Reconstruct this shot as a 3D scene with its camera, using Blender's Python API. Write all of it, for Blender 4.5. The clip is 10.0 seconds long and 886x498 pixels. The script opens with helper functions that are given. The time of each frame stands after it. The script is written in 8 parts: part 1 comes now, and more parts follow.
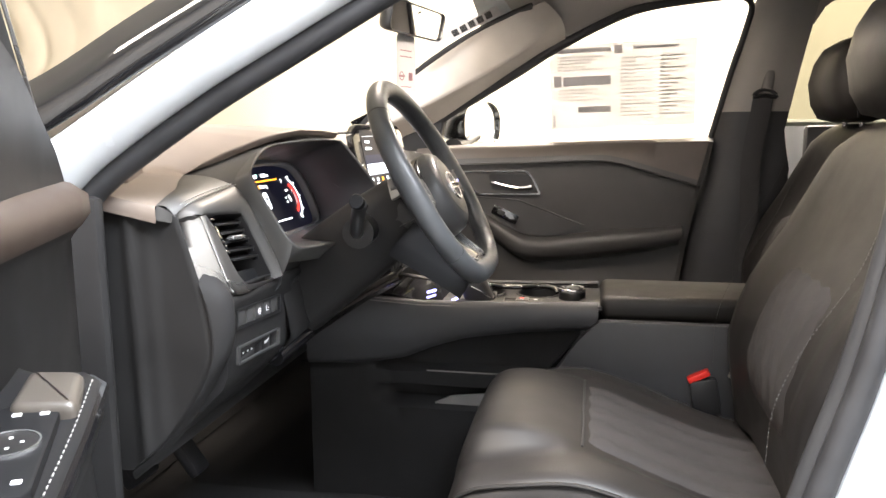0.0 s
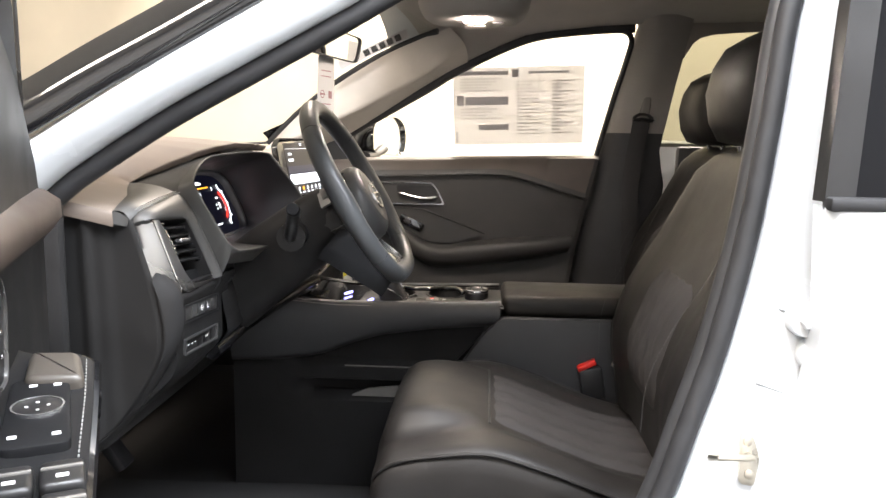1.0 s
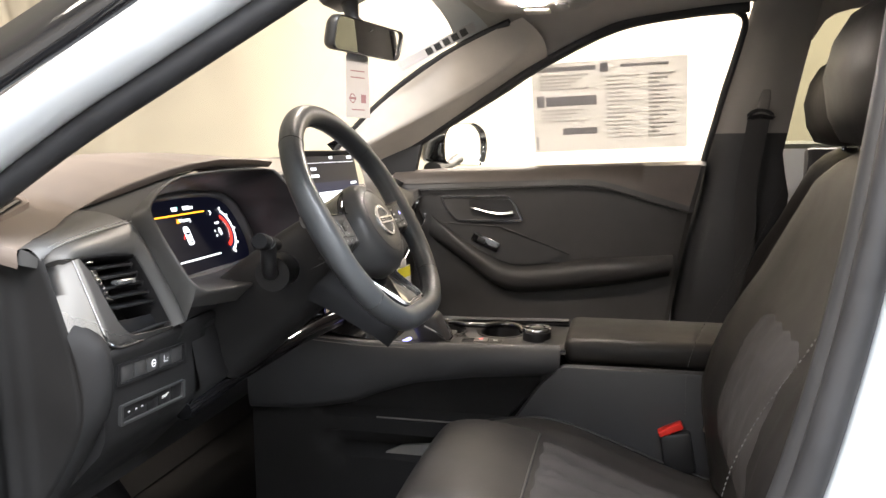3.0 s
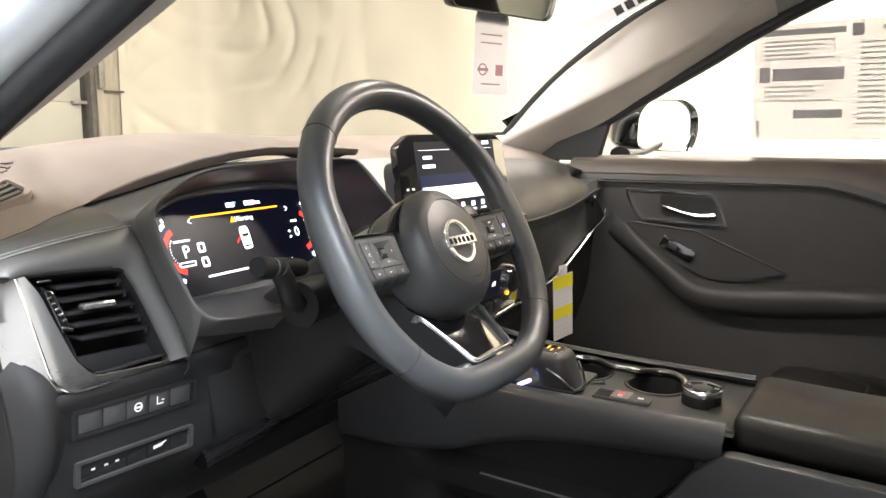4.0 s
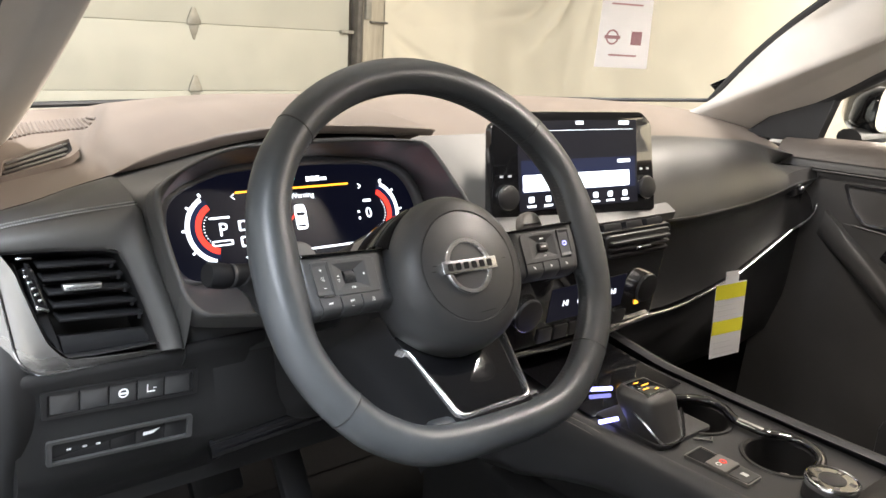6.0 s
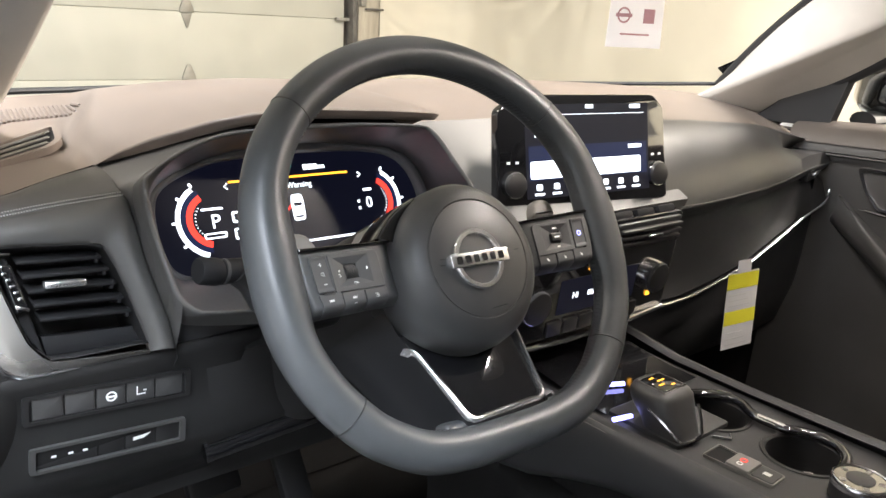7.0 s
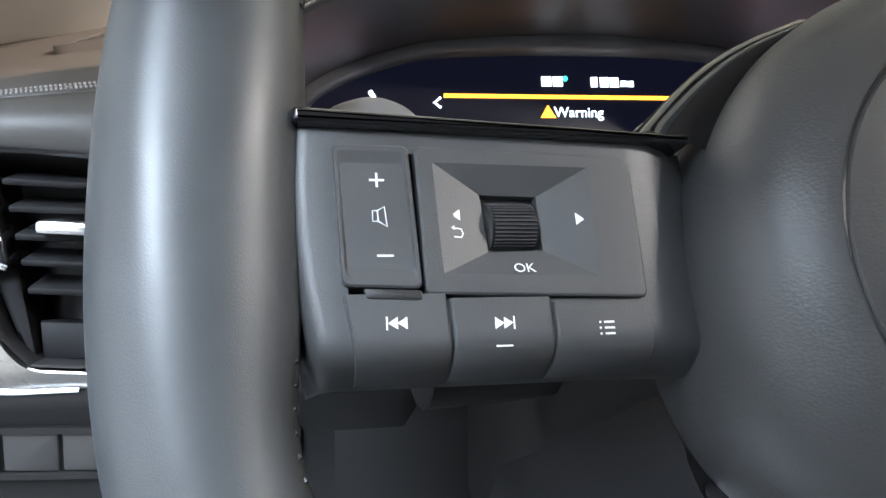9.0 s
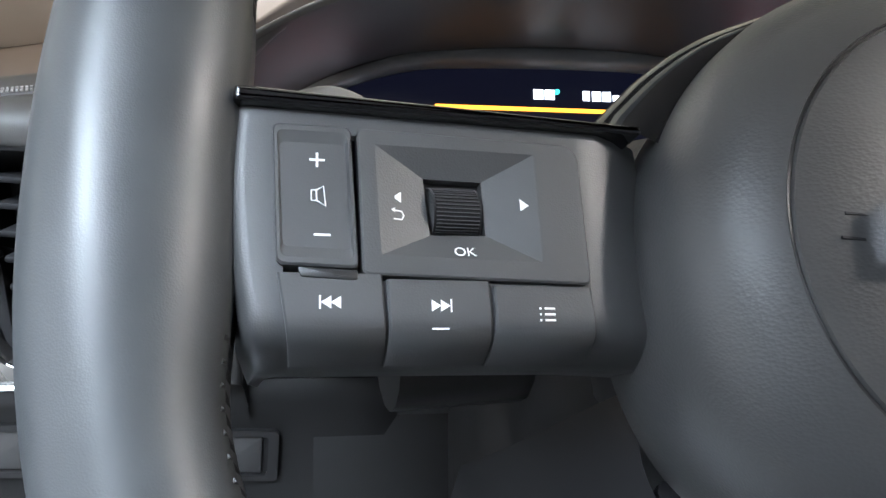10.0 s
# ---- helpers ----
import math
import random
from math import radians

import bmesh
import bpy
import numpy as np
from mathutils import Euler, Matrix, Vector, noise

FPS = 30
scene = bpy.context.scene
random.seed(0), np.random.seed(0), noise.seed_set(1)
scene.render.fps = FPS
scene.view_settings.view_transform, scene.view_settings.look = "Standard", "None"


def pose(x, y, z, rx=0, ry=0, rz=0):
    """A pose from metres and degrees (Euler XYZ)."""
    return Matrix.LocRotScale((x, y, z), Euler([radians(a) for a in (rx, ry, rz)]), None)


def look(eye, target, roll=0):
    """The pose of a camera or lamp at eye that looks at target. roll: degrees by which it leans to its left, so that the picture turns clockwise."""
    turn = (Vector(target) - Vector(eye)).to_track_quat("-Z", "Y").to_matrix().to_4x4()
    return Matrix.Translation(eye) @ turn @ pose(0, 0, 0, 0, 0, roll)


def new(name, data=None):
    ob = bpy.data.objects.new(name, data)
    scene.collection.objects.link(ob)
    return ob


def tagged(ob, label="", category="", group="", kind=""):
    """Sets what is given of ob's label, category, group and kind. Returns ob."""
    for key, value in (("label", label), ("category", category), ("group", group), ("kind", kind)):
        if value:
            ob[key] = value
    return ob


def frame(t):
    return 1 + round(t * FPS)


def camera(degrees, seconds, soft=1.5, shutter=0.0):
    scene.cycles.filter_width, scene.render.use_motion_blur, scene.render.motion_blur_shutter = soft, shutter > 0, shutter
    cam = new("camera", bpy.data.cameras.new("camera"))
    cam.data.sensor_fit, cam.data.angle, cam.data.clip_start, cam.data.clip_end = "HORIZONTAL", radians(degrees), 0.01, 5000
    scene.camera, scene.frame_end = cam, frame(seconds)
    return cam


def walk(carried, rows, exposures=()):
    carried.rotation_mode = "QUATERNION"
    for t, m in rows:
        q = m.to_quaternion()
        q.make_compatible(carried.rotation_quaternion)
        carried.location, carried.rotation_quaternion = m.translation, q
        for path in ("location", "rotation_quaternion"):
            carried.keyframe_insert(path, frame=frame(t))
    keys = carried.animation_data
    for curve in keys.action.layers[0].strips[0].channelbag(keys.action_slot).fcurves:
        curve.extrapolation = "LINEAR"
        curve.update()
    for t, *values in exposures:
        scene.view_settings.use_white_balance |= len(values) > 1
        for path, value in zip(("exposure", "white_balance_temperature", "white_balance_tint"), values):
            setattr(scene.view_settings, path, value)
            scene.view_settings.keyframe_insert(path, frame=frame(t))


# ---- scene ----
cam = camera(59.7, 10.0)
PATH = [
    (0, (0.219, -1.569, 1.108), (-0.162, 0.37, 0.8), -0.3),
    (0.5, (0.21, -1.692, 1.118), (0.048, 0.281, 0.838), 0.7),
    (1, (0.195, -1.725, 1.121), (0.088, 0.252, 0.839), 1.1),
    (1.5, (0.186, -1.728, 1.118), (0.082, 0.251, 0.845), 0.5),
    (2, (0.199, -1.705, 1.117), (0.113, 0.275, 0.851), 0.2),
    (2.5, (0.247, -1.589, 1.114), (0.095, 0.384, 0.819), -0.4),
    (2.7, (0.285, -1.527, 1.121), (0.019, 0.436, 0.842), -0.8),
    (3.8, (0.385, -1.113, 1.13), (-0.515, 0.643, 0.804), 1.4),
    (4, (0.394, -1.053, 1.152), (-0.624, 0.632, 0.8), 1.1),
    (4.5, (0.434, -0.91, 1.186), (-0.894, 0.532, 0.79), 2.2),
    (5, (0.476, -0.816, 1.202), (-1.016, 0.423, 0.712), 2.5),
    (5.5, (0.474, -0.785, 1.209), (-1.032, 0.418, 0.676), 3.4),
    (7, (0.432, -0.758, 1.198), (-1.054, 0.455, 0.629), 3.1),
    (7.5, (0.311, -0.669, 1.153), (-1.303, 0.37, 0.59), 3.5),
    (8, (0.19, -0.571, 1.081), (-1.56, 0.206, 0.501), 2.1),
    (8.5, (0.136, -0.525, 1.05), (-1.707, -0.019, 0.463), 1.1),
    (9, (0.117, -0.51, 1.053), (-1.783, -0.171, 0.53), 1.4),
    (9.5, (0.118, -0.503, 1.05), (-1.8, -0.214, 0.561), 2.2),
    (10, (0.12, -0.497, 1.046), (-1.799, -0.184, 0.579), 2.5),
]
EXPOSURES = [(0.0, 0.93, 6500, 14), (0.5, 0.58, 6500, 14), (1.0, 0.49, 6500, 14), (2.5, 0.46, 6500, 14), (4.0, 0.65, 6350, 12), (5.0, 0.47, 6300, 12), (7.5, 0.60, 6150, 12), (8.0, 0.66, 5850, 12), (8.5, 0.75, 5800, 10), (10.0, 0.80, 5800, 10)]
walk(cam, [(t, look(eye, target, roll)) for t, eye, target, roll in PATH], EXPOSURES)

# ---- light ----
world = bpy.data.worlds.new("world")
scene.world = world
world.use_nodes = True
world.node_tree.nodes["Background"].inputs[0].default_value = (0.9, 0.92, 1.0, 1)
world.node_tree.nodes["Background"].inputs[1].default_value = 0.05


def area_lamp(name, m, sx, sy, watts, colour):
    data = bpy.data.lights.new(name, "AREA")
    data.shape, data.size, data.size_y, data.energy, data.color = "RECTANGLE", sx, sy, watts, colour
    ob = new(name, data)
    ob.matrix_basis = m
    return ob


WARM = (1.0, 0.89, 0.75)
COOL = (0.88, 0.95, 1.0)
area_lamp("ceiling_lamp_front", pose(-1.2, -1.9, 3.25), 2.4, 0.5, 90, WARM)
area_lamp("ceiling_lamp_middle", pose(0.9, 2.2, 3.25), 3.2, 0.5, 340, WARM)
area_lamp("ceiling_lamp_near", pose(1.3, -1.75, 3.25), 3.0, 0.7, 300, COOL)
area_lamp("ceiling_lamp_rear", pose(3.4, 0.0, 3.25), 0.5, 2.6, 110, COOL)


# ---- materials ----
def mat(name, base, rough=0.5, metal=0.0, grain=0.0, scale=900.0, vary=0.12, vscale=14.0, coat=0.0, spec=0.5, stretch=None):
    m = bpy.data.materials.new(name)
    m.use_nodes = True
    nt = m.node_tree
    b = nt.nodes["Principled BSDF"]
    b.inputs["Base Color"].default_value = (*base, 1)
    b.inputs["Roughness"].default_value = rough
    b.inputs["Metallic"].default_value = metal
    b.inputs["Coat Weight"].default_value = coat
    b.inputs["Specular IOR Level"].default_value = spec
    co = nt.nodes.new("ShaderNodeTexCoord")
    src = co.outputs["Object"]
    if stretch:
        mp = nt.nodes.new("ShaderNodeMapping")
        mp.inputs["Scale"].default_value = stretch
        nt.links.new(src, mp.inputs[0])
        src = mp.outputs[0]
    if vary:
        n1 = nt.nodes.new("ShaderNodeTexNoise")
        n1.inputs["Scale"].default_value, n1.inputs["Detail"].default_value = vscale, 6
        nt.links.new(src, n1.inputs["Vector"])
        mr = nt.nodes.new("ShaderNodeMapRange")
        mr.inputs["From Min"].default_value, mr.inputs["From Max"].default_value = 0.3, 0.7
        mr.inputs["To Min"].default_value, mr.inputs["To Max"].default_value = 1 - vary, 1 + vary
        nt.links.new(n1.outputs["Fac"], mr.inputs["Value"])
        mx = nt.nodes.new("ShaderNodeVectorMath")
        mx.operation = "SCALE"
        mx.inputs[0].default_value = base
        nt.links.new(mr.outputs[0], mx.inputs["Scale"])
        nt.links.new(mx.outputs[0], b.inputs["Base Color"])
        rr = nt.nodes.new("ShaderNodeMapRange")
        rr.inputs["From Min"].default_value, rr.inputs["From Max"].default_value = 0.3, 0.7
        rr.inputs["To Min"].default_value, rr.inputs["To Max"].default_value = max(0.02, rough * 0.88), min(1, rough * 1.12)
        nt.links.new(n1.outputs["Fac"], rr.inputs["Value"])
        nt.links.new(rr.outputs[0], b.inputs["Roughness"])
    if grain:
        v = nt.nodes.new("ShaderNodeTexVoronoi")
        v.inputs["Scale"].default_value = scale
        nt.links.new(src, v.inputs["Vector"])
        bp = nt.nodes.new("ShaderNodeBump")
        bp.inputs["Strength"].default_value, bp.inputs["Distance"].default_value = grain, 0.0004
        nt.links.new(v.outputs["Distance"], bp.inputs["Height"])
        nt.links.new(bp.outputs[0], b.inputs["Normal"])
    return m


def glow(name, colour, strength):
    m = bpy.data.materials.new(name)
    m.use_nodes = True
    b = m.node_tree.nodes["Principled BSDF"]
    b.inputs["Base Color"].default_value = (0.01, 0.01, 0.012, 1)
    b.inputs["Roughness"].default_value = 0.35
    b.inputs["Specular IOR Level"].default_value = 0.25
    b.inputs["Emission Color"].default_value = (*colour, 1)
    b.inputs["Emission Strength"].default_value = strength
    return m


def clear_glass(name, tint=(0.93, 0.95, 0.93), gloss=0.03):
    m = bpy.data.materials.new(name)
    m.use_nodes = True
    nt = m.node_tree
    nt.nodes.remove(nt.nodes["Principled BSDF"])
    tr = nt.nodes.new("ShaderNodeBsdfTransparent")
    tr.inputs[0].default_value = (*tint, 1)
    gl = nt.nodes.new("ShaderNodeBsdfGlossy")
    gl.inputs["Roughness"].default_value = gloss
    lw = nt.nodes.new("ShaderNodeLayerWeight")
    fr = nt.nodes.new("ShaderNodeMath")
    fr.operation = "POWER"
    nt.links.new(lw.outputs["Facing"], fr.inputs[0])
    lw.inputs["Blend"].default_value = 0.5
    fr.inputs[1].default_value = 6.0
    mix = nt.nodes.new("ShaderNodeMixShader")
    nt.links.new(fr.outputs[0], mix.inputs[0])
    nt.links.new(tr.outputs[0], mix.inputs[1])
    nt.links.new(gl.outputs[0], mix.inputs[2])
    nt.links.new(mix.outputs[0], nt.nodes["Material Output"].inputs[0])
    return m


M_PAD = mat("soft_dash_top", (0.165, 0.133, 0.112), 0.55, grain=0.12, scale=1800)
M_LEATHER = mat("charcoal_leatherette", (0.043, 0.042, 0.042), 0.45, grain=0.12, scale=1800)
M_SEAT = mat("black_seat_leather", (0.016, 0.0142, 0.0132), 0.46, spec=0.36, grain=0.15, scale=1500, vary=0.2)
M_SUEDE = mat("quilted_suede", (0.020, 0.017, 0.016), 0.8, grain=0.3, scale=2200, vary=0.25, vscale=30)
M_PLASTIC = mat("dark_moulded_plastic", (0.034, 0.034, 0.036), 0.46, grain=0.12, scale=2400)
M_DEEP = mat("black_plastic", (0.017, 0.0165, 0.017), 0.4, grain=0.1, scale=2400)
M_GLOSS = mat("piano_black", (0.008, 0.008, 0.009), 0.08, vary=0.0, coat=1.0)
M_CHROME = mat("satin_chrome", (0.72, 0.72, 0.74), 0.18, metal=1.0, vary=0.06)
M_SILVER = mat("brushed_silver_trim", (0.35, 0.34, 0.33), 0.28, metal=0.92, vary=0.012, vscale=8)
M_WHEEL = mat("steering_leather", (0.052, 0.055, 0.058), 0.40, grain=0.06, scale=2600, vary=0.08, vscale=60)
M_HUB = mat("hub_grained_plastic", (0.046, 0.046, 0.047), 0.42, grain=0.15, scale=1700, vary=0.08, vscale=60, stretch=(1.0, 0.55, 1.0))
# dark moulded plastic again, its base lowered for the shade low in the cabin
M_LOWER = mat("shaded_lower_plastic", (0.019, 0.0185, 0.0188), 0.6, spec=0.16, grain=0.2, scale=2000)
M_EMBLEM = mat("satin_emblem_silver", (0.82, 0.82, 0.83), 0.20, metal=0.92, vary=0.0)
# cloth of the unseen near-side sheet; its grey sets how much light bounces
M_BOUNCE = mat("grey_bounce_cloth", (0.50, 0.50, 0.50), 0.9, grain=0.2, scale=400, vary=0.04, vscale=3)
M_CARPET = mat("black_carpet", (0.020, 0.019, 0.019), 0.95, grain=1.0, scale=900, vary=0.3, vscale=120)
M_HEAD = mat("grey_headliner_cloth", (0.42, 0.395, 0.37), 0.9, grain=0.5, scale=1500, vary=0.06)
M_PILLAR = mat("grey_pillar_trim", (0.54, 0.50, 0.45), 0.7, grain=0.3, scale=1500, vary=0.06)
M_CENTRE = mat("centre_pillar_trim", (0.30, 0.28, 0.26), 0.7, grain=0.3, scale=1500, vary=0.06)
M_WHITE = mat("white_car_paint", (0.74, 0.77, 0.80), 0.25, vary=0.02, coat=0.8)
M_RUBBER = mat("black_rubber", (0.022, 0.022, 0.024), 0.6, vary=0.2, vscale=40)
M_BELT = mat("seat_belt_webbing", (0.034, 0.033, 0.034), 0.75, grain=0.6, scale=900)
M_RED = mat("red_buckle_plastic", (0.75, 0.03, 0.02), 0.35, vary=0.0)


def thin_sheet(name, base, through_share=0.55):
    """Paper: part of the light goes through it."""
    m = mat(name, base, 0.8, vary=0.03)
    nt = m.node_tree
    tl = nt.nodes.new("ShaderNodeBsdfTranslucent")
    tl.inputs[0].default_value = (*base, 1)
    mix = nt.nodes.new("ShaderNodeMixShader")
    mix.inputs[0].default_value = through_share
    nt.links.new(nt.nodes["Principled BSDF"].outputs[0], mix.inputs[1])
    nt.links.new(tl.outputs[0], mix.inputs[2])
    nt.links.new(mix.outputs[0], nt.nodes["Material Output"].inputs[0])
    return m


M_PAPER = thin_sheet("printed_paper", (0.78, 0.77, 0.77), 0.46)
M_INK = thin_sheet("grey_ink", (0.60, 0.59, 0.61))
M_FAINT = thin_sheet("faint_ink", (0.71, 0.70, 0.70))
M_REDINK = thin_sheet("red_ink", (0.48, 0.28, 0.30))
M_YELLOW = thin_sheet("yellow_tag_ink", (0.72, 0.66, 0.03), 0.2)
M_THREAD = mat("dark_grey_thread", (0.075, 0.072, 0.07), 0.7, vary=0.0)
M_COVER = mat("grey_column_cover", (0.17, 0.16, 0.15), 0.5, grain=0.1)
M_ENDCAP = mat("end_cover_plastic", (0.015, 0.0145, 0.0145), 0.6, spec=0.25, grain=0.15, scale=2200)
# charcoal leatherette made lighter for windscreen light on the driver's fascia
M_FASCIA = mat("brightened_fascia_leatherette", (0.062, 0.060, 0.058), 0.47, grain=0.12, scale=1800)
# satin grey, raised for the light that the screen ledge catches from above
M_LEDGE = mat("brightened_satin_ledge", (0.115, 0.115, 0.118), 0.42, grain=0.06, scale=2400)
M_SILL = mat("brown_sill_pad", (0.052, 0.036, 0.028), 0.55, grain=0.12, scale=1800)
M_BRONZE = mat("bronze_grip_paint", (0.070, 0.060, 0.051), 0.38, vary=0.05)
M_STITCH = mat("grey_thread", (0.33, 0.33, 0.32), 0.7, vary=0.0)
M_ICON = mat("white_icon_print", (0.80, 0.80, 0.80), 0.5, vary=0.0)
M_STEEL = mat("zinc_plated_steel", (0.62, 0.58, 0.50), 0.3, metal=1.0, vary=0.15, vscale=40)
M_DRAPE = mat("cream_drape_cloth", (0.62, 0.56, 0.45), 0.9, grain=0.2, scale=400, vary=0.05, vscale=3)
M_DOORP = mat("cream_garage_door_paint", (0.50, 0.48, 0.41), 0.5, vary=0.06, vscale=5)
M_JAMB = mat("weathered_jamb_paint", (0.40, 0.35, 0.275), 0.8, vary=0.22, vscale=6, stretch=(4, 4, 0.5))
M_HINGE = mat("dull_zinc", (0.30, 0.28, 0.24), 0.5, metal=0.3, vary=0.2, vscale=20)
M_GRIME = mat("dark_steel", (0.12, 0.11, 0.10), 0.5, metal=0.4, vary=0.3, vscale=20)
# floor grey set low so that little light bounces up
M_CONC = mat("low_bounce_concrete", (0.085, 0.082, 0.078), 0.6, vary=0.12, vscale=2.5, grain=0.3, scale=200)
M_CEIL = mat("ceiling_board", (0.70, 0.68, 0.62), 0.9, vary=0.05, vscale=2)
M_MIRROR = mat("mirror_silvering", (0.9, 0.9, 0.9), 0.02, metal=1.0, vary=0.0)
M_GLASS = clear_glass("window_glass")
M_DARKGLASS = mat("privacy_glass", (0.010, 0.010, 0.011), 0.06, vary=0.0, spec=0.06)
M_KEY = mat("switch_plastic", (0.055, 0.055, 0.056), 0.46, grain=0.08, scale=2600, vary=0.05, vscale=60)
M_CARDLOW = mat("charcoal_door_card", (0.050, 0.048, 0.047), 0.5, grain=0.12, scale=1800)
M_CARD = mat("door_card_leatherette", (0.078, 0.064, 0.055), 0.5, grain=0.12, scale=1800)
M_STALK = mat("matt_black_plastic", (0.010, 0.010, 0.011), 0.6, spec=0.16, vary=0.1)
M_LCD = glow("display_blue_black", (0.0022, 0.0025, 0.0068), 1.0)
M_LCD2 = glow("display_blue_light", (0.010, 0.016, 0.05), 1.0)
M_LITW = glow("lit_white", (0.9, 0.95, 1.0), 2.2)
M_LITR = glow("lit_red", (1.0, 0.05, 0.03), 1.6)
M_LITA = glow("lit_amber", (1.0, 0.42, 0.03), 2.0)
M_LITB = glow("lit_blue_violet", (0.35, 0.35, 1.0), 4.0)
M_BULB = glow("lit_map_lamp", (1.0, 0.89, 0.76), 400.0)


# ---- mesh helpers ----
def thing(name, base, label, category, group="", kind=""):
    ob = new(name)
    ob.location = base
    return tagged(ob, label, category, group, kind)


def part(name, bm, material, parent=None, label="", angle=40):
    bmesh.ops.recalc_face_normals(bm, faces=bm.faces[:])
    me = bpy.data.meshes.new(name)
    for f in bm.faces:
        f.smooth = len(f.verts) <= 4
    bm.to_mesh(me)
    bm.free()
    me.set_sharp_from_angle(angle=radians(angle))
    me.materials.append(material)
    ob = new(name, me)
    if parent is not None:
        ob.parent = parent
        if parent.type == "EMPTY":
            ob.matrix_parent_inverse = Matrix.Translation(-parent.location)
    if label:
        ob["label"] = label
    return ob


def solo(name, bm, material, label, category, group="", kind="", angle=40):
    return tagged(part(name, bm, material, None, "", angle), label, category, group, kind)


def grid(rows, close=False, cap=False, bm=None):
    """A skin over rows of points; close joins each row's end to its start, cap closes the first and last row."""
    bm = bm or bmesh.new()
    vs = [[bm.verts.new(p) for p in r] for r in rows]
    n = len(vs[0])
    for a, b in zip(vs, vs[1:]):
        for k in range(n if close else n - 1):
            q = (a[k], a[(k + 1) % n], b[(k + 1) % n], b[k])
            if len({id(v) for v in q}) == 4:
                bm.faces.new(q)
    if cap:
        bm.faces.new(vs[0][::-1])
        bm.faces.new(vs[-1])
    return bm


def smooth_line(pts, n, closed=False):
    """n points, evenly spaced, on a Catmull-Rom curve through pts."""
    p = [Vector(q) for q in pts]
    m = len(p)
    fine = []
    for i in range(m if closed else m - 1):
        a, b = p[i], p[(i + 1) % m]
        z = p[i - 1] if closed or i else a * 2 - b
        c = p[(i + 2) % m] if closed or i + 2 < m else b * 2 - a
        for k in range(16):
            t = k / 16
            fine.append(0.5 * ((2 * a) + (b - z) * t + (2 * z - 5 * a + 4 * b - c) * t * t + (3 * a - z - 3 * b + c) * t ** 3))
    fine.append(p[0] if closed else p[-1])
    d = [0.0]
    for a, b in zip(fine, fine[1:]):
        d.append(d[-1] + (b - a).length)
    out, k = [], 0
    for i in range(n):
        s = d[-1] * i / (n if closed else n - 1)
        while k < len(d) - 2 and d[k + 1] < s:
            k += 1
        f = (s - d[k]) / max(1e-9, d[k + 1] - d[k])
        out.append(fine[k].lerp(fine[k + 1], min(1, f)))
    return out


def tube(pts, r, sides=10, closed=False, flat=1.0, up=(0, 0, 1), bm=None):
    """A round or oval bar along pts; r is a number or one radius for each point; flat scales it along up."""
    pts = [Vector(p) for p in pts]
    n, rows, up = len(pts), [], Vector(up)
    for i, p in enumerate(pts):
        a = pts[(i - 1) % n] if closed or i else p
        b = pts[(i + 1) % n] if closed or i < n - 1 else p
        d = (b - a).normalized()
        s = d.cross(up)
        s = s.normalized() if s.length > 1e-4 else d.orthogonal().normalized()
        u = s.cross(d).normalized()
        rr = r[i] if isinstance(r, (list, tuple)) else r
        rows.append([p + s * (rr * math.cos(2 * math.pi * k / sides)) + u * (rr * flat * math.sin(2 * math.pi * k / sides)) for k in range(sides)])
    if closed:
        rows.append(rows[0])
        bm = grid(rows, True, False, bm)
        bmesh.ops.remove_doubles(bm, verts=bm.verts[:], dist=1e-6)
        return bm
    return grid(rows, True, True, bm)


def block(sx, sy, sz, m=None, bevel=0.0, seg=2, bm=None):
    """A box of that size round the origin, its edges rounded, set at m."""
    b2 = bmesh.new()
    bmesh.ops.create_cube(b2, size=1)
    for v in b2.verts:
        v.co = Vector((v.co.x * sx, v.co.y * sy, v.co.z * sz))
    if bevel:
        bmesh.ops.bevel(b2, geom=b2.edges[:], offset=min(bevel, 0.49 * min(sx, sy, sz)), segments=seg, affect="EDGES", profile=0.5)
    if m is not None:
        bmesh.ops.transform(b2, matrix=m, verts=b2.verts[:])
    if bm is None:
        return b2
    me = bpy.data.meshes.new("joined")
    b2.to_mesh(me)
    b2.free()
    bm.from_mesh(me)
    bpy.data.meshes.remove(me)
    return bm


def span(x0, x1, y0, y1, z0, z1, bevel=0.0, seg=2, bm=None):
    return block(abs(x1 - x0), abs(y1 - y0), abs(z1 - z0), Matrix.Translation(((x0 + x1) / 2, (y0 + y1) / 2, (z0 + z1) / 2)), bevel, seg, bm)


def round_poly(pts, r, seg=4):
    """A 2D outline with its corners rounded."""
    out, n = [], len(pts)
    for i in range(n):
        p, a, b = Vector(pts[i]), Vector(pts[i - 1]), Vector(pts[(i + 1) % n])
        da, db = (a - p), (b - p)
        rr = min(r, da.length * 0.45, db.length * 0.45)
        p0, p1 = p + da.normalized() * rr, p + db.normalized() * rr
        for k in range(seg + 1):
            t = k / seg
            out.append(p0 * (1 - t) ** 2 + p * 2 * t * (1 - t) + p1 * t * t)
    return out


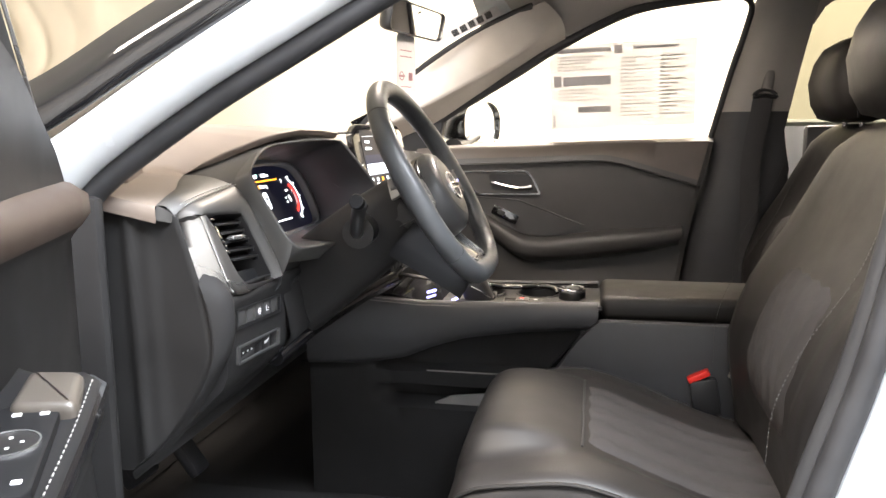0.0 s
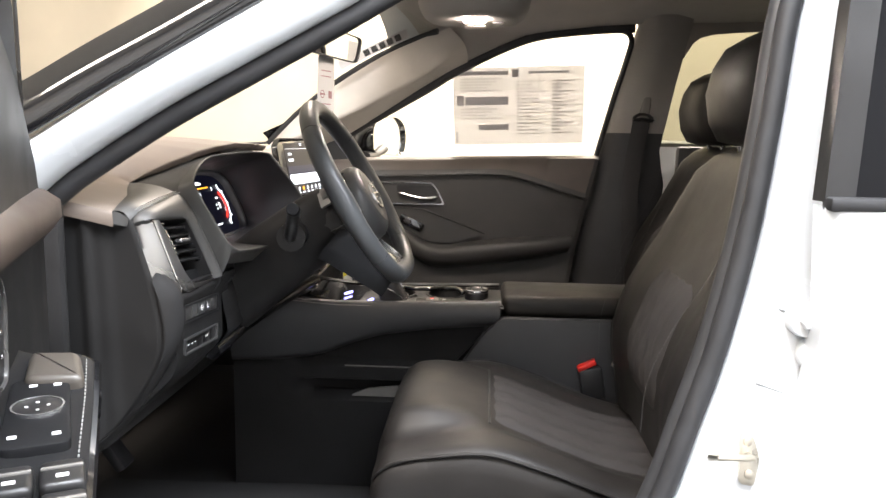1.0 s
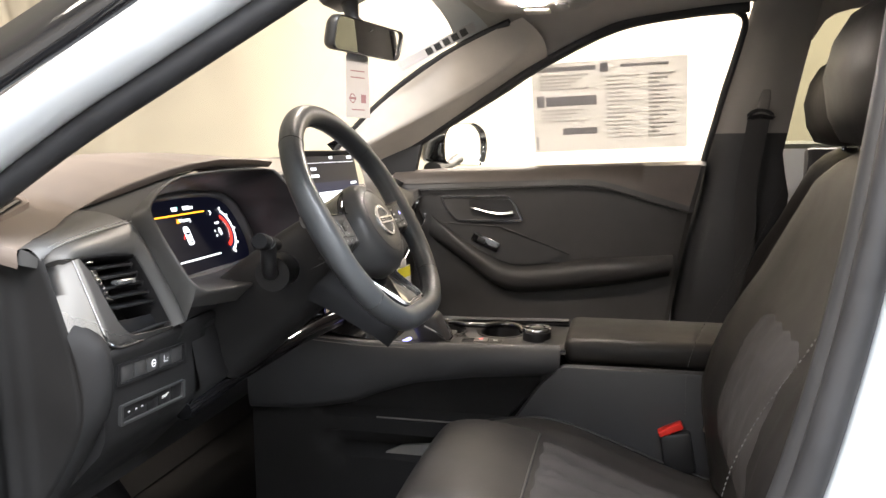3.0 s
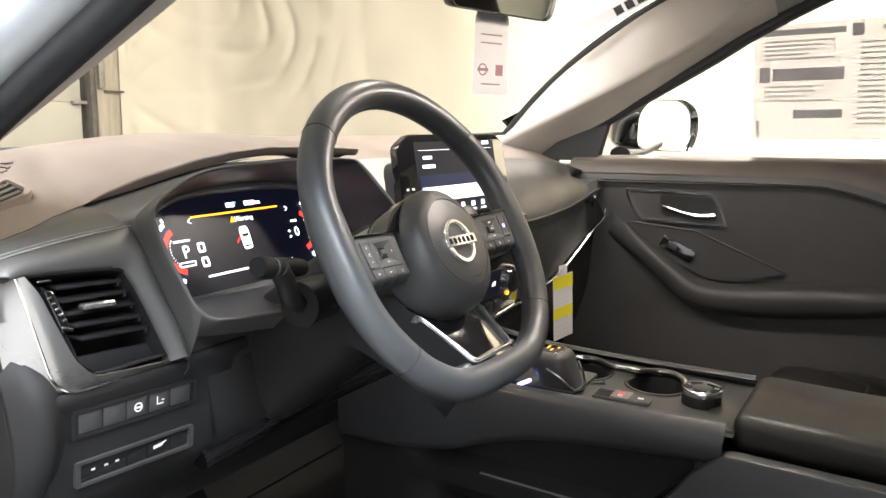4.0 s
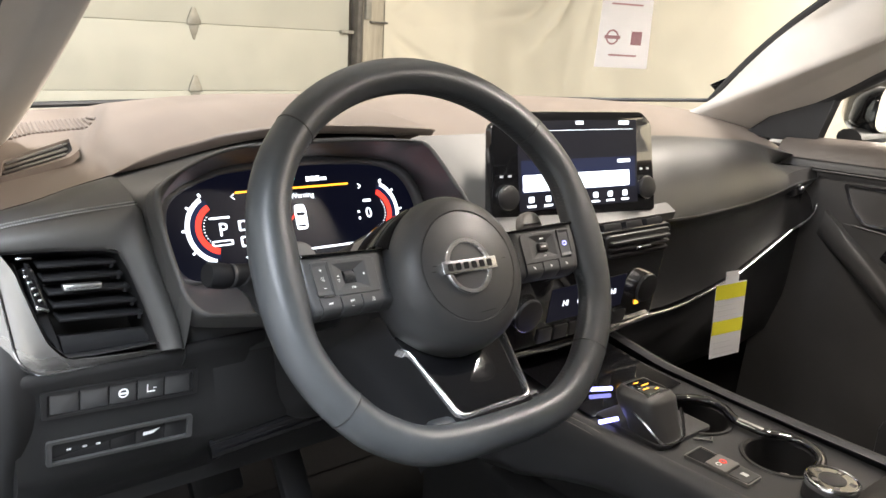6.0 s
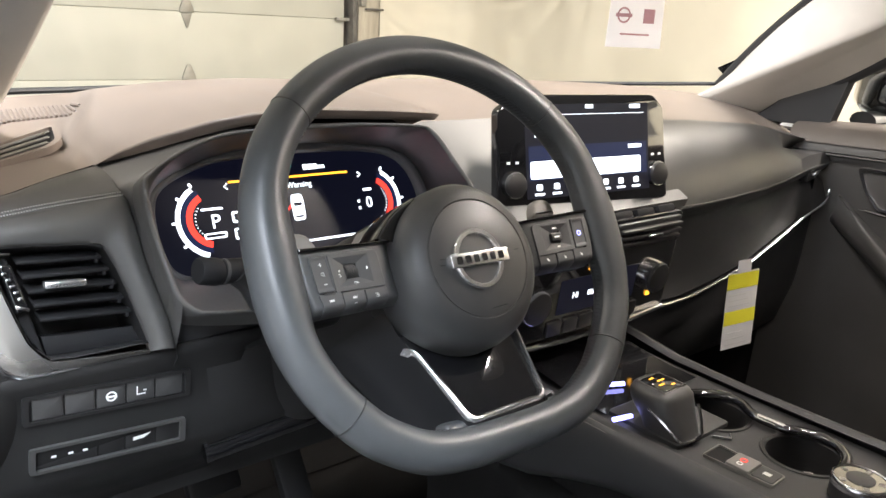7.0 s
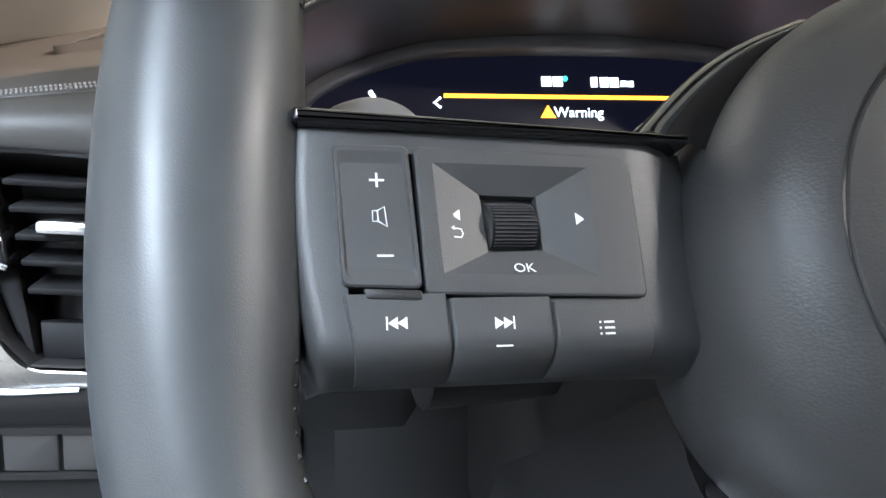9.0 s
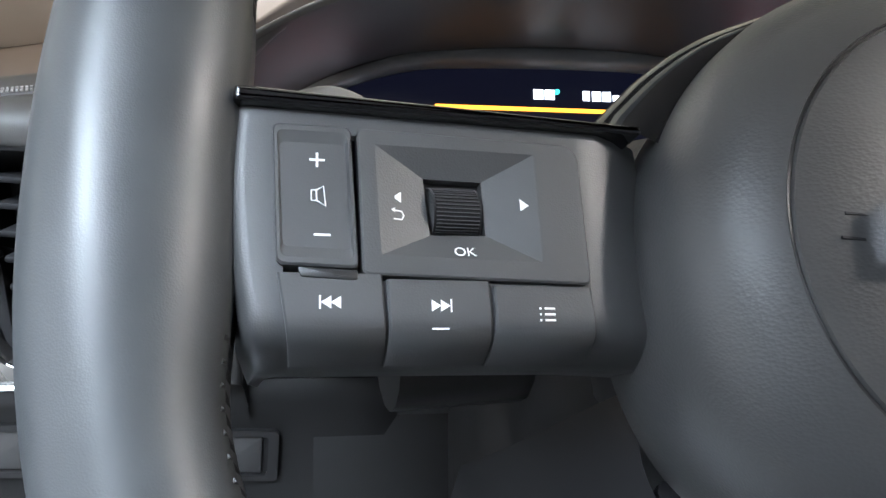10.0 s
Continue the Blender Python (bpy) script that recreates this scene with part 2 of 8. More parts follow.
def prism(poly, m, w0, w1, bevel=0.0, seg=2, bm=None):
    """A plate with the 2D outline poly in the plane of m, from w0 to w1 along its third axis, the front edge rounded."""
    bm = bm or bmesh.new()
    poly = [Vector(p) for p in poly]
    c = sum(poly, Vector((0, 0))) / len(poly)
    rows = [[m @ Vector((p.x, p.y, w0)) for p in poly]]
    if bevel:
        for k in range(seg + 1):
            t = math.pi / 2 * k / seg
            inset, w = bevel * (1 - math.cos(t)), w1 - bevel + bevel * math.sin(t)
            row = []
            for i, p in enumerate(poly):
                a, b = poly[i - 1], poly[(i + 1) % len(poly)]
                e1, e2 = (p - a), (b - p)
                nn = Vector((-(e1.y + e2.y), e1.x + e2.x))
                nn = nn.normalized() if nn.length > 1e-9 else Vector((0, 0))
                if nn.dot(c - p) < 0:
                    nn = -nn
                q = p + nn * inset
                row.append(m @ Vector((q.x, q.y, w)))
            rows.append(row)
    else:
        rows.append([m @ Vector((p.x, p.y, w1)) for p in poly])
    return grid(rows, True, True, bm)


def rect(x0, x1, y0, y1):
    return [(x0, y0), (x1, y0), (x1, y1), (x0, y1)]


def arc2(cx, cy, r, a0, a1, n):
    return [(cx + r * math.cos(radians(a0 + (a1 - a0) * i / (n - 1))), cy + r * math.sin(radians(a0 + (a1 - a0) * i / (n - 1)))) for i in range(n)]


def ring_plate(outer, inner, m, w0, w1, bm=None):
    """A flat frame between two outlines with the same number of points."""
    bm = bm or bmesh.new()
    rows = [[m @ Vector((*p, w0)) for p in inner], [m @ Vector((*p, w1)) for p in inner], [m @ Vector((*p, w1)) for p in outer], [m @ Vector((*p, w0)) for p in outer]]
    return grid(rows + [rows[0]], True, False, bm)


def letters(name, text, size, m, material, parent, thick=0.0002):
    cu = bpy.data.curves.new(name, "FONT")
    cu.body, cu.size, cu.align_x, cu.align_y, cu.extrude = text, size, "CENTER", "CENTER", thick
    ob = bpy.data.objects.new(name, cu)
    scene.collection.objects.link(ob)
    dg = bpy.context.evaluated_depsgraph_get()
    me = bpy.data.meshes.new_from_object(ob.evaluated_get(dg))
    bpy.data.objects.remove(ob)
    bm = bmesh.new()
    bm.from_mesh(me)
    bpy.data.meshes.remove(me)
    bmesh.ops.transform(bm, matrix=m, verts=bm.verts[:])
    return part(name, bm, material, parent)


def frame_at(origin, right, up):
    """A matrix whose axes are right, up and their cross product, at origin."""
    r, u = Vector(right).normalized(), Vector(up)
    w = r.cross(u).normalized()
    u = w.cross(r)
    return Matrix(((r.x, u.x, w.x, origin[0]), (r.y, u.y, w.y, origin[1]), (r.z, u.z, w.z, origin[2]), (0, 0, 0, 1)))


def interp(x, table):
    for (a, fa), (b, fb) in zip(table, table[1:]):
        if x <= b:
            t = max(0.0, (x - a) / (b - a))
            return fa + (fb - fa) * t
    return table[-1][1]


# ---- the garage ----
# the floor is out of view; its dark tone keeps undersides dim
solo("floor", span(-5.2, 5.2, -4.2, 4.2, -0.1, 0.0), M_CONC, "unseen concrete garage floor, dark to cut bounced light", "floor", kind="structure")
solo("ceiling", span(-5.2, 5.2, -4.2, 4.2, 3.4, 3.5), M_CEIL, "pale garage ceiling", "ceiling", kind="structure")
solo("wall_front", span(-5.2, -4.8, -4.2, 4.2, 0.0, 3.4), M_CEIL, "pale front wall of the garage", "wall", kind="structure")
solo("wall_back", span(4.9, 5.2, -4.2, 4.2, 0.0, 3.4), M_CEIL, "pale back wall of the garage", "wall", kind="structure")
solo("wall_left", span(-4.8, 4.9, -4.2, -3.9, 0.0, 3.4), M_CEIL, "pale side wall of the garage", "wall", kind="structure")
solo("wall_right", span(-4.8, 4.9, 3.9, 4.2, 0.0, 3.4), M_CEIL, "pale side wall of the garage", "wall", kind="structure")


def drape(name, line, z0, z1, label, fold=0.05, waves=9.0, swag=0.0, cloth=M_DRAPE):
    """A hanging cloth along a line on the plan, with folds that gather towards its start."""
    pts = smooth_line([(*p, 0) for p in line], 160)
    rows = []
    for j in range(49):
        v = j / 48
        row = []
        for i, p in enumerate(pts):
            u = i / 159
            a, b = pts[max(0, i - 1)], pts[min(159, i + 1)]
            nrm = (b - a).cross(Vector((0, 0, 1))).normalized()
            near = math.exp(-u * 5)
            d = fold * (0.35 + near) * math.sin(u * waves * 6.283 + 1.2 * math.sin(v * 3 + u * 9))
            d += fold * 0.5 * noise.noise((u * 12, v * 3, 1.0)) + fold * 0.25 * noise.noise((u * 30, v * 8, 4.0))
            d += swag * near * math.sin((u * 26 + (v - 1.0) * (v - 1.0) * 14) * 1.0) * (0.4 + v)
            if swag:
                ang = math.atan2(v - 0.62, u * 1.6 + 0.015)
                d += 0.085 * math.exp(-u * 5) * math.sin(ang * 11 + 2 * noise.noise((u * 6, v * 4, 2.0))) * min(1.0, u * 30)
            row.append(p + nrm * d + Vector((0, 0, z0 + (z1 - z0) * v)))
        rows.append(row)
    return solo(name, grid(rows), cloth, label, "curtain", angle=180)




def tied_drape(line, z0, z1, label):
    """A cloth along a line on the plan, pinched at its start, with creases raying out below and looped folds above."""
    pts = smooth_line([(*p, 0) for p in line], 900)
    step = (pts[1] - pts[0]).length
    pick = list(range(0, 190, 2)) + list(range(190, 900, 10))
    rows = []
    for j in range(121):
        z = z0 + (z1 - z0) * j / 120
        row = []
        for i in pick:
            p, a, b = pts[i], pts[max(0, i - 1)], pts[min(899, i + 1)]
            nrm = Vector((0, 0, 1)).cross(b - a).normalized()
            along = i * step
            wob = noise.noise((along * 1.6, z * 1.6, 2.0))
            # looped folds hung from above
            r = math.hypot((along - 0.62) * 0.95, min(0.0, z - 1.95 + 0.18 * (along - 0.62))) + 0.11 * wob
            loop = max(0.0, 1 - abs(r - 0.62) / 0.62) * interp(z, [(1.0, 0.0), (1.35, 1.0), (3.3, 0.8)])
            ridge = 1 - abs(math.sin(r * 3.1416 / 0.23 + 1.3 * wob))
            d = 0.085 * loop * ridge ** 1.8 * min(1.0, max(0.12, 0.55 + 1.5 * noise.noise((along * 1.1 + 3.0, z * 1.3, 7.0))))
            # creases from the pinch
            ang = math.degrees(math.atan2(z - 1.24, along + 0.03))
            far = math.hypot(along, z - 1.24)
            ray = interp(ang, [(-88, 0.0), (-70, 1.0), (-25, 1.0), (0, 0.25), (30, 0.3), (60, 0.8), (88, 0.0)]) * min(1.0, far * 2.5) * max(0.0, 1 - far / 1.5)
            d += 0.07 * ray * (1 - abs(math.sin(math.radians(ang * 5.2 + 12 * wob)))) ** 2
            d += 0.02 * noise.noise((along * 2.5, z * 1.2, 1.0)) + 0.008 * noise.noise((along * 7, z * 5, 4.0))
            d += 0.03 * math.sin(along * 4.1 + math.sin(z + along)) * min(1.0, max(0.0, along - 1.4))
            row.append(p + nrm * d * min(1.0, along * 12) + Vector((0, 0, z)))
        rows.append(row)
    return solo("drape_curtain", grid(rows), M_DRAPE, label, "curtain", angle=180)


tied_drape([(-4.505, 2.555), (-4.42, 2.86), (-4.30, 3.08), (-3.95, 3.25), (-2.5, 3.35), (0.0, 3.3), (2.5, 3.3), (4.7, 3.2)], 0.02, 3.3, "cream cloth drape tied back beside the garage door")
# out of view: added as a reflector for the open driver's side
drape("drape_curtain", [(-4.3, -2.2), (-3.9, -3.2), (-1.5, -3.5), (1.5, -3.5), (4.7, -3.3)], 0.02, 3.3, "unseen pale grey cloth added to bounce light at the driver's side", 0.05, 8, 0.0, M_BOUNCE)

gd = thing("garage_door", (-4.6, 0.6, 0), "cream sectional overhead garage door with steel tracks", "garage door")
for k in range(8):
    z = -0.11 + k * 0.425 if k else 0.0
    part("panel", span(-4.64, -4.59, -1.1, 2.30, z, -0.11 + (k + 1) * 0.425 - 0.0015, 0.005), M_DOORP, gd)
part("track", span(-4.60, -4.50, 2.322, 2.362, 0.0, 3.2, 0.006), M_GRIME, gd, "dark steel door track")
part("track", span(-4.60, -4.50, -1.16, -1.11, 0.0, 3.2, 0.006), M_GRIME, gd, "dark steel door track")
for z in (0.738, 1.163, 1.588, 2.013):
    part("hinge", span(-4.59, -4.55, 2.22, 2.36, z - 0.012, z + 0.012, 0.004), M_HINGE, gd)
    part("hinge_plate", prism([(-0.045, -0.005), (0.045, -0.005), (0.045, 0.02), (0.012, 0.10), (-0.012, 0.10), (-0.045, 0.02)], pose(-4.59, 1.14, z, 90, 0, 90), 0.001, 0.012, 0.003), M_HINGE, gd, "grey steel hinge plate")
    part("hinge_tail", prism([(-0.035, -0.01), (0.035, -0.01), (0.006, -0.10), (-0.006, -0.10)], pose(-4.59, 1.14, z, 90, 0, 90), 0.001, 0.006, 0.002), M_HINGE, gd)
part("label_plate", span(-4.59, -4.586, 2.07, 2.19, 1.385, 1.43, 0.0), M_HINGE, gd, "small grey plate with worn print")
solo("door_jamb", span(-4.78, -4.52, 2.38, 2.58, 0.0, 3.3, 0.01), M_JAMB, "weathered tan painted jamb beside the garage door", "jamb", kind="structure")
part("bracket", span(-4.53, -4.485, 2.43, 2.575, 1.236, 1.25, 0.004), M_GRIME, gd)
part("latch_box", span(-4.53, -4.49, 2.385, 2.432, 1.26, 1.46, 0.006), M_HINGE, gd, "grey steel latch box")


# ---- the car's shell ----
car = thing("crossover_car", (0.4, 0, 0), "white crossover car body with grey cloth-lined cabin", "car")
# windscreen: low edge, high edge, each bowed forward in the middle
WS_LOW = [(-0.505, -0.725, 1.098), (-0.64, -0.48, 1.088), (-0.73, 0.0, 1.088), (-0.64, 0.48, 1.088), (-0.505, 0.725, 1.098)]
WS_TOP = [(0.043, -0.537, 1.426), (-0.03, -0.3, 1.452), (-0.05, 0.0, 1.458), (-0.03, 0.3, 1.452), (0.043, 0.537, 1.426)]
low, top = smooth_line(WS_LOW, 25), smooth_line(WS_TOP, 25)
rows = []
for k in range(9):
    t = k / 8
    rows.append([a.lerp(b, t) + Vector((-0.02, 0, 0.035)) * (4 * t * (1 - t)) for a, b in zip(low, top)])
ws = part("windscreen", grid(rows), M_GLASS, car, "clear laminated windscreen")
ws.visible_shadow = False
rail = [(a.lerp(b, t) + Vector((-0.02, 0, 0.035)) * (4 * t * (1 - t))) for a, b in [(low[-1], top[-1])] for t in [k / 10 for k in range(11)]]
for s in (1, -1):
    part("windscreen_seal", tube([(p.x + 0.004, s * p.y, p.z) for p in rail], 0.009, 8), M_RUBBER, car, "black windscreen edge seal")
part("windscreen_seal", tube([p + Vector((0, 0, 0.001)) for p in low], 0.004, 8), M_RUBBER, car, "black windscreen edge seal")

# door opening, from the foot of the windscreen pillar over the roof to the sill behind the seat
OPEN_TOP = [(-0.425, 1.005), (-0.383, 1.045), (-0.346, 1.076), (-0.237, 1.149), (-0.127, 1.212), (0.0, 1.284), (0.113, 1.350), (0.30, 1.432), (0.47, 1.458), (0.614, 1.466)]


def lean(z, s=1):
    """Half the cabin's width at height z."""
    return s * (0.735 - 0.17 * max(0.0, z - 1.02) - 0.10 * max(0.0, z - 1.30))


ws_side = [Vector((p.x + 0.012, p.y - 0.012, p.z - 0.004)) for p in rail]
TRIM_WS = [ws_side[0], ws_side[2], ws_side[4], ws_side[7], ws_side[9], (0.08, 0.53, 1.435)]
TRIM_IN = [(-0.50, 0.622, 1.070), (-0.38, 0.617, 1.123), (-0.25, 0.615, 1.180), (-0.12, 0.613, 1.240), (0.02, 0.600, 1.315), (0.11, 0.570, 1.405)]
TRIM_OUT = [(-0.50, 0.684, 1.018), (-0.38, 0.671, 1.084), (-0.25, 0.660, 1.157), (-0.12, 0.650, 1.232), (0.02, 0.645, 1.316), (0.13, 0.650, 1.360)]
TRIM_BACK = [(-0.47, 0.730, 1.020), (-0.38, 0.722, 1.056), (-0.237, 0.703, 1.128), (-0.11, 0.690, 1.208), (0.02, 0.680, 1.292), (0.13, 0.668, 1.345)]
for s in (1, -1):
    lines = [smooth_line(l, 40) for l in (TRIM_WS, TRIM_IN, TRIM_OUT, TRIM_BACK)]
    rows = []
    for w_, i_, o_, b_ in zip(*lines):
        bow = Vector((0.006, -0.008, 0.004))
        pts = [w_, w_.lerp(i_, 0.5) + Vector((0.004, -0.006, 0)), w_.lerp(i_, 0.9) + bow * 0.5, i_.lerp(o_, 0.08) + bow * 0.6, i_.lerp(o_, 0.3) + bow, i_.lerp(o_, 0.6) + bow, i_.lerp(o_, 0.9) + bow * 0.4, o_, b_]
        rows.append([Vector((v.x, s * v.y, v.z)) for v in pts])
    part("pillar_trim", grid(rows), M_PILLAR, car, "light grey moulded windscreen pillar trim", 180)

# headliner with rounded sides, from the windscreen back
rows = []
for x, zc in ((-0.05, 1.452), (0.05, 1.478), (0.14, 1.492), (0.30, 1.505), (0.6, 1.515), (1.0, 1.515), (1.5, 1.49), (2.0, 1.42)):
    row = []
    for k in range(25):
        v = -1 + 2 * k / 24
        y = 0.70 * v
        edge = interp(x, [(-0.07, 1.36), (0.05, 1.33), (0.12, 1.352), (0.30, 1.430), (0.47, 1.456), (0.614, 1.464), (1.1, 1.478), (2.0, 1.38)])
        yy = v * (lean(edge) - 0.01)
        row.append((x - 0.0 + (0.07 if x < 0 else 0.0) * abs(v) ** 3, yy, zc - (zc - edge) * abs(v) ** 6))
    rows.append(row)
part("headliner", grid(rows), M_HEAD, car, "light grey woven headliner", 180)
rows = []
for x, zc in ((-0.10, 1.455), (0.05, 1.50), (0.3, 1.55), (0.8, 1.58), (1.5, 1.57), (2.2, 1.48)):
    rows.append([(x, v * 0.66, zc - 0.09 * abs(v) ** 4) for v in [-1 + k / 8 for k in range(17)]])
part("roof", grid(rows), M_WHITE, car, "white painted steel roof", 180)

# side frames: white outer skin with a black seal along the opening
for s in (1, -1):
    skin_in = [(x, lean(z) + 0.012, z) for x, z in OPEN_TOP]
    skin_out = [(-0.46, 0.79, 1.052), (-0.41, 0.782, 1.082), (-0.374, 0.773, 1.107), (-0.27, 0.752, 1.178), (-0.16, 0.731, 1.247), (-0.02, 0.708, 1.330), (0.12, 0.690, 1.412), (0.30, 0.672, 1.490), (0.47, 0.665, 1.518), (0.62, 0.66, 1.528)]
    a, b = smooth_line(skin_in, 40), smooth_line(skin_out, 40)
    rows = [[Vector((v.x, s * v.y, v.z)) for v in (p + Vector((0, -0.03, 0)), p, p.lerp(q, 0.15) + Vector((0, 0.012, 0)), p.lerp(q, 0.5) + Vector((0, 0.014, 0.004)), q + Vector((0, 0.006, 0)), q + Vector((0.0, -0.03, 0.02)))] for p, q in zip(a, b)]
    part("roof_rail", grid(rows), M_WHITE, car, "white painted windscreen pillar and roof rail", 180)
    part("door_seal", tube(smooth_line([(x + 0.006, s * (lean(z) - 0.002), z - 0.012) for x, z in OPEN_TOP], 50), 0.014, 10), M_RUBBER, car, "dark rubber door seal")
    glossy = [(-0.50, 0.792, 1.075), (-0.40, 0.772, 1.120), (-0.30, 0.752, 1.182), (-0.20, 0.732, 1.242), (-0.08, 0.712, 1.315), (0.06, 0.690, 1.395)]
    g2 = [(x - 0.03, y - 0.035, z + 0.055) for x, y, z in glossy]
    a, b = smooth_line(glossy, 30), smooth_line(g2, 30)
    part("windscreen_moulding", grid([[Vector((v.x, s * v.y, v.z)) for v in (p + Vector((0, 0, -0.012)), p + Vector((0, 0.008, 0)), p.lerp(q, 0.5) + Vector((0, 0.006, 0.004)), q)] for p, q in zip(a, b)]), M_GLOSS, car, "gloss black windscreen moulding", 180)

# centre pillars
PB = [(0.60, 1.51), (0.60, 1.46), (0.59, 1.30), (0.56, 1.10), (0.555, 0.95), (0.56, 0.75), (0.60, 0.45), (0.66, 0.34)]
for s in (1, -1):
    rows = []
    for x, z in [(p.x + 0.085, p.y) for p in smooth_line([(a, b, 0) for a, b in PB], 24)]:
        y = lean(z)
        w = 0.20 if z > 1.1 else 0.20 + 0.10 * (1.1 - z)
        if s > 0:
            x = interp(z, [(0.34, 0.46), (0.676, 0.466), (0.943, 0.510), (1.074, 0.540), (1.26, 0.582), (1.43, 0.622), (1.47, 0.632)])
            w = interp(z, [(0.34, 0.33), (1.0, 0.22), (1.089, 0.177), (1.409, 0.153), (1.47, 0.150)])
        rows.append([(x, s * (y + 0.01), z), (x + 0.012, s * (y - 0.035), z), (x + 0.05, s * (y - 0.055), z), (x + w - 0.05, s * (y - 0.055), z), (x + w, s * (y - 0.03), z)])
    up = [r for r in rows if r[0][2] > 1.10]
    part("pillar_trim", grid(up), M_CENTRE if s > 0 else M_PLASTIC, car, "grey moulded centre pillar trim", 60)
    part("lower_pillar_trim", grid([up[-1]] + [r for r in rows if r[0][2] <= 1.10]), M_PLASTIC, car, "dark lower pillar trim", 60)
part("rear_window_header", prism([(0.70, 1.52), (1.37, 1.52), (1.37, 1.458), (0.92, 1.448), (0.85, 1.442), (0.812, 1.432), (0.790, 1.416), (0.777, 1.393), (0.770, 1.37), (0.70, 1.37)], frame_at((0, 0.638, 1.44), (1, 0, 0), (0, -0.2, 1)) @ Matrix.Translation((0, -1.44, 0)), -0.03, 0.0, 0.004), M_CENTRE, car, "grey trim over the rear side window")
# driver's side pillar skin, white, stepped, with the seal along its front edge
EDGE = [(0.62, 1.47), (0.61, 1.40), (0.577, 1.293), (0.556, 1.153), (0.532, 1.013), (0.498, 0.875), (0.463, 0.771), (0.431, 0.681), (0.36, 0.54), (0.20, 0.42)]
edge = [tuple(p)[:2] for p in smooth_line([(a, b, 0) for a, b in EDGE], 48)]


def flank(z):
    """The outer face of the driver's side pillar."""
    return -(0.80 - 0.15 * (z - 0.8))


rows = []
for x, z in edge:
    y = flank(z)
    w = 0.085 + 0.05 * max(0.0, 1.0 - z)
    rows.append([(x - 0.006, y + 0.06, z), (x - 0.002, y + 0.02, z), (x + 0.006, y, z), (x + w, y - 0.001, z), (x + w + 0.010, y - 0.016, z), (x + w + 0.03, y - 0.018, z), (x + w + 0.04, y + 0.012, z), (x + w + 0.10, y + 0.014, z), (x + w + 0.12, y + 0.02, z)])
part("centre_pillar", grid(rows), M_WHITE, car, "white painted centre door pillar", 50)
part("door_seal", tube([(x - 0.013, flank(z) + 0.008, z) for x, z in edge], 0.0135, 10), M_RUBBER, car, "dark rubber door seal")
part("inner_seal", tube([(x - 0.016, flank(z) + 0.040, z) for x, z in edge], 0.013, 10), M_PLASTIC, car, "grey trim edge beside the seal")
# sill and floor pan
part("sill", span(-0.6, 0.45, -0.86, -0.72, 0.26, 0.40, 0.03), M_WHITE, car, "white painted door sill")
part("sill", span(-0.6, 2.0, 0.72, 0.86, 0.26, 0.40, 0.03), M_WHITE, car, "white painted door sill")
part("floor_pan", span(-0.95, 2.1, -0.74, 0.74, 0.30, 0.36, 0.01), M_CARPET, car, "black carpeted cabin floor")
part("bulkhead", grid([[(-0.95, y, 1.0), (-0.93, y, 0.7), (-0.86, y, 0.5), (-0.70, y, 0.365)] for y in (-0.74, 0, 0.74)]), M_CARPET, car, "black carpeted footwell")
for s in (1, -1):
    part("kick_panel", span(-0.95, -0.36 if s < 0 else -0.30, s * 0.735, s * 0.755, 0.33, 1.03, 0.008), M_LOWER, car, "dark plastic footwell side trim")
part("rear_bulkhead", span(2.05, 2.1, -0.72, 0.72, 0.33, 1.40, 0.01), M_DEEP, car, "dark cabin rear")
# rear side: dark rear door trim and quarter on the passenger side
for s in (1, -1):
    part("rear_side_trim", span(0.78, 2.05, s * 0.70, s * 0.74, 0.36, 1.112, 0.012), M_PLASTIC, car, "dark rear door trim")
    part("rear_quarter", span(1.35, 2.05, s * 0.66, s * 0.71, 1.112, 1.50, 0.01), M_PILLAR, car, "grey rear quarter trim")
rw = part("rear_window", grid([[(0.70, lean(1.11), 1.11), (1.36, lean(1.11), 1.11)], [(0.74, lean(1.47), 1.47), (1.36, lean(1.47), 1.475)]]), clear_glass("tinted_rear_glass", (0.20, 0.205, 0.17)), car, "grey-green privacy glass")
rw.visible_shadow = False
# bonnet and front wings, to close the shell ahead of the windscreen
rows = []
for x, z in ((-0.60, 1.045), (-0.95, 1.03), (-1.4, 0.98), (-1.75, 0.88), (-1.95, 0.68), (-1.98, 0.3)):
    rows.append([(x - 0.16 * (1 - v * v) * (1 if x > -0.9 else 0.6), v * 0.80, z - 0.06 * v * v) for v in [-1 + k / 8 for k in range(17)]])
part("bonnet", grid(rows), M_WHITE, car, "white painted bonnet", 180)
for s in (1, -1):
    part("front_wing", grid([[(-0.44, s * 0.80, 1.0), (-0.44, s * 0.86, 0.9), (-0.44, s * 0.87, 0.5), (-0.44, s * 0.84, 0.28)], [(-1.3, s * 0.79, 0.95), (-1.3, s * 0.88, 0.85), (-1.3, s * 0.89, 0.5), (-1.3, s * 0.85, 0.28)], [(-1.95, s * 0.72, 0.72), (-1.95, s * 0.78, 0.65), (-1.95, s * 0.78, 0.5), (-1.95, s * 0.75, 0.3)]]), M_WHITE, car, "white painted front wing", 60)
    part("hinge_pillar", span(-0.60, -0.425, s * 0.755, s * 0.80, 0.28, 1.04, 0.012), M_WHITE, car, "white painted hinge pillar")
part("rear_panel", span(0.68, 2.1, 0.76, 0.88, 0.26, 1.13, 0.03), M_WHITE, car, "white painted body side")
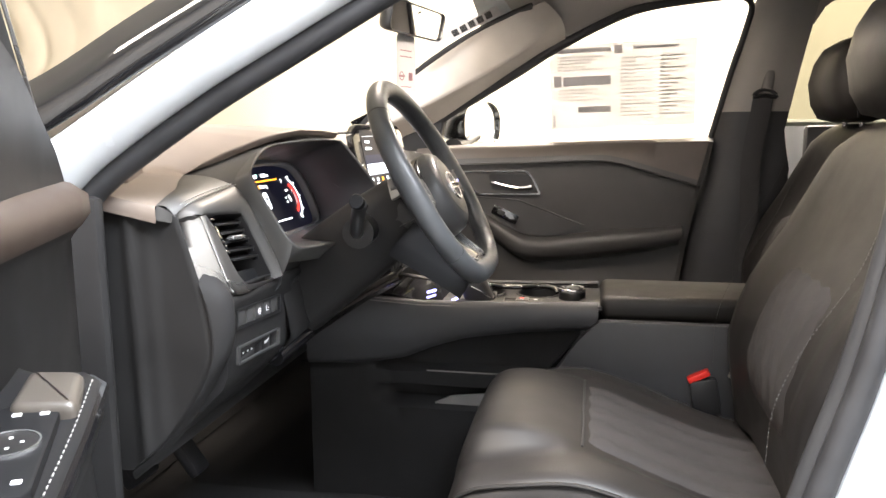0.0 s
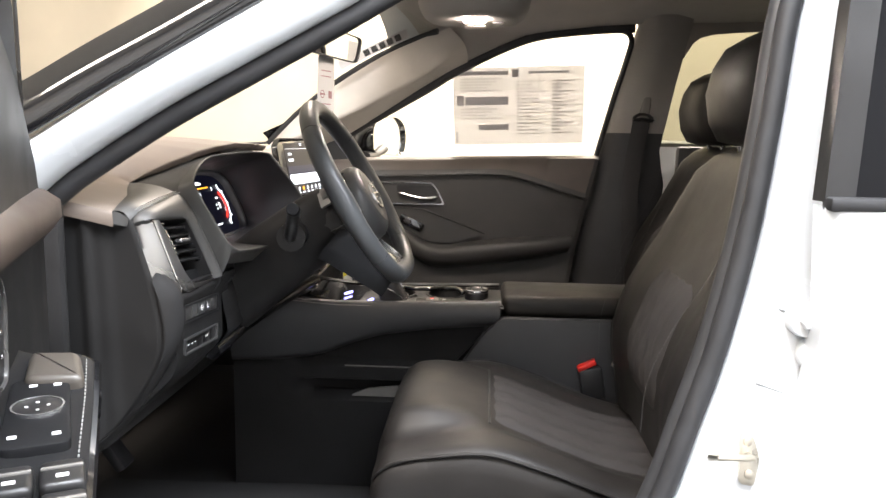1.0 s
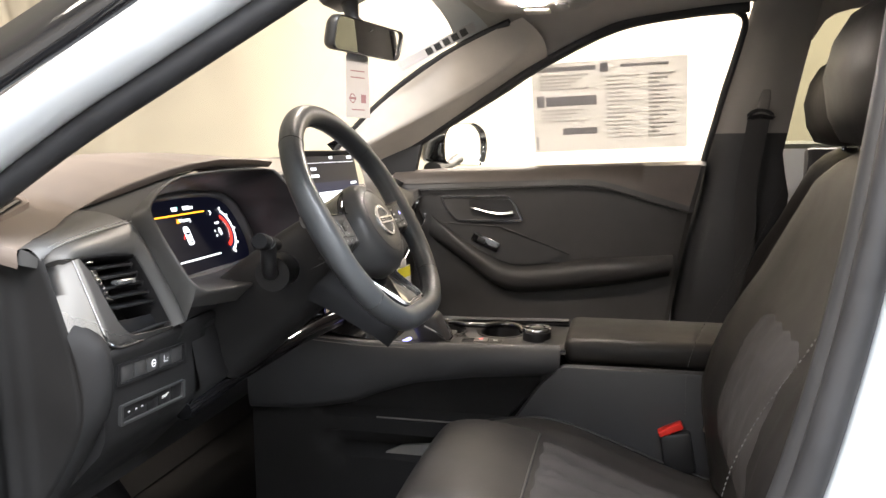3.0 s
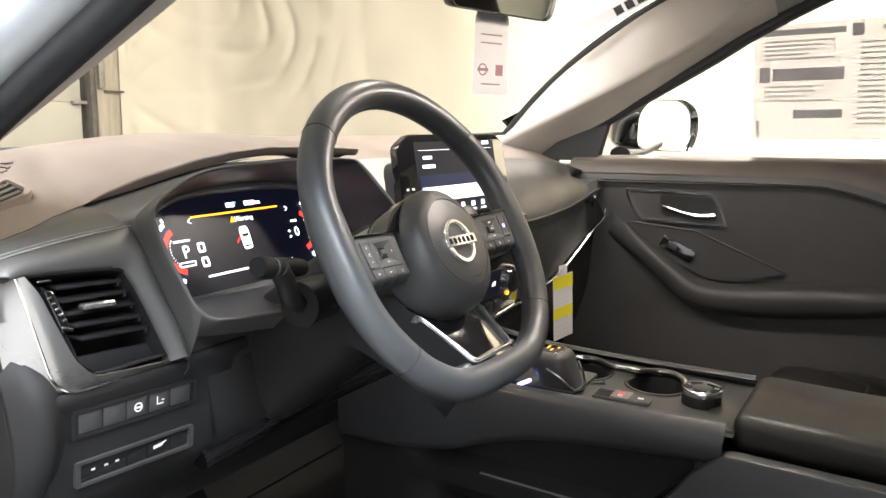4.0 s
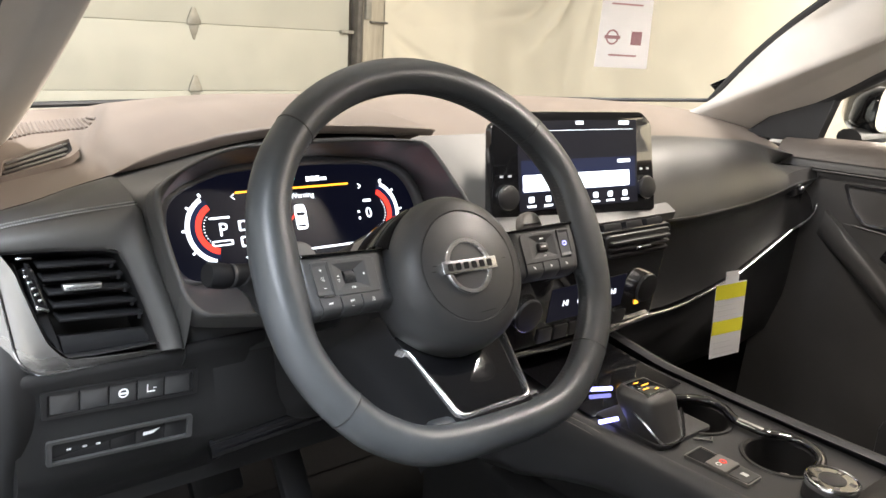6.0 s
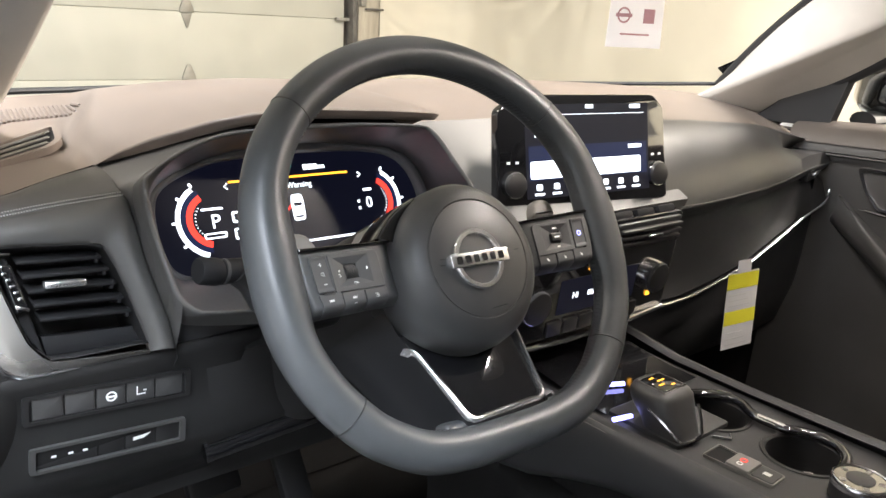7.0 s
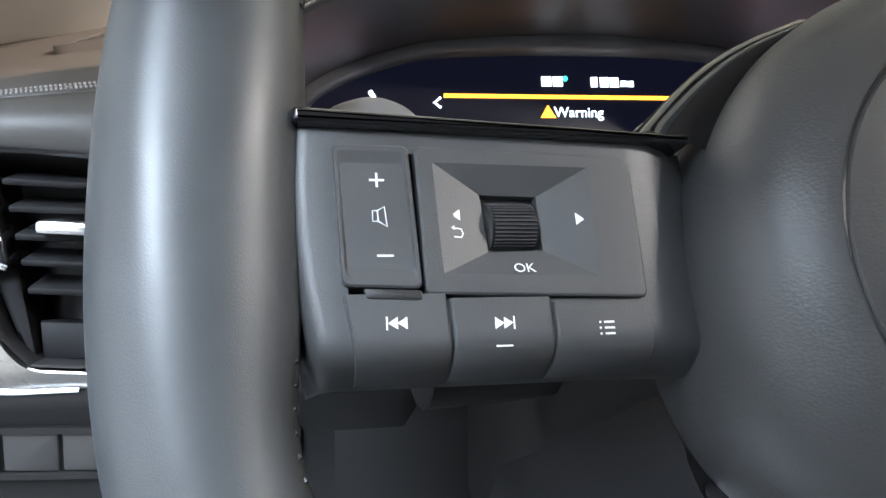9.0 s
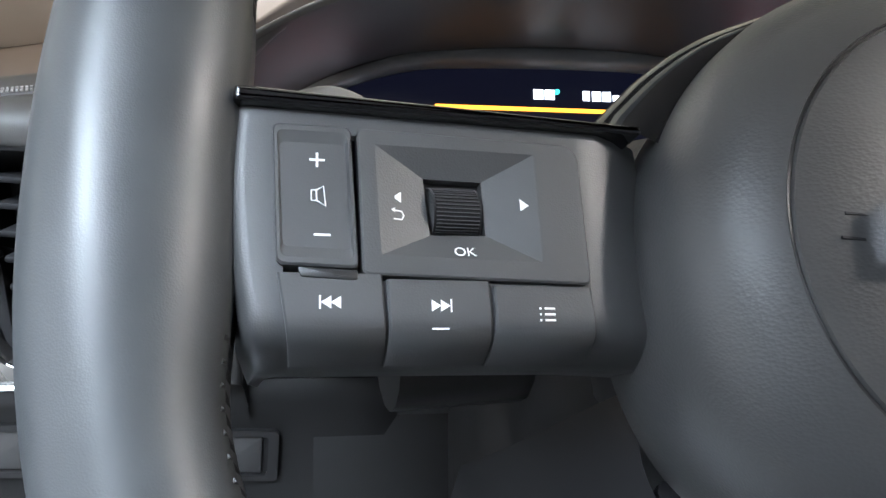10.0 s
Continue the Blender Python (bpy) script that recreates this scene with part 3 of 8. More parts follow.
part("tail_panel", span(2.1, 2.2, -0.8, 0.8, 0.3, 1.45, 0.05), M_WHITE, car, "white painted tail")

# road wheels
for wx in (-1.22, 1.52):
    for s in (1, -1):
        rw_ = thing("road_wheel", (wx, s * 0.78, 0.0), "black tyre on a dark alloy wheel under the white car", "wheel", group="road wheels")
        ring = lambda pts: grid([[Vector((wx + r * math.cos(2 * math.pi * k / 40), s * y, 0.355 + r * math.sin(2 * math.pi * k / 40))) for k in range(40)] for r, y in pts], True)
        part("tyre", ring([(0.24, 0.68), (0.33, 0.675), (0.352, 0.69), (0.355, 0.78), (0.352, 0.865), (0.33, 0.88), (0.24, 0.875)]), M_RUBBER, rw_)
        part("rim", ring([(0.24, 0.875), (0.225, 0.87), (0.21, 0.84), (0.06, 0.85), (0.05, 0.865), (0.001, 0.867)]), M_GRIME, rw_)

# rear side door on the near side, closed behind the open one
rd = thing("rear_door", (1.0, -0.86, 0.3), "white rear passenger door with dark privacy glass", "car door")
rows = []
for z in (0.30, 0.5, 0.75, 0.92, 1.055):
    y = -(0.872 - 0.10 * (z - 0.75) ** 2 - (0.05 if z < 0.4 else 0))
    x0 = interp(z, [(0.3, 0.56), (0.715, 0.555), (0.895, 0.576), (1.06, 0.570)])
    rows.append([(x0 + 0.01, y + 0.07, z), (x0, y + 0.012, z), (x0 + 0.012, y, z), (1.0, y - 0.012, z), (1.5, y - 0.01, z), (2.1, y + 0.03, z)])
part("door_skin", grid(rows), M_WHITE, rd, "white painted door skin", 50)
part("waist_strip", span(0.570, 1.6, -0.866, -0.838, 1.050, 1.066, 0.005), M_RUBBER, rd, "black waist seal")
part("window_frame", grid([[(0.570, -0.848, 1.06), (0.602, -0.850, 1.06)], [(0.588, -0.826, 1.275), (0.620, -0.829, 1.275)], [(0.63, -0.775, 1.50), (0.66, -0.775, 1.50)]]), M_DEEP, rd, "black window frame")
part("window_frame", grid([[(0.568, -0.82, 1.06), (0.570, -0.848, 1.06)], [(0.586, -0.80, 1.275), (0.588, -0.826, 1.275)], [(0.626, -0.75, 1.50), (0.63, -0.775, 1.50)]]), M_DEEP, rd)
part("window_glass", grid([[(0.602, -0.846, 1.06), (1.4, -0.846, 1.06)], [(0.620, -0.824, 1.275), (1.4, -0.822, 1.28)], [(0.66, -0.77, 1.50), (1.4, -0.76, 1.52)]]), M_DARKGLASS, rd, "dark privacy glass")

# check-strap opening beside the bolts
oval = [Vector((0.588 + 0.013 * math.cos(a) - 0.003 * math.sin(a), flank(0.795 + 0.036 * math.sin(a)) - 0.0025, 0.795 + 0.036 * math.sin(a))) for a in [2 * math.pi * k / 28 for k in range(28)]]
bm = bmesh.new()
bm.faces.new([bm.verts.new(p) for p in oval])
part("pillar_opening", bm, M_DEEP, car, "dark oval opening in the pillar")
part("opening_lip", tube(oval[8:22], 0.0055, 8), M_WHITE, car, "white painted lip of the opening")
for z in (0.835, 0.925):
    part("pressed_line", tube([(interp(z, [(0.771, 0.463), (0.875, 0.498), (1.013, 0.532)]) + 0.045 + 0.012 * k, flank(z) - 0.0012, z - 0.004 * k) for k in range(5)], 0.0022, 6), M_WHITE, car)

# latch striker and bolts on the pillar
st = thing("door_striker", (0.545, -0.76, 0.728), "zinc-plated door latch striker bolted to the white pillar", "striker")
sm = frame_at((0.521, -0.812, 0.744), (1, 0, 0.05), (-0.05, 0.15, 1))
part("plate", prism(round_poly([(-0.012, -0.030), (0.006, -0.034), (0.014, 0.0), (0.006, 0.034), (-0.008, 0.034)], 0.006), sm, -0.004, 0.003, 0.001), M_STEEL, st)
part("loop", tube([sm @ Vector(p) for p in ((0.0, 0.004, 0.0), (0.0, 0.004, 0.016), (-0.012, 0.006, 0.022), (-0.040, 0.006, 0.020), (-0.046, 0.004, 0.010), (-0.044, 0.003, 0.0))], 0.0045, 8), M_STEEL, st)
for v in (-0.019, 0.021):
    part("screw", prism(arc2(0, v, 0.006, 0, 324, 10), sm, 0.003, 0.0055, 0.001), M_STEEL, st)
for z, x in ((0.915, 0.582), (0.872, 0.596)):
    bt = thing("pillar_bolt", (x, -0.80, z), "white painted hinge bolt on the door pillar", "bolt", group="hinge bolts")
    bmx = frame_at((x, -0.802, z), (1, 0, 0), (0, 0.1, 1))
    part("washer", prism(arc2(0, 0, 0.021, 0, 340, 18), bmx, -0.02, 0.004, 0.002), M_WHITE, bt)
    part("nut", prism(arc2(0, 0, 0.011, 0, 300, 6), bmx, 0.004, 0.013, 0.002), M_WHITE, bt)

# ---- dashboard ----
dash = thing("dashboard", (-0.45, 0, 0.36), "charcoal soft-touch dashboard with silver trim and stitched leatherette", "dashboard")


def dash_far(y):
    return -0.715 + 0.21 * (abs(y) / 0.72) ** 2.2


# front edge of the soft top from the door to the passenger's side: y, x, z
TOP_EDGE = [(-0.72, -0.306, 1.014), (-0.71, -0.308, 1.017), (-0.685, -0.312, 1.024), (-0.638, -0.322, 1.032), (-0.60, -0.340, 1.039), (-0.556, -0.356, 1.0460), (-0.537, -0.336, 1.062), (-0.514, -0.314, 1.076), (-0.469, -0.278, 1.095), (-0.436, -0.260, 1.103), (-0.385, -0.246, 1.108), (-0.306, -0.236, 1.106), (-0.237, -0.233, 1.1015), (-0.224, -0.244, 1.098), (-0.208, -0.330, 1.070), (-0.1, -0.34, 1.068), (0.1, -0.33, 1.068), (0.2, -0.325, 1.066), (0.35, -0.313, 1.062), (0.5, -0.30, 1.052), (0.55, -0.303, 1.048), (0.72, -0.315, 1.020)]


def dash_front(y):
    """The front edge of the soft top: x and z."""
    return interp(y, [(a, b) for a, b, c in TOP_EDGE]), interp(y, [(a, c) for a, b, c in TOP_EDGE])


def ease(v):
    v = min(1.0, max(0.0, v))
    return v * v * (3 - 2 * v)


def dash_top(y, t):
    """The soft top at y: t runs from the windscreen to the front edge; a crease parts the low side shelf from the hood's mound."""
    xf, zf = dash_front(y)
    x = dash_far(y) + (xf - dash_far(y)) * t
    crown = (0.012 + 0.008 * math.exp(-((y + 0.40) / 0.2) ** 2)) * math.sin(math.pi * t) * (1 - (abs(y) / 0.75) ** 4)
    z0 = 1.094 - 0.020 * (abs(y) / 0.72) ** 4
    zm = z0 + (zf - z0) * t ** 1.5 + crown
    zs = 1.057 + (zf - 1.057) * t ** 2 + 0.030 * (1 - t) ** 3 - 0.16 * max(0.0, -0.60 - y) * (1 - t * t)
    yc = -0.490 - 0.076 * t
    return Vector((x, y, zs + (zm - zs) * ease((y - yc + 0.026) / 0.030)))


YS = [-0.715 + 0.0051 * k for k in range(101)] + [-0.20 + 0.915 * k / 34 for k in range(35)]
rows = [[dash_top(y, k / 18) for y in YS] for k in range(19)]
part("top_pad", grid(rows), M_PAD, dash, "brown-grey grained soft dash top", 180)

edge_ = [dash_top(-0.715, k / 12) for k in range(13)]
part("shelf_end", grid([[p, p + Vector((0.002, -0.004, -0.004)), Vector((p.x + 0.003, -0.7195, p.z - 0.016)), Vector((p.x + 0.002, -0.7195, min(p.z - 0.02, 1.012)))] for p in edge_]), M_PAD, dash, "brown-grey end of the dash top", 60)

# brow over the instruments
BROW = smooth_line([(-0.356, -0.556, 1.0440), (-0.320, -0.518, 1.0610), (-0.285, -0.472, 1.0800), (-0.265, -0.437, 1.0900), (-0.250, -0.386, 1.0965), (-0.240, -0.307, 1.0945), (-0.237, -0.238, 1.0915), (-0.246, -0.224, 1.0905)], 60)
rows = []
for p in BROW:
    xf, zf = dash_front(p.y)
    u = Vector((xf, p.y, zf))
    rows.append([u + Vector((-0.030, 0, -0.002)), u + Vector((0, 0, 0.0004)), u.lerp(p, 0.10) + Vector((0.0018, 0, 0)), u.lerp(p, 0.25) + Vector((0.0016, 0, 0)), u.lerp(p, 0.6) + Vector((-0.0005, 0, 0)), p + Vector((-0.003, 0, 0.0004)), p + Vector((-0.020, 0, 0.001)), p + Vector((-0.085, 0, -0.004)), u + Vector((-0.085, 0, -0.012))])
part("instrument_hood", grid(rows, cap=False, close=True), M_PAD, dash, "brown-grey grained instrument hood", 60)
bmc = bmesh.new()
bmc.faces.new([bmc.verts.new(p) for p in rows[-1]])
part("hood_end", bmc, M_PAD, dash)

# passenger fascia: padded leatherette over a dark lower shelf, a silver line along its foot
LINE = [(-0.13, 0.815), (0.07, 0.812), (0.24, 0.807), (0.33, 0.816), (0.415, 0.833), (0.50, 0.862), (0.585, 0.892), (0.655, 0.906), (0.70, 0.93)]
rows = []
for k in range(41):
    y = 0.10 + 0.60 * k / 40
    xf, zf = dash_front(y)
    zl = interp(y, LINE) + 0.0
    b = 1.0 - 0.35 * (y / 0.70) ** 3
    zs = zl + (zf - zl) * 0.55
    b -= 0.55 * ease((y - 0.46) / 0.22)
    rows.append([(xf, y, zf), (xf + 0.045, y, zf - 0.008), (xf + 0.085 * b, y, zf - 0.032), (-0.198 - 0.03 * (1 - b), y, zs + 0.030), (-0.192 - 0.03 * (1 - b), y, zs + 0.006), (-0.197 - 0.03 * (1 - b), y, zs), (-0.202 - 0.03 * (1 - b), y, zs - 0.006)])
part("fascia_pad", grid(rows), M_LEATHER, dash, "charcoal leatherette fascia pad with a seam", 50)
rows2 = []
for k in range(41):
    y = 0.10 + 0.60 * k / 40
    zl = interp(y, LINE)
    p = rows[k][-1]
    rows2.append([p, (p[0] - 0.012, y, p[2] - 0.012), (-0.225, y, zl + 0.030), (-0.215, y, zl + 0.004), (-0.213, y, zl)])
part("fascia_shelf", grid(rows2), M_DEEP, dash, "dark recessed shelf under the fascia pad", 50)
part("fascia_stitch", tube([Vector(r[4]) + Vector((0.003, 0, 0.004)) for r in rows], 0.0012, 6), M_PLASTIC, dash)
lin = [(-0.188, 0.03, 0.813), (-0.192, 0.10, 0.812), (-0.200, 0.24, 0.807), (-0.202, 0.33, 0.818), (-0.202, 0.415, 0.835), (-0.202, 0.50, 0.865), (-0.203, 0.585, 0.897), (-0.206, 0.650, 0.912), (-0.210, 0.676, 0.931), (-0.214, 0.683, 0.970), (-0.218, 0.688, 1.006)]
part("silver_line", tube(smooth_line(lin, 50), 0.0030, 8, flat=0.8), M_CHROME, dash, "thin bright silver trim line", 180)
part("end_cap", grid([[(-0.24, 0.682, 1.01), (-0.33, 0.70, 1.01)], [(-0.225, 0.640, 0.94), (-0.33, 0.70, 0.94)], [(-0.25, 0.66, 0.80), (-0.33, 0.70, 0.80)]]), M_PLASTIC, dash)
# round passenger vent tab
part("passenger_vent", block(0.02, 0.06, 0.03, pose(-0.232, 0.625, 0.968, 0, 0, 12), 0.006), M_DEEP, dash, "black side air vent")
part("vent_tab", block(0.012, 0.028, 0.009, pose(-0.218, 0.622, 0.970, 12, 0, 8), 0.003), M_CHROME, dash, "bright vent tab")

# lower dash and glovebox
rows = []
for k in range(31):
    y = 0.08 + 0.62 * k / 30
    zl = interp(y, LINE)
    rows.append([(-0.217, y, zl - 0.003), (-0.235, y, zl - 0.02), (-0.25, y, 0.74), (-0.27, y, 0.66), (-0.33, y, 0.60), (-0.50, y, 0.60)])
part("glovebox", grid(rows), M_PLASTIC, dash, "dark plastic glovebox lid", 50)

# centre stack
cs = frame_at((-0.176, 0.005, 0.890), (0, 1, 0), (0.12, 0, 1))
part("stack_panel", prism(round_poly(rect(-0.155, 0.155, -0.075, 0.075), 0.012), cs, -0.08, 0.0, 0.004), M_GLOSS, dash, "piano black heating control panel")
part("silver_line", tube([cs @ Vector(p) for p in ((-0.150, -0.078, 0.002), (-0.05, -0.082, 0.003), (0.06, -0.080, 0.003), (0.155, -0.074, 0.0))], 0.0035, 8), M_CHROME, dash)
for sx in (-0.118, 0.118):
    kn = part("rotary_knob", prism(arc2(sx, -0.020, 0.022, 0, 345, 24), cs, 0.0, 0.011, 0.003), M_DEEP, dash, "black rotary temperature knob")
    part("knob_ring", ring_plate(arc2(sx, -0.020, 0.0235, 0, 345, 24), arc2(sx, -0.020, 0.0205, 0, 345, 24), cs, 0.0, 0.007), M_CHROME, kn)
part("lcd", prism(rect(-0.075, 0.075, -0.042, 0.006), cs, 0.0, 0.0008), M_LCD, dash, "dark climate display")
letters("readout", "Hi", 0.012, cs @ Matrix.Translation((-0.045, -0.018, 0.0012)), M_LITW, dash)
letters("readout", "Hi", 0.012, cs @ Matrix.Translation((0.052, -0.018, 0.0012)), M_LITW, dash)
for ux, w in ((-0.010, 0.022), (0.022, 0.016)):
    part("icon", prism(rect(ux - w / 2, ux + w / 2, -0.022, -0.0155), cs, 0.0008, 0.0012), M_LITW, dash)
part("indicator", prism(rect(-0.028, -0.012, 0.014, 0.018), cs, 0.0, 0.001), M_LITA, dash)
part("indicator", prism(rect(0.108, 0.116, -0.048, -0.042), cs, 0.0, 0.001), M_LITA, dash)
for k in range(6):
    ux = -0.075 + k * 0.030
    part("button", prism(round_poly(rect(ux - 0.013, ux + 0.013, -0.070, -0.050), 0.003), cs, 0.0, 0.003, 0.001), M_DEEP, dash)
for sx in (-1, 1):
    v0 = part("centre_vent", prism(round_poly(rect(sx * 0.078 - 0.068, sx * 0.078 + 0.068, 0.034, 0.070), 0.006), cs, 0.0, 0.004, 0.002), M_DEEP, dash, "black centre air vent")
    for k in range(3):
        part("slat", block(0.125, 0.004, 0.010, cs @ Matrix.Translation((sx * 0.078, 0.043 + k * 0.009, 0.006)), 0.001), M_DEEP, v0)
    part("vent_tab", block(0.03, 0.004, 0.006, cs @ Matrix.Translation((sx * 0.078, 0.052, 0.013)), 0.001), M_CHROME, v0)

# shelf round the screen's foot
part("screen_shelf", grid([[(-0.34, y, 1.075), (-0.30, y, 1.035), (-0.235, y, 0.995), (-0.195, y, 0.982), (-0.182, y, 0.974), (-0.186, y, 0.962)] for y in (-0.20, -0.17, -0.09, 0.0, 0.1, 0.175, 0.185)]), M_FASCIA, dash, "charcoal shelf under the display", 60)

# driver's side: instrument housing, a deep surround that narrows to the screen
cl = frame_at((-0.318, -0.347, 0.985), (0, 1, 0), (-0.42, 0, 1))
clf = frame_at((-0.2258, -0.452, 1.0149), (0.208, 0.978, 0), (-0.452, 0.096, 0.887))
SURROUND = [(-0.073, -0.0815), (-0.0805, -0.047), (-0.0885, -0.0136), (-0.094, 0.031), (-0.088, 0.041), (-0.070, 0.054), (-0.045, 0.068), (-0.02, 0.0765), (0.0055, 0.080), (0.086, 0.0845), (0.137, 0.085), (0.186, 0.083), (0.198, 0.080), (0.2105, 0.060), (0.2225, 0.0365), (0.2428, 0.002), (0.248, -0.035), (0.235, -0.075), (0.2, -0.090), (-0.04, -0.092)]
SCREEN = [(-0.1300, -0.0560), (-0.1600, -0.0520), (-0.1680, -0.0260), (-0.1705, 0.0), (-0.1690, 0.0200), (-0.1640, 0.0325), (-0.1510, 0.0425), (-0.1300, 0.0520), (-0.1060, 0.0598), (-0.0850, 0.0640), (0.0, 0.0672), (0.0620, 0.0655), (0.1020, 0.0615), (0.1240, 0.0550), (0.1400, 0.0440), (0.1500, 0.0270), (0.1560, 0.0050), (0.1560, -0.0280), (0.1480, -0.0520), (0.1250, -0.0560)]


def outline(m, pts, grow=0.0, w=0.0):
    """Points of a closed outline, moved outward by grow."""
    c = Vector((0.5 * (min(p[0] for p in pts) + max(p[0] for p in pts)), 0.0))
    ln = [smooth_line([(*a, 0), (*b, 0)], 5)[:-1] for a, b in zip(pts, pts[1:] + pts[:1])]
    flat = [Vector((p.x, p.y)) for seg_ in ln for p in seg_]
    n_ = len(flat)
    soft = [sum((flat[(i + j) % n_] for j in (-2, -1, 0, 1, 2)), Vector((0, 0))) / 5 for i in range(n_)]
    return [m @ Vector((*(p + (p - c).normalized() * grow), w)) for p in soft]


fo = outline(clf, SURROUND)
so = outline(cl, SCREEN, 0.0070, 0.0130)
rows = [outline(clf, SURROUND, 0.014, -0.034), outline(clf, SURROUND, 0.0065, -0.012), outline(clf, SURROUND, 0.0045, -0.002), outline(clf, SURROUND, 0.0022, 0.0006), fo, outline(clf, SURROUND, -0.0012, -0.002)]
part("surround_edge", grid(rows, True), M_FASCIA, dash, "satin grey surround edge", 80)
rows = [outline(clf, SURROUND, -0.0010, -0.0018)] + [[a.lerp(b, f) for a, b in zip(rows[-1], so)] for f in (0.25, 0.5, 0.75, 0.96)] + [so]
part("instrument_surround", grid(rows, True), M_PLASTIC, dash, "dark instrument surround", 80)
rows = [so, outline(cl, SCREEN, 0.0035, 0.0135), outline(cl, SCREEN, 0.0002, 0.0118), outline(cl, SCREEN, -0.0012, 0.0095), outline(cl, SCREEN, -0.0012, 0.0)]
# the ledge's brightness against the dark surround is in its colour
part("screen_ledge", grid(rows, True), M_LEDGE, dash, "satin ledge round the instrument screen", 60)
disp = thing("instrument_display", (-0.32, -0.347, 0.93), "lit digital instrument display with red gauge arcs", "display")
bm = bmesh.new()
bm.faces.new([bm.verts.new(p) for p in outline(cl, SCREEN, 0.001, 0.0)])
part("screen_panel", bm, M_LCD, disp)


def arc_band(cx, cy, r0, r1, b0, b1, n=28, w=0.0012):
    o, i = arc2(0, 0, r1, b0, b1, n), arc2(0, 0, r0, b0, b1, n)
    return grid([[cl @ Vector((cx + p[0], cy + p[1], w)) for p in o], [cl @ Vector((cx + p[0], cy + p[1], w)) for p in i]])


def lit(x0, x1, y0, y1, m=M_LITW, name="readout"):
    return part(name, prism(rect(x0, x1, y0, y1), cl, 0.0, 0.001), m, disp)


for cx, s in ((-0.1065, -1), (0.0880, 1)):
    ends = lambda a: (180 - a, 180 + a + 12) if s < 0 else (a, -a - 12)
    part("gauge_rim", arc_band(cx, 0.002, 0.0358, 0.0408, *ends(60)), M_LITW, disp)
    part("gauge_band", arc_band(cx, 0.002, 0.0300, 0.0352, *ends(66)), M_LCD2, disp, "dim blue gauge band")
    part("gauge_arc", arc_band(cx, 0.002, 0.0232, 0.0298, *ends(64)), M_LITR, disp, "glowing red gauge arc")
    for a in (-66, -35, 0, 35, 62):
        t_ = radians(180 - a if s < 0 else a)
        part("gauge_tick", tube([cl @ Vector((cx + q * math.cos(t_), 0.002 + q * math.sin(t_), 0.0014)) for q in (0.0400, 0.0445)], 0.0014, 5), M_LITW, disp)
    for k in range(9):
        t_ = radians((180 if s < 0 else 0) - 40 + 10 * k)
        part("gauge_mark", tube([cl @ Vector((cx + q * math.cos(t_), 0.002 + q * math.sin(t_), 0.0014)) for q in (0.0195, 0.0212)], 0.0004, 4), M_LITW, disp)
part("status_line", prism(rect(-0.0845, 0.0615, 0.0385, 0.0407), cl, 0.0, 0.001), M_LITA, disp, "glowing amber line")
lit(-0.0840, 0.0600, -0.0352, -0.0330, name="status_line")
for x0, x1 in ((-0.0248, -0.0190), (-0.0178, -0.0120), (0.0060, 0.0100), (0.0118, 0.0170), (0.0182, 0.0234)):
    lit(x0, x1, 0.0462, 0.0520)
for x0, x1 in ((0.0250, 0.0286), (0.0296, 0.0330)):
    lit(x0, x1, 0.0466, 0.0500)
part("readout", prism(arc2(-0.0102, 0.0510, 0.0016, 0, 330, 10), cl, 0.0, 0.001), glow("lit_teal", (0.1, 0.9, 0.75), 1.6), disp)
letters("readout", "Warning", 0.0088, cl @ Matrix.Translation((-0.0030, 0.0298, 0.001)), M_LITW, disp)
tri = bmesh.new()
tri.faces.new([tri.verts.new(cl @ Vector((*p, 0.001))) for p in ((-0.0270, 0.0265), (-0.0172, 0.0265), (-0.0221, 0.0345))])
part("warning_sign", tri, M_LITA, disp)
letters("readout", "P", 0.021, cl @ Matrix.Translation((-0.1055, -0.001, 0.001)), M_LITW, disp)
letters("readout", "0", 0.018, cl @ Matrix.Translation((0.0840, 0.0005, 0.001)), M_LITW, disp)
lit(-0.1190, -0.0960, 0.0120, 0.0142)
part("readout", ring_plate(round_poly(rect(-0.1200, -0.0960, -0.0180, -0.0118), 0.002), round_poly(rect(-0.1185, -0.0975, -0.0165, -0.0133), 0.001), cl, 0.0, 0.001), M_LITW, disp)
lit(0.0790, 0.0900, 0.0150, 0.0180)
lit(0.0690, 0.0715, 0.0020, 0.0050)
lit(0.0690, 0.0715, -0.0060, -0.0030)
for k in range(2):
    part("readout", ring_plate(round_poly(rect(-0.0870, -0.0770, -0.0040 - 0.018 * k, 0.0080 - 0.018 * k), 0.002), round_poly(rect(-0.0850, -0.0790, -0.0020 - 0.018 * k, 0.0060 - 0.018 * k), 0.001), cl, 0.0, 0.001), M_LITW, disp)
carpic = part("car_symbol", prism(round_poly([(-0.0150, 0.0195), (-0.0035, 0.0195), (-0.0015, 0.012), (-0.0020, -0.0080), (-0.0045, -0.0100), (-0.0140, -0.0100), (-0.0160, -0.0080), (-0.0165, 0.012)], 0.003), cl, 0.0, 0.001), M_LITW, disp, "small white car outline with an open door")
part("car_symbol_glass", prism(round_poly([(-0.0148, 0.0100), (-0.0035, 0.0100), (-0.0045, 0.0060), (-0.0138, 0.0060)], 0.001), cl, 0.001, 0.0014), M_LCD, carpic)
part("car_symbol_glass", prism(round_poly([(-0.0140, -0.0045), (-0.0042, -0.0045), (-0.0038, -0.0070), (-0.0144, -0.0070)], 0.001), cl, 0.001, 0.0014), M_LCD, carpic)
dd = bmesh.new()
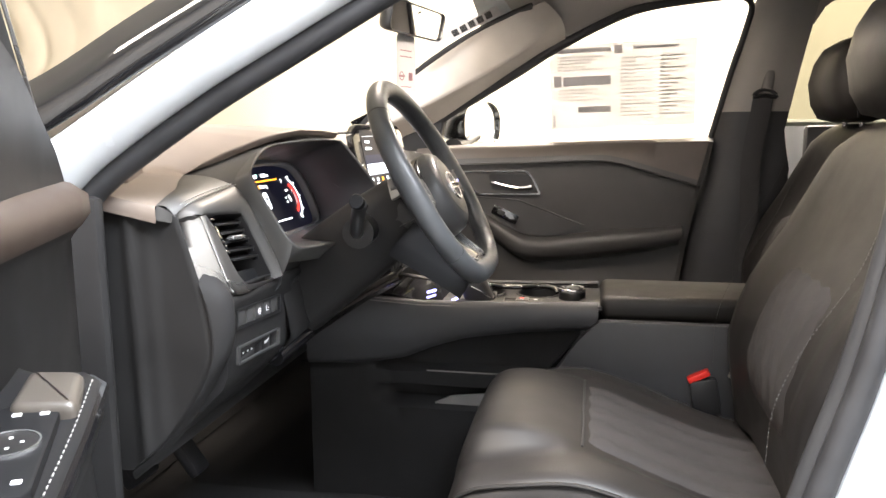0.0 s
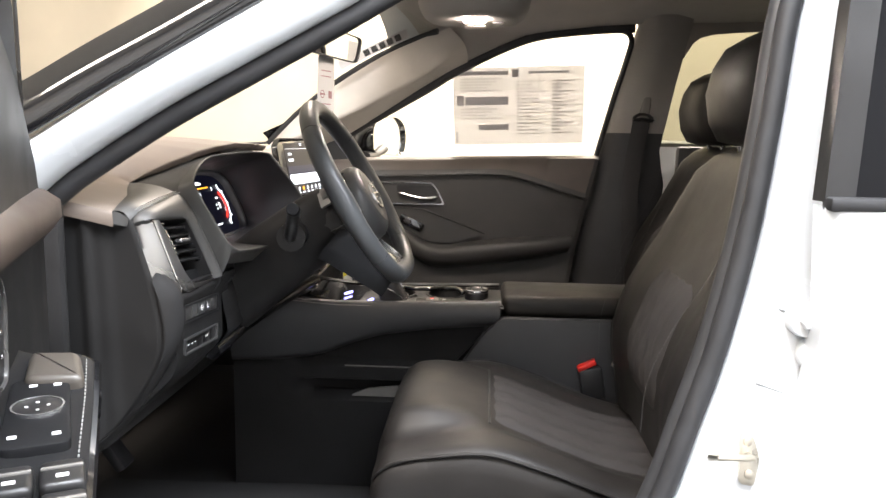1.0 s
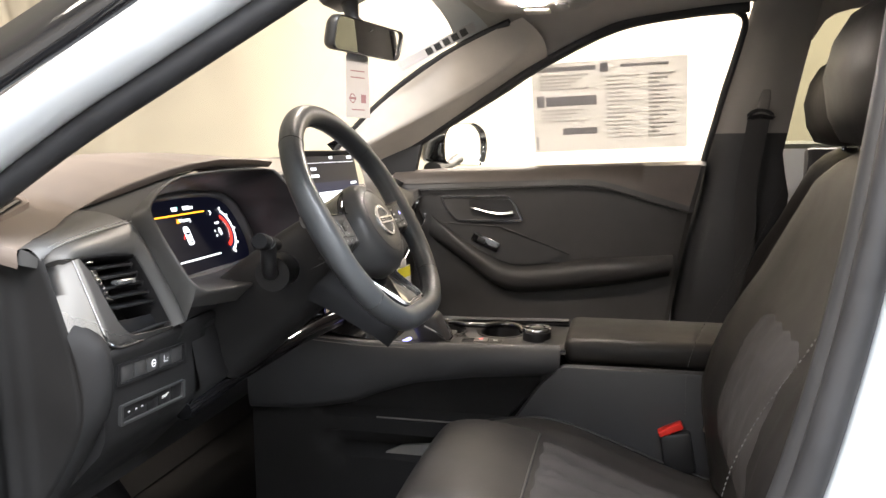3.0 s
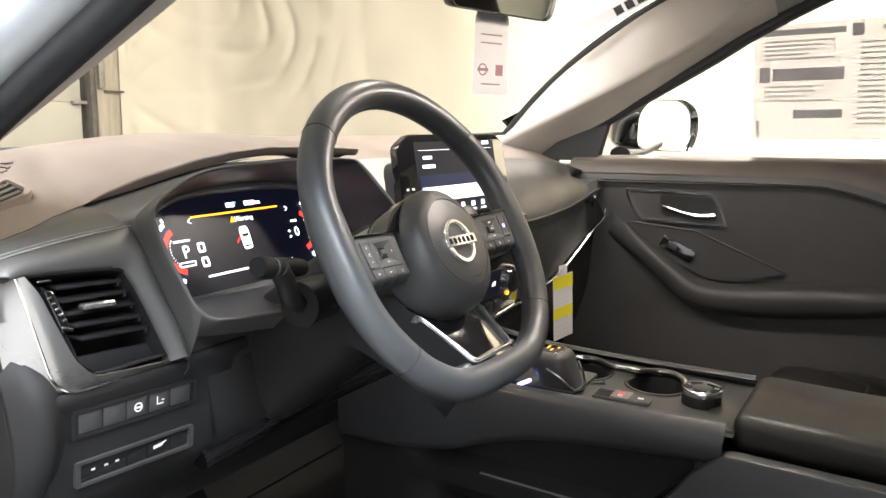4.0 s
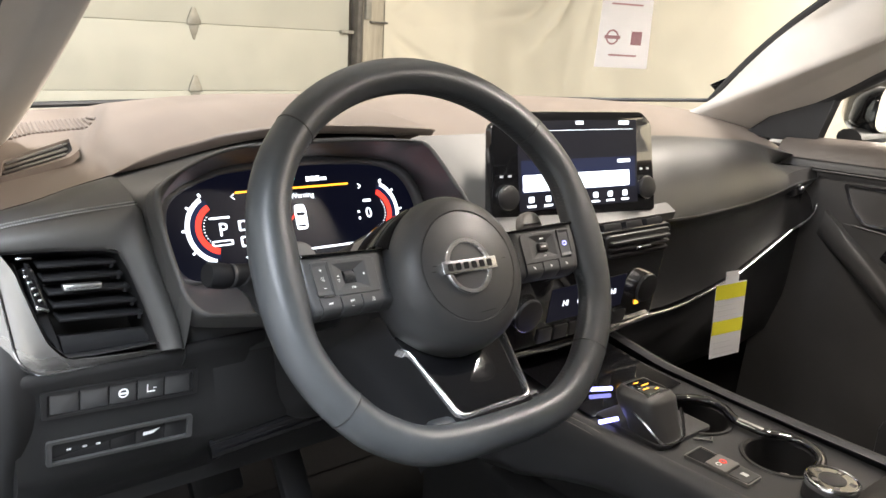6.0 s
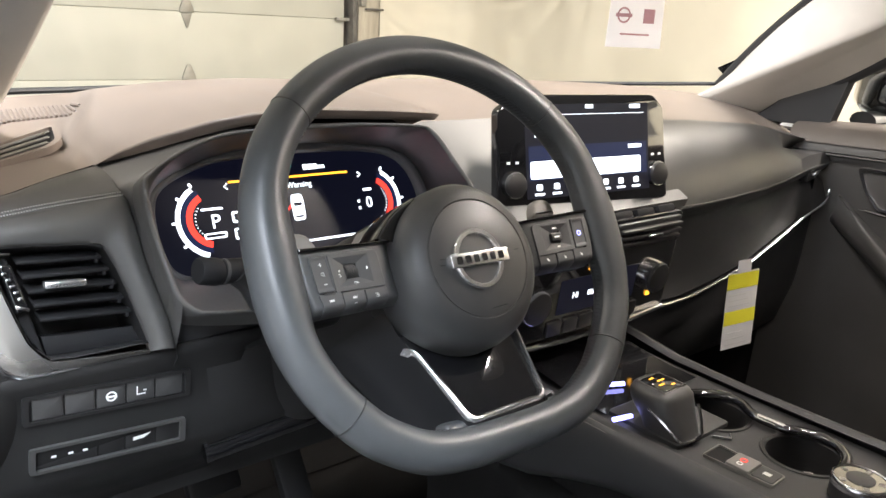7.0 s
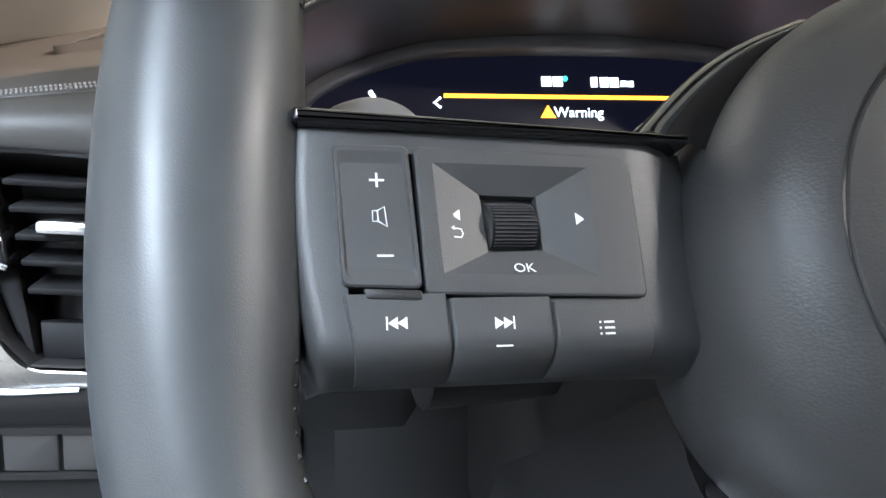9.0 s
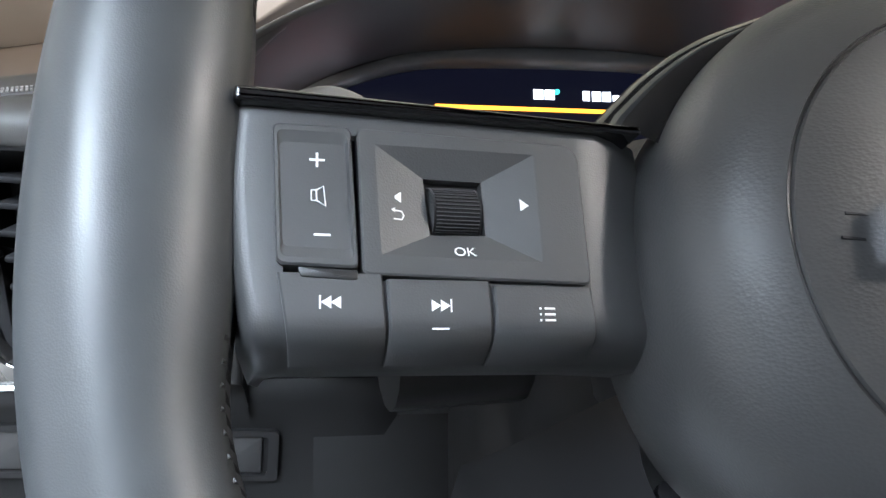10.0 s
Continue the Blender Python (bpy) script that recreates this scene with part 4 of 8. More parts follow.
dd.faces.new([dd.verts.new(cl @ Vector((*p, 0.001))) for p in ((-0.0170, 0.0090), (-0.0170, 0.0055), (-0.0250, -0.0010), (-0.0255, 0.0015))])
part("door_symbol", dd, M_LITR, carpic)
for ux, flip in ((-0.0885, 1), (0.0768, -1)):
    part("arrow", tube([cl @ Vector((ux + flip * 0.0020, 0.0382, 0.001)), cl @ Vector((ux - flip * 0.0018, 0.0352, 0.001)), cl @ Vector((ux + flip * 0.0020, 0.0322, 0.001))], 0.0008, 5), M_LITW, disp)

# driver's left fascia: a stitched pad over the side vent, a band that sweeps down beside it
vm = frame_at((-0.2445, -0.622, 0.947), (0, 1, 0), (-0.33, 0, 1))
SEAM_A = smooth_line([(-0.308, -0.710, 1.0165), (-0.312, -0.685, 1.0235), (-0.322, -0.638, 1.0315), (-0.340, -0.600, 1.0385), (-0.356, -0.556, 1.0450)], 40)
SEAM_B = smooth_line([(-0.287, -0.706, 1.004), (-0.285, -0.700, 1.010), (-0.2796, -0.6817, 1.0178), (-0.279, -0.620, 1.026), (-0.2817, -0.5546, 1.0303)], 40)
rows = [[p + Vector((-0.012, 0, -0.006))] + [p.lerp(q, k / 8) + Vector((0.3, 0, 1.0)) * 0.0045 * math.sin(math.pi * k / 8) for k in range(9)] + [q + Vector((0.0005, 0, -0.0022))] for p, q in zip(SEAM_A, SEAM_B)]
# lighter leatherette than the passenger's pad: extra windscreen light is in its colour
part("fascia_pad", grid(rows), M_FASCIA, dash, "charcoal leatherette upper pad", 60)
BAND_O = smooth_line([vm @ Vector(p) for p in ((-0.082, 0.062, -0.018), (-0.078, 0.0700, -0.0160), (-0.0597, 0.0782, -0.0112), (0.0, 0.0850, -0.0090), (0.045, 0.0900, -0.0085), (0.0674, 0.0905, -0.0092), (0.0720, 0.0710, -0.0040), (0.0765, 0.0260, 0.0020), (0.0858, -0.0201, 0.0040), (0.0892, -0.0544, 0.0040))], 72)
BAND_I = smooth_line([vm @ Vector((*p, 0.001)) for p in ((-0.066, 0.0570), (-0.0555, 0.0575), (-0.0374, 0.0568), (-0.0107, 0.0554), (0.0279, 0.0512), (0.0425, 0.0466), (0.0507, 0.0243), (0.0592, -0.0099), (0.0670, -0.0445), (0.0672, -0.0530))], 72)
rows = []
for p, q in zip(BAND_O, BAND_I):
    row = [p + Vector((-0.006, 0, -0.004)), p + Vector((-0.0012, 0, -0.0010))]
    row += [p.lerp(q, k / 12) + Vector((0.85, 0, 0.45)) * 0.0085 * math.sin(math.pi * k / 12) ** 0.8 for k in range(13)]
    rows.append(row + [q + Vector((-0.0025, 0, -0.0010)), q + Vector((-0.012, 0, -0.002))])
part("fascia_band", grid(rows), M_FASCIA, dash, "charcoal leatherette band with pale stitching", 60)
part("pad_end", grid([[SEAM_A[0], SEAM_A[0].lerp(SEAM_B[0], 0.5) + Vector((0, -0.003, 0.003)), SEAM_B[0], BAND_I[0]], [Vector((-0.312, -0.715, 1.000)), Vector((-0.302, -0.714, 0.998)), Vector((-0.292, -0.708, 0.995)), Vector((-0.275, -0.690, 0.995))]]), M_FASCIA, dash, "charcoal end of the pad", 60)
for side_ in (-1, 1):
    line = smooth_line([p + Vector((0.0034 * side_, 0, 0.0018 - 0.0006 * side_)) for p in SEAM_B[4:]], 130)
    bm = bmesh.new()
    for a, b in list(zip(line, line[1:]))[::2]:
        tube([a, b], 0.0007, 5, bm=bm)
    tagged(part("stitching", bm, M_STITCH, dash, "pale grey stitching"), kind="stuff")
# fascia between that band and the instrument surround, under the hood
rim_ = outline(clf, SURROUND, 0.0042, -0.0015)
EDGE_E = [rim_[k] for k in range(34, -1, -1)]
SEAM_S = smooth_line([(-0.356, -0.5555, 1.0445), (-0.320, -0.5552, 1.0390), (-0.2817, -0.5540, 1.0303)] + [vm @ Vector(p) for p in ((0.0725, 0.0710, -0.0042), (0.0770, 0.0260, 0.0018), (0.0862, -0.0201, 0.0038), (0.0896, -0.0544, 0.0038))], 35)
rows = []
for i, (p, q) in enumerate(zip(SEAM_S, EDGE_E)):
    fade = (1 - i / 34) ** 4
    row = [p + Vector((-0.010, 0.001, -0.003))]
    for k in range(13):
        f = k / 12
        v = p.lerp(q, f)
        w = BROW[int(f * 31)] + Vector((-0.012, 0, -0.002))
        row.append(v.lerp(w, fade) + Vector((0.7, 0, 0.5)) * 0.0035 * math.sin(math.pi * f) * (1 - fade))
    rows.append(row)
part("fascia_side", grid(rows), M_FASCIA, dash, "charcoal fascia between vent and instruments", 60)
n_ = len(rim_)
rows = [[SEAM_S[-1], SEAM_S[-1] + Vector((-0.003, 0.002, -0.012)), Vector((-0.240, -0.532, 0.868))]]
for k in range(0, 11):
    p = rim_[-k % n_]
    y = p.y
    rows.append([p, Vector((-0.232, y, 0.925)), Vector((-0.240, y, 0.868))])
part("knee_filler", grid(rows), M_PLASTIC, dash, "charcoal lower fascia under the instruments", 60)

vent = thing("air_vent", (-0.25, -0.64, 0.88), "black side air vent with horizontal slats and chrome tab", "air vent")
OPEN = [(-0.0555, 0.0568), (-0.0374, 0.0561), (-0.0107, 0.0548), (0.0279, 0.0506), (0.0417, 0.0462), (0.0501, 0.0243), (0.0586, -0.0099), (0.0662, -0.0445), (0.0049, -0.0440), (-0.0143, -0.0422), (-0.0266, -0.0288), (-0.0318, -0.0150), (-0.0419, 0.0223), (-0.0464, 0.0457)]
part("housing", grid([[vm @ Vector((p[0] * g + 0.001, p[1] * g, w)) for p in OPEN] for g, w in ((1.01, 0.0015), (0.985, 0.0), (0.97, -0.008), (0.90, -0.055))], True), M_DEEP, vent, "black vent housing", 30)
part("duct", prism([(p[0] * 0.93, p[1] * 0.93) for p in OPEN], vm, -0.062, -0.054), M_DEEP, vent)
for k, (vl, vr) in enumerate(((0.0465, 0.0422), (0.0338, 0.0306), (0.0208, 0.0177), (0.0090, 0.0038), (-0.0040, -0.0094))):
    x0, x1 = -0.0265 + 0.0027 * k, 0.0405 + 0.0045 * k
    a = math.degrees(math.atan2(vr - vl, x1 - x0))
    part("slat", block(x1 - x0, 0.0034, 0.026, vm @ Matrix.Translation(((x0 + x1) / 2, (vl + vr) / 2 - 0.001, -0.016)) @ pose(0, 0, 0, 16, 0, a), 0.0012), M_STALK, vent)
    part("slat_pin", block(0.0030, 0.0085, 0.008, vm @ Matrix.Translation((x1 - 0.004, vr - 0.005, -0.008)) @ pose(0, 0, 0, 0, 0, -14), 0.001), M_STALK, vent)
part("vent_tab", block(0.0335, 0.0062, 0.011, vm @ Matrix.Translation((0.0068, 0.0195, -0.0005)) @ pose(0, 0, 0, 8, 0, -4), 0.002), M_EMBLEM, vent, "bright chrome vent tab")
part("vent_sill", prism([(-0.015, -0.0225), (0.061, -0.0280), (0.0655, -0.0440), (-0.0140, -0.0415)], vm @ pose(0, 0, -0.012, 0, 0, 0), -0.03, -0.006, 0.003), M_STALK, vent, "dark sill of the vent")
part("vent_rail", prism([(-0.036, 0.047), (-0.031, 0.046), (-0.0145, -0.040), (-0.0235, -0.028), (-0.034, 0.0)], vm, -0.040, -0.012, 0.002), M_STALK, vent)
part("thumbwheel", prism(round_poly([(-0.0405, 0.0430), (-0.0310, 0.0415), (-0.0225, 0.0030), (-0.0330, -0.0005)], 0.003), vm, -0.030, -0.001, 0.0025, 3), M_GLOSS, vent, "black vent thumbwheel with bright marks")
for k in range(5):
    part("mark", block(0.0042, 0.0026, 0.002, vm @ Matrix.Translation((-0.0372 + k * 0.0022, 0.0345 - k * 0.0056, -0.0006)) @ pose(0, 0, 0, 0, 0, 14), 0.0005), M_CHROME, vent)
part("mark", block(0.0125, 0.0022, 0.002, vm @ Matrix.Translation((-0.0365, 0.0508, -0.003)) @ pose(0, 0, 0, 0, 0, -4), 0.0006), M_CHROME, vent)
part("mark", block(0.0110, 0.0030, 0.002, vm @ Matrix.Translation((-0.0280, 0.0040, -0.0004)) @ pose(0, 0, 0, 0, 0, -24), 0.0006), M_CHROME, vent)
# silver corner: a brushed side towards the door, a bright ridge, and a front that runs along the vent's foot
RIDGE = smooth_line([(-0.0620, 0.0575, 0), (-0.0585, 0.0200, 0), (-0.0555, -0.0150, 0), (-0.0525, -0.0380, 0), (-0.0420, -0.0500, 0), (-0.0300, -0.0535, 0), (0.0, -0.0540, 0), (0.0670, -0.0545, 0)], 60)
INNER = smooth_line([(-0.0560, 0.0575, 0), (-0.0470, 0.0400, 0), (-0.0425, 0.0223, 0), (-0.0325, -0.0150, 0), (-0.0272, -0.0288, 0), (-0.0148, -0.0430, 0), (0.0049, -0.0465, 0), (0.0670, -0.0515, 0)], 60)
rows = [[vm @ Vector((p.x, p.y, -0.003)), vm @ Vector((p.lerp(q, 0.08).x, p.lerp(q, 0.08).y, -0.001)), vm @ Vector((p.lerp(q, 0.5).x, p.lerp(q, 0.5).y, 0.0015)), vm @ Vector((q.x, q.y, 0.0028)), vm @ Vector((q.x, q.y, -0.012))] for p, q in zip(RIDGE, INNER)]
part("silver_corner", grid(rows, False), M_SILVER, dash, "brushed silver trim round the side vent", 40)
side_ = [vm @ Vector((p.x, p.y, -0.0028)) for p in RIDGE if p.x < -0.035 and p.y > -0.052]
back_ = smooth_line([(-0.2935, -0.697, 1.009), (-0.2740, -0.702, 0.960), (-0.2535, -0.702, 0.903), (-0.2500, -0.692, 0.897)], len(side_))
part("silver_side", grid([[a, a.lerp(b, 0.5) + Vector((0.0015, -0.0015, 0)), b, b + Vector((-0.010, 0.004, 0))] for a, b in zip(side_, back_)]), M_SILVER, dash, "brushed silver side of the vent trim", 60)
part("bright_edge", tube([vm @ Vector((p.x, p.y, -0.0016)) for p in RIDGE[:44]], 0.0013, 6), M_CHROME, dash, "bright chrome trim edge")
part("bright_edge", tube([vm @ Vector((p.x, p.y, 0.0006)) for p in INNER[34:]], 0.0011, 6), M_CHROME, dash, "bright chrome trim edge")

# end of the dash beside the door
SIDE = [(-0.2900, 1.012, 0), (-0.2857, 1.006, 0), (-0.2703, 0.958, 0), (-0.2528, 0.896, 0), (-0.2452, 0.841, 0), (-0.2518, 0.8085, 0), (-0.2734, 0.767, 0), (-0.3030, 0.725, 0), (-0.3330, 0.6945, 0), (-0.365, 0.668, 0)]
SIDE = smooth_line(SIDE, 40)
rows = []
for p in SIDE:
    row = []
    for k in range(29):
        x = -0.400 + (p.x + 0.400) * k / 28
        c_ = -0.349 + 0.05 * (1.0 - p.y) * 0.5
        y = -0.711 - 0.0055 * math.exp(-((x - c_) / 0.008) ** 2) + 0.004 * ease((x - c_ - 0.02) / 0.02)
        row.append((x, y if k < 28 else y + 0.003, p.y + 0.010 * (1 - k / 28) * max(0.0, (p.y - 0.95) / 0.06)))
    rows.append(row)
part("end_cap", grid(rows), M_ENDCAP, dash, "dark plastic dash end cover", 60)
EDGE_F = smooth_line([(-0.2570, 0.935, 0), (-0.2300, 0.907, 0), (-0.2227, 0.8765, 0), (-0.2263, 0.836, 0), (-0.2497, 0.790, 0), (-0.2931, 0.7255, 0), (-0.3366, 0.677, 0), (-0.375, 0.645, 0)], 40)
rows = []
for k in range(30):
    a = SIDE[10 + k]
    b = EDGE_F[min(39, int(k * 39 / 29))]
    rows.append([(a.x, -0.705, a.y), (a.x + 0.001, -0.7095, a.y), (a.x * 0.8 + b.x * 0.2, -0.7085, a.y * 0.8 + b.y * 0.2), (a.x * 0.3 + b.x * 0.7, -0.699, a.y * 0.3 + b.y * 0.7), (b.x, -0.690, b.y), (b.x - 0.002, -0.680, b.y + 0.001), (b.x - 0.020, -0.655, b.y + 0.004)])
# darkened plastic: holds the shade of an unmodelled person in the doorway
part("end_edge", grid(rows), M_LOWER, dash, "charcoal edge of the dash", 180)

# switch panel and knee guard
rows = []
for k in range(25):
    y = -0.684 + 0.239 * k / 24
    x = -0.236 - 0.010 * max(0, (y + 0.465) / 0.02)
    rows.append([(-0.250, y, 0.8962), (-0.2315, y, 0.8958), (-0.2290, y, 0.8920), (-0.2300, y, 0.884), (x, y, 0.874), (x, y, 0.83), (x - 0.002, y, 0.792), (x - 0.010, y, 0.775), (x - 0.04, y, 0.745), (x - 0.10, y, 0.69), (x - 0.22, y, 0.64)])
rows.insert(0, [(p[0] - 0.060, -0.689, p[2]) for p in rows[0]])
# same shade-darkened plastic, as this panel would otherwise be lit through the door
part("knee_panel", grid(rows), M_LOWER, dash, "dark plastic switch panel", 50)
sw = frame_at((-0.2355, -0.589, 0.8585), (0, 1, -0.06), (0.02, 0, 1))
rowp = thing("switch_row", (-0.24, -0.606, 0.84), "row of five dark switches below the side vent", "switches")
part("tray", ring_plate(round_poly(rect(-0.072, 0.072, -0.0135, 0.0135), 0.003), round_poly(rect(-0.067, 0.067, -0.0105, 0.0105), 0.002), sw, -0.006, 0.0025), M_DEEP, rowp)
for k in range(5):
    ux = -0.052 + 0.026 * k
    b = part("switch", prism(round_poly(rect(ux - 0.0122, ux + 0.0122, -0.010, 0.010), 0.0015), sw, -0.005, 0.0012, 0.0012), M_LEATHER, rowp)
    if k == 2:
        part("icon", ring_plate(arc2(ux, 0, 0.0048, 0, 345, 20), arc2(ux, 0, 0.0034, 0, 345, 20), sw, 0.0012, 0.0016), M_ICON, b, "printed steering wheel symbol")
        part("icon", prism(rect(ux - 0.004, ux + 0.004, -0.0012, 0.0006), sw, 0.0012, 0.0016), M_ICON, b)
    if k == 3:
        for x0, x1, y0, y1 in ((-0.004, -0.003, -0.003, 0.005), (-0.004, 0.004, -0.0034, -0.0022), (0.002, 0.005, 0.0, 0.001)):
            part("icon", prism(rect(ux + x0, ux + x1, y0, y1), sw, 0.0012, 0.0016), M_ICON, b)
sw2 = frame_at((-0.236, -0.592, 0.810), (0, 1, -0.06), (0.03, 0, 1))
rowq = thing("switch_row", (-0.24, -0.608, 0.79), "dark recessed switch row with a tailgate symbol", "switches")
part("tray", ring_plate(round_poly(rect(-0.068, 0.068, -0.0125, 0.0125), 0.003), round_poly(rect(-0.063, 0.063, -0.0095, 0.0095), 0.002), sw2, -0.006, 0.003), M_LEATHER, rowq)
for x0, x1 in ((-0.063, -0.012), (-0.011, 0.012), (0.013, 0.040), (0.041, 0.063)):
    part("switch", prism(rect(x0, x1, -0.0095, 0.0095), sw2, -0.006, -0.001, 0.001), M_DEEP, rowq)
part("icon", prism([(0.020, -0.002), (0.030, -0.001), (0.036, 0.0035), (0.028, 0.002), (0.020, 0.0015)], sw2, -0.001, -0.0006), M_ICON, rowq)
for ux in (-0.048, -0.034, -0.022):
    part("icon", prism(rect(ux - 0.002, ux + 0.002, -0.001, 0.001), sw2, -0.001, -0.0006), M_ICON, rowq)
# lower knee guard under the column
rows = []
for k in range(13):
    y = -0.50 + 0.36 * k / 12
    rows.append([(-0.30, y, 0.93), (-0.25, y, 0.90), (-0.235, y, 0.86), (-0.225, y, 0.80), (-0.25, y, 0.765), (-0.31, y, 0.72), (-0.42, y, 0.66), (-0.55, y, 0.63)])
# shade under the column is put into this base colour
part("knee_guard", grid(rows), M_LOWER, dash, "dark plastic knee guard", 60)
part("knee_rail", tube([(-0.255, -0.50, 0.765), (-0.24, -0.38, 0.782), (-0.19, -0.25, 0.812), (-0.16, -0.15, 0.822)], 0.016, 10), M_GLOSS, dash, "gloss black trim rail")
# inner firewall closing the dash from below
part("dash_core", span(-0.62, -0.34, -0.70, 0.70, 0.66, 0.90, 0.02), M_DEEP, dash)

# side window vent on the dash top
sv = thing("demister_vent", (-0.42, -0.60, 1.05), "slim side demister vent with silver slats", "air vent")
dm = frame_at((0, -0.62, 1.0085), (0, 1, 0.17), (-1, 0, 0.10)) @ Matrix.Translation((0.62, 0, 0))
DO_ = [(-0.652, 0.383), (-0.638, 0.448), (-0.554, 0.485), (-0.561, 0.424), (-0.577, 0.403)]
DI_ = [(-0.646, 0.389), (-0.633, 0.441), (-0.559, 0.474), (-0.567, 0.427), (-0.580, 0.410)]
part("bezel", ring_plate(round_poly(DO_, 0.008), round_poly(DI_, 0.006), dm, -0.004, 0.0032), M_PAD, sv, "brown-grey vent bezel")
part("duct", prism(round_poly(DI_, 0.006), dm, -0.006, -0.0005), M_STALK, sv)
for k in range(3):
    f = (k + 0.55) / 3.1
    a = Vector((-0.644, 0.392)).lerp(Vector((-0.633, 0.438)), f)
    b = Vector((-0.576, 0.413)).lerp(Vector((-0.560, 0.470)), f)
    c, d = (a + b) / 2, (b - a)
    part("slat", block(d.length * 0.94, 0.0042, 0.0015, dm @ Matrix.Translation((c.x, c.y, 0.0022)) @ pose(0, 0, 0, 0, 0, math.degrees(math.atan2(d.y, d.x))) @ pose(0, 0, 0, 12, 0, 0), 0.0005), M_SILVER, sv)
# loudspeaker grille by the windscreen
gr = thing("speaker_grille", (-0.56, -0.56, 1.07), "ribbed dash-top speaker grille near the windscreen", "grille")
for k in range(20):
    y = -0.622 + 0.0052 * k
    p = dash_top(y, 0.14)
    q = dash_top(y, 0.27)
    part("rib", tube([p + Vector((0, 0, 0.001)), q + Vector((0, 0, 0.001))], 0.0021, 6), M_PAD, gr)

# column, stalk
SWP = frame_at((-0.0213, -0.367, 1.0282), (0, 1, 0), (-0.495, 0, 0.869))
col = thing("steering_column", (-0.16, -0.367, 0.9), "dark plastic steering column shroud with stalks", "steering column")
wn = Vector((0.869, 0, 0.495))
c0 = Vector((-0.0213, -0.367, 1.0282))
rows = []
for d, sy, sz, off in ((-0.055, 0.052, 0.045, -0.010), (-0.075, 0.058, 0.055, -0.012), (-0.13, 0.062, 0.062, -0.02), (-0.20, 0.064, 0.066, -0.03), (-0.30, 0.066, 0.07, -0.045)):
    o = c0 + wn * d + Vector((-0.495, 0, 0.869)) * off
    rows.append([o + Vector((0, 1, 0)) * (sy * math.copysign(abs(math.cos(a)) ** 0.6, math.cos(a))) + Vector((-0.495, 0, 0.869)) * (sz * math.copysign(abs(math.sin(a)) ** 0.6, math.sin(a))) for a in [2 * math.pi * k / 28 for k in range(28)]])
# shroud colour is lowered too, for the shade behind the wheel
part("shroud", grid(rows, True, True), M_LOWER, col, "dark plastic column shroud", 50)
part("stalk_boot", tube([(-0.13, -0.43, 0.955), (-0.125, -0.475, 0.955)], 0.024, 16), M_DEEP, col)
part("stalk_arm", tube(smooth_line([(-0.13, -0.46, 0.955), (-0.122, -0.49, 0.962), (-0.112, -0.510, 0.990), (-0.106, -0.525, 1.004)], 14), 0.0105, 12), M_DEEP, col)
stalk = part("stalk", tube(smooth_line([(-0.115, -0.482, 0.996), (-0.110, -0.515, 1.002), (-0.104, -0.538, 1.006)], 8), [0.0085, 0.0092, 0.0096, 0.0098, 0.0098, 0.0098, 0.0098, 0.0096], 18), M_STALK, col, "black indicator stalk")
part("stalk_end", tube([(-0.104, -0.539, 1.0062), (-0.1035, -0.541, 1.0066), (-0.1015, -0.554, 1.010), (-0.1012, -0.556, 1.0104)], [0.0100, 0.0108, 0.0106, 0.0094], 18), M_STALK, stalk)
part("stalk_ring", tube([(-0.1045, -0.534, 1.0052), (-0.1042, -0.5365, 1.0058)], 0.0103, 18), M_PLASTIC, stalk)
part("stalk_arm", tube(smooth_line([(-0.13, -0.27, 0.97), (-0.118, -0.235, 0.985), (-0.11, -0.20, 0.995)], 8), 0.011, 12), M_DEEP, col, "black wiper stalk")
for s in (-1, 1):
    part("column_wedge", prism(round_poly([(s * 0.080, 0.006), (s * 0.060, 0.004), (s * 0.049, 0.030), (s * 0.056, 0.032)], 0.004), SWP, -0.064, -0.042, 0.003), M_COVER, col, "light grey column cover")

# ---- steering wheel ----
SW = frame_at((-0.0213, -0.367, 1.0282), (0, 1, 0), (-0.495, 0, 0.869))
wheel = thing("steering_wheel", (-0.0213, -0.367, 1.0282), "flat-bottomed charcoal leather steering wheel with silver lower spoke", "steering wheel")
RIMF = SW @ Matrix.Translation((0.003, 0.0, 0.0)) @ pose(0, 0, 0, 0, 0, -1.5)
RIM = []
for k in range(36):
    a = radians(-50 + 280 * k / 35)
    RIM.append((0.1745 * math.cos(a) * (1 - 0.030 * math.exp(-(math.sin(a) / 0.38) ** 2)), (0.1645 if math.sin(a) > 0 else 0.171) * math.sin(a)))
RIM += [(-0.080, -0.1490), (-0.045, -0.1555), (0.0, -0.1565), (0.045, -0.1555), (0.080, -0.1490)]
NR = 240
path = smooth_line([(*p, -0.008) for p in RIM], NR, True)
rows = []
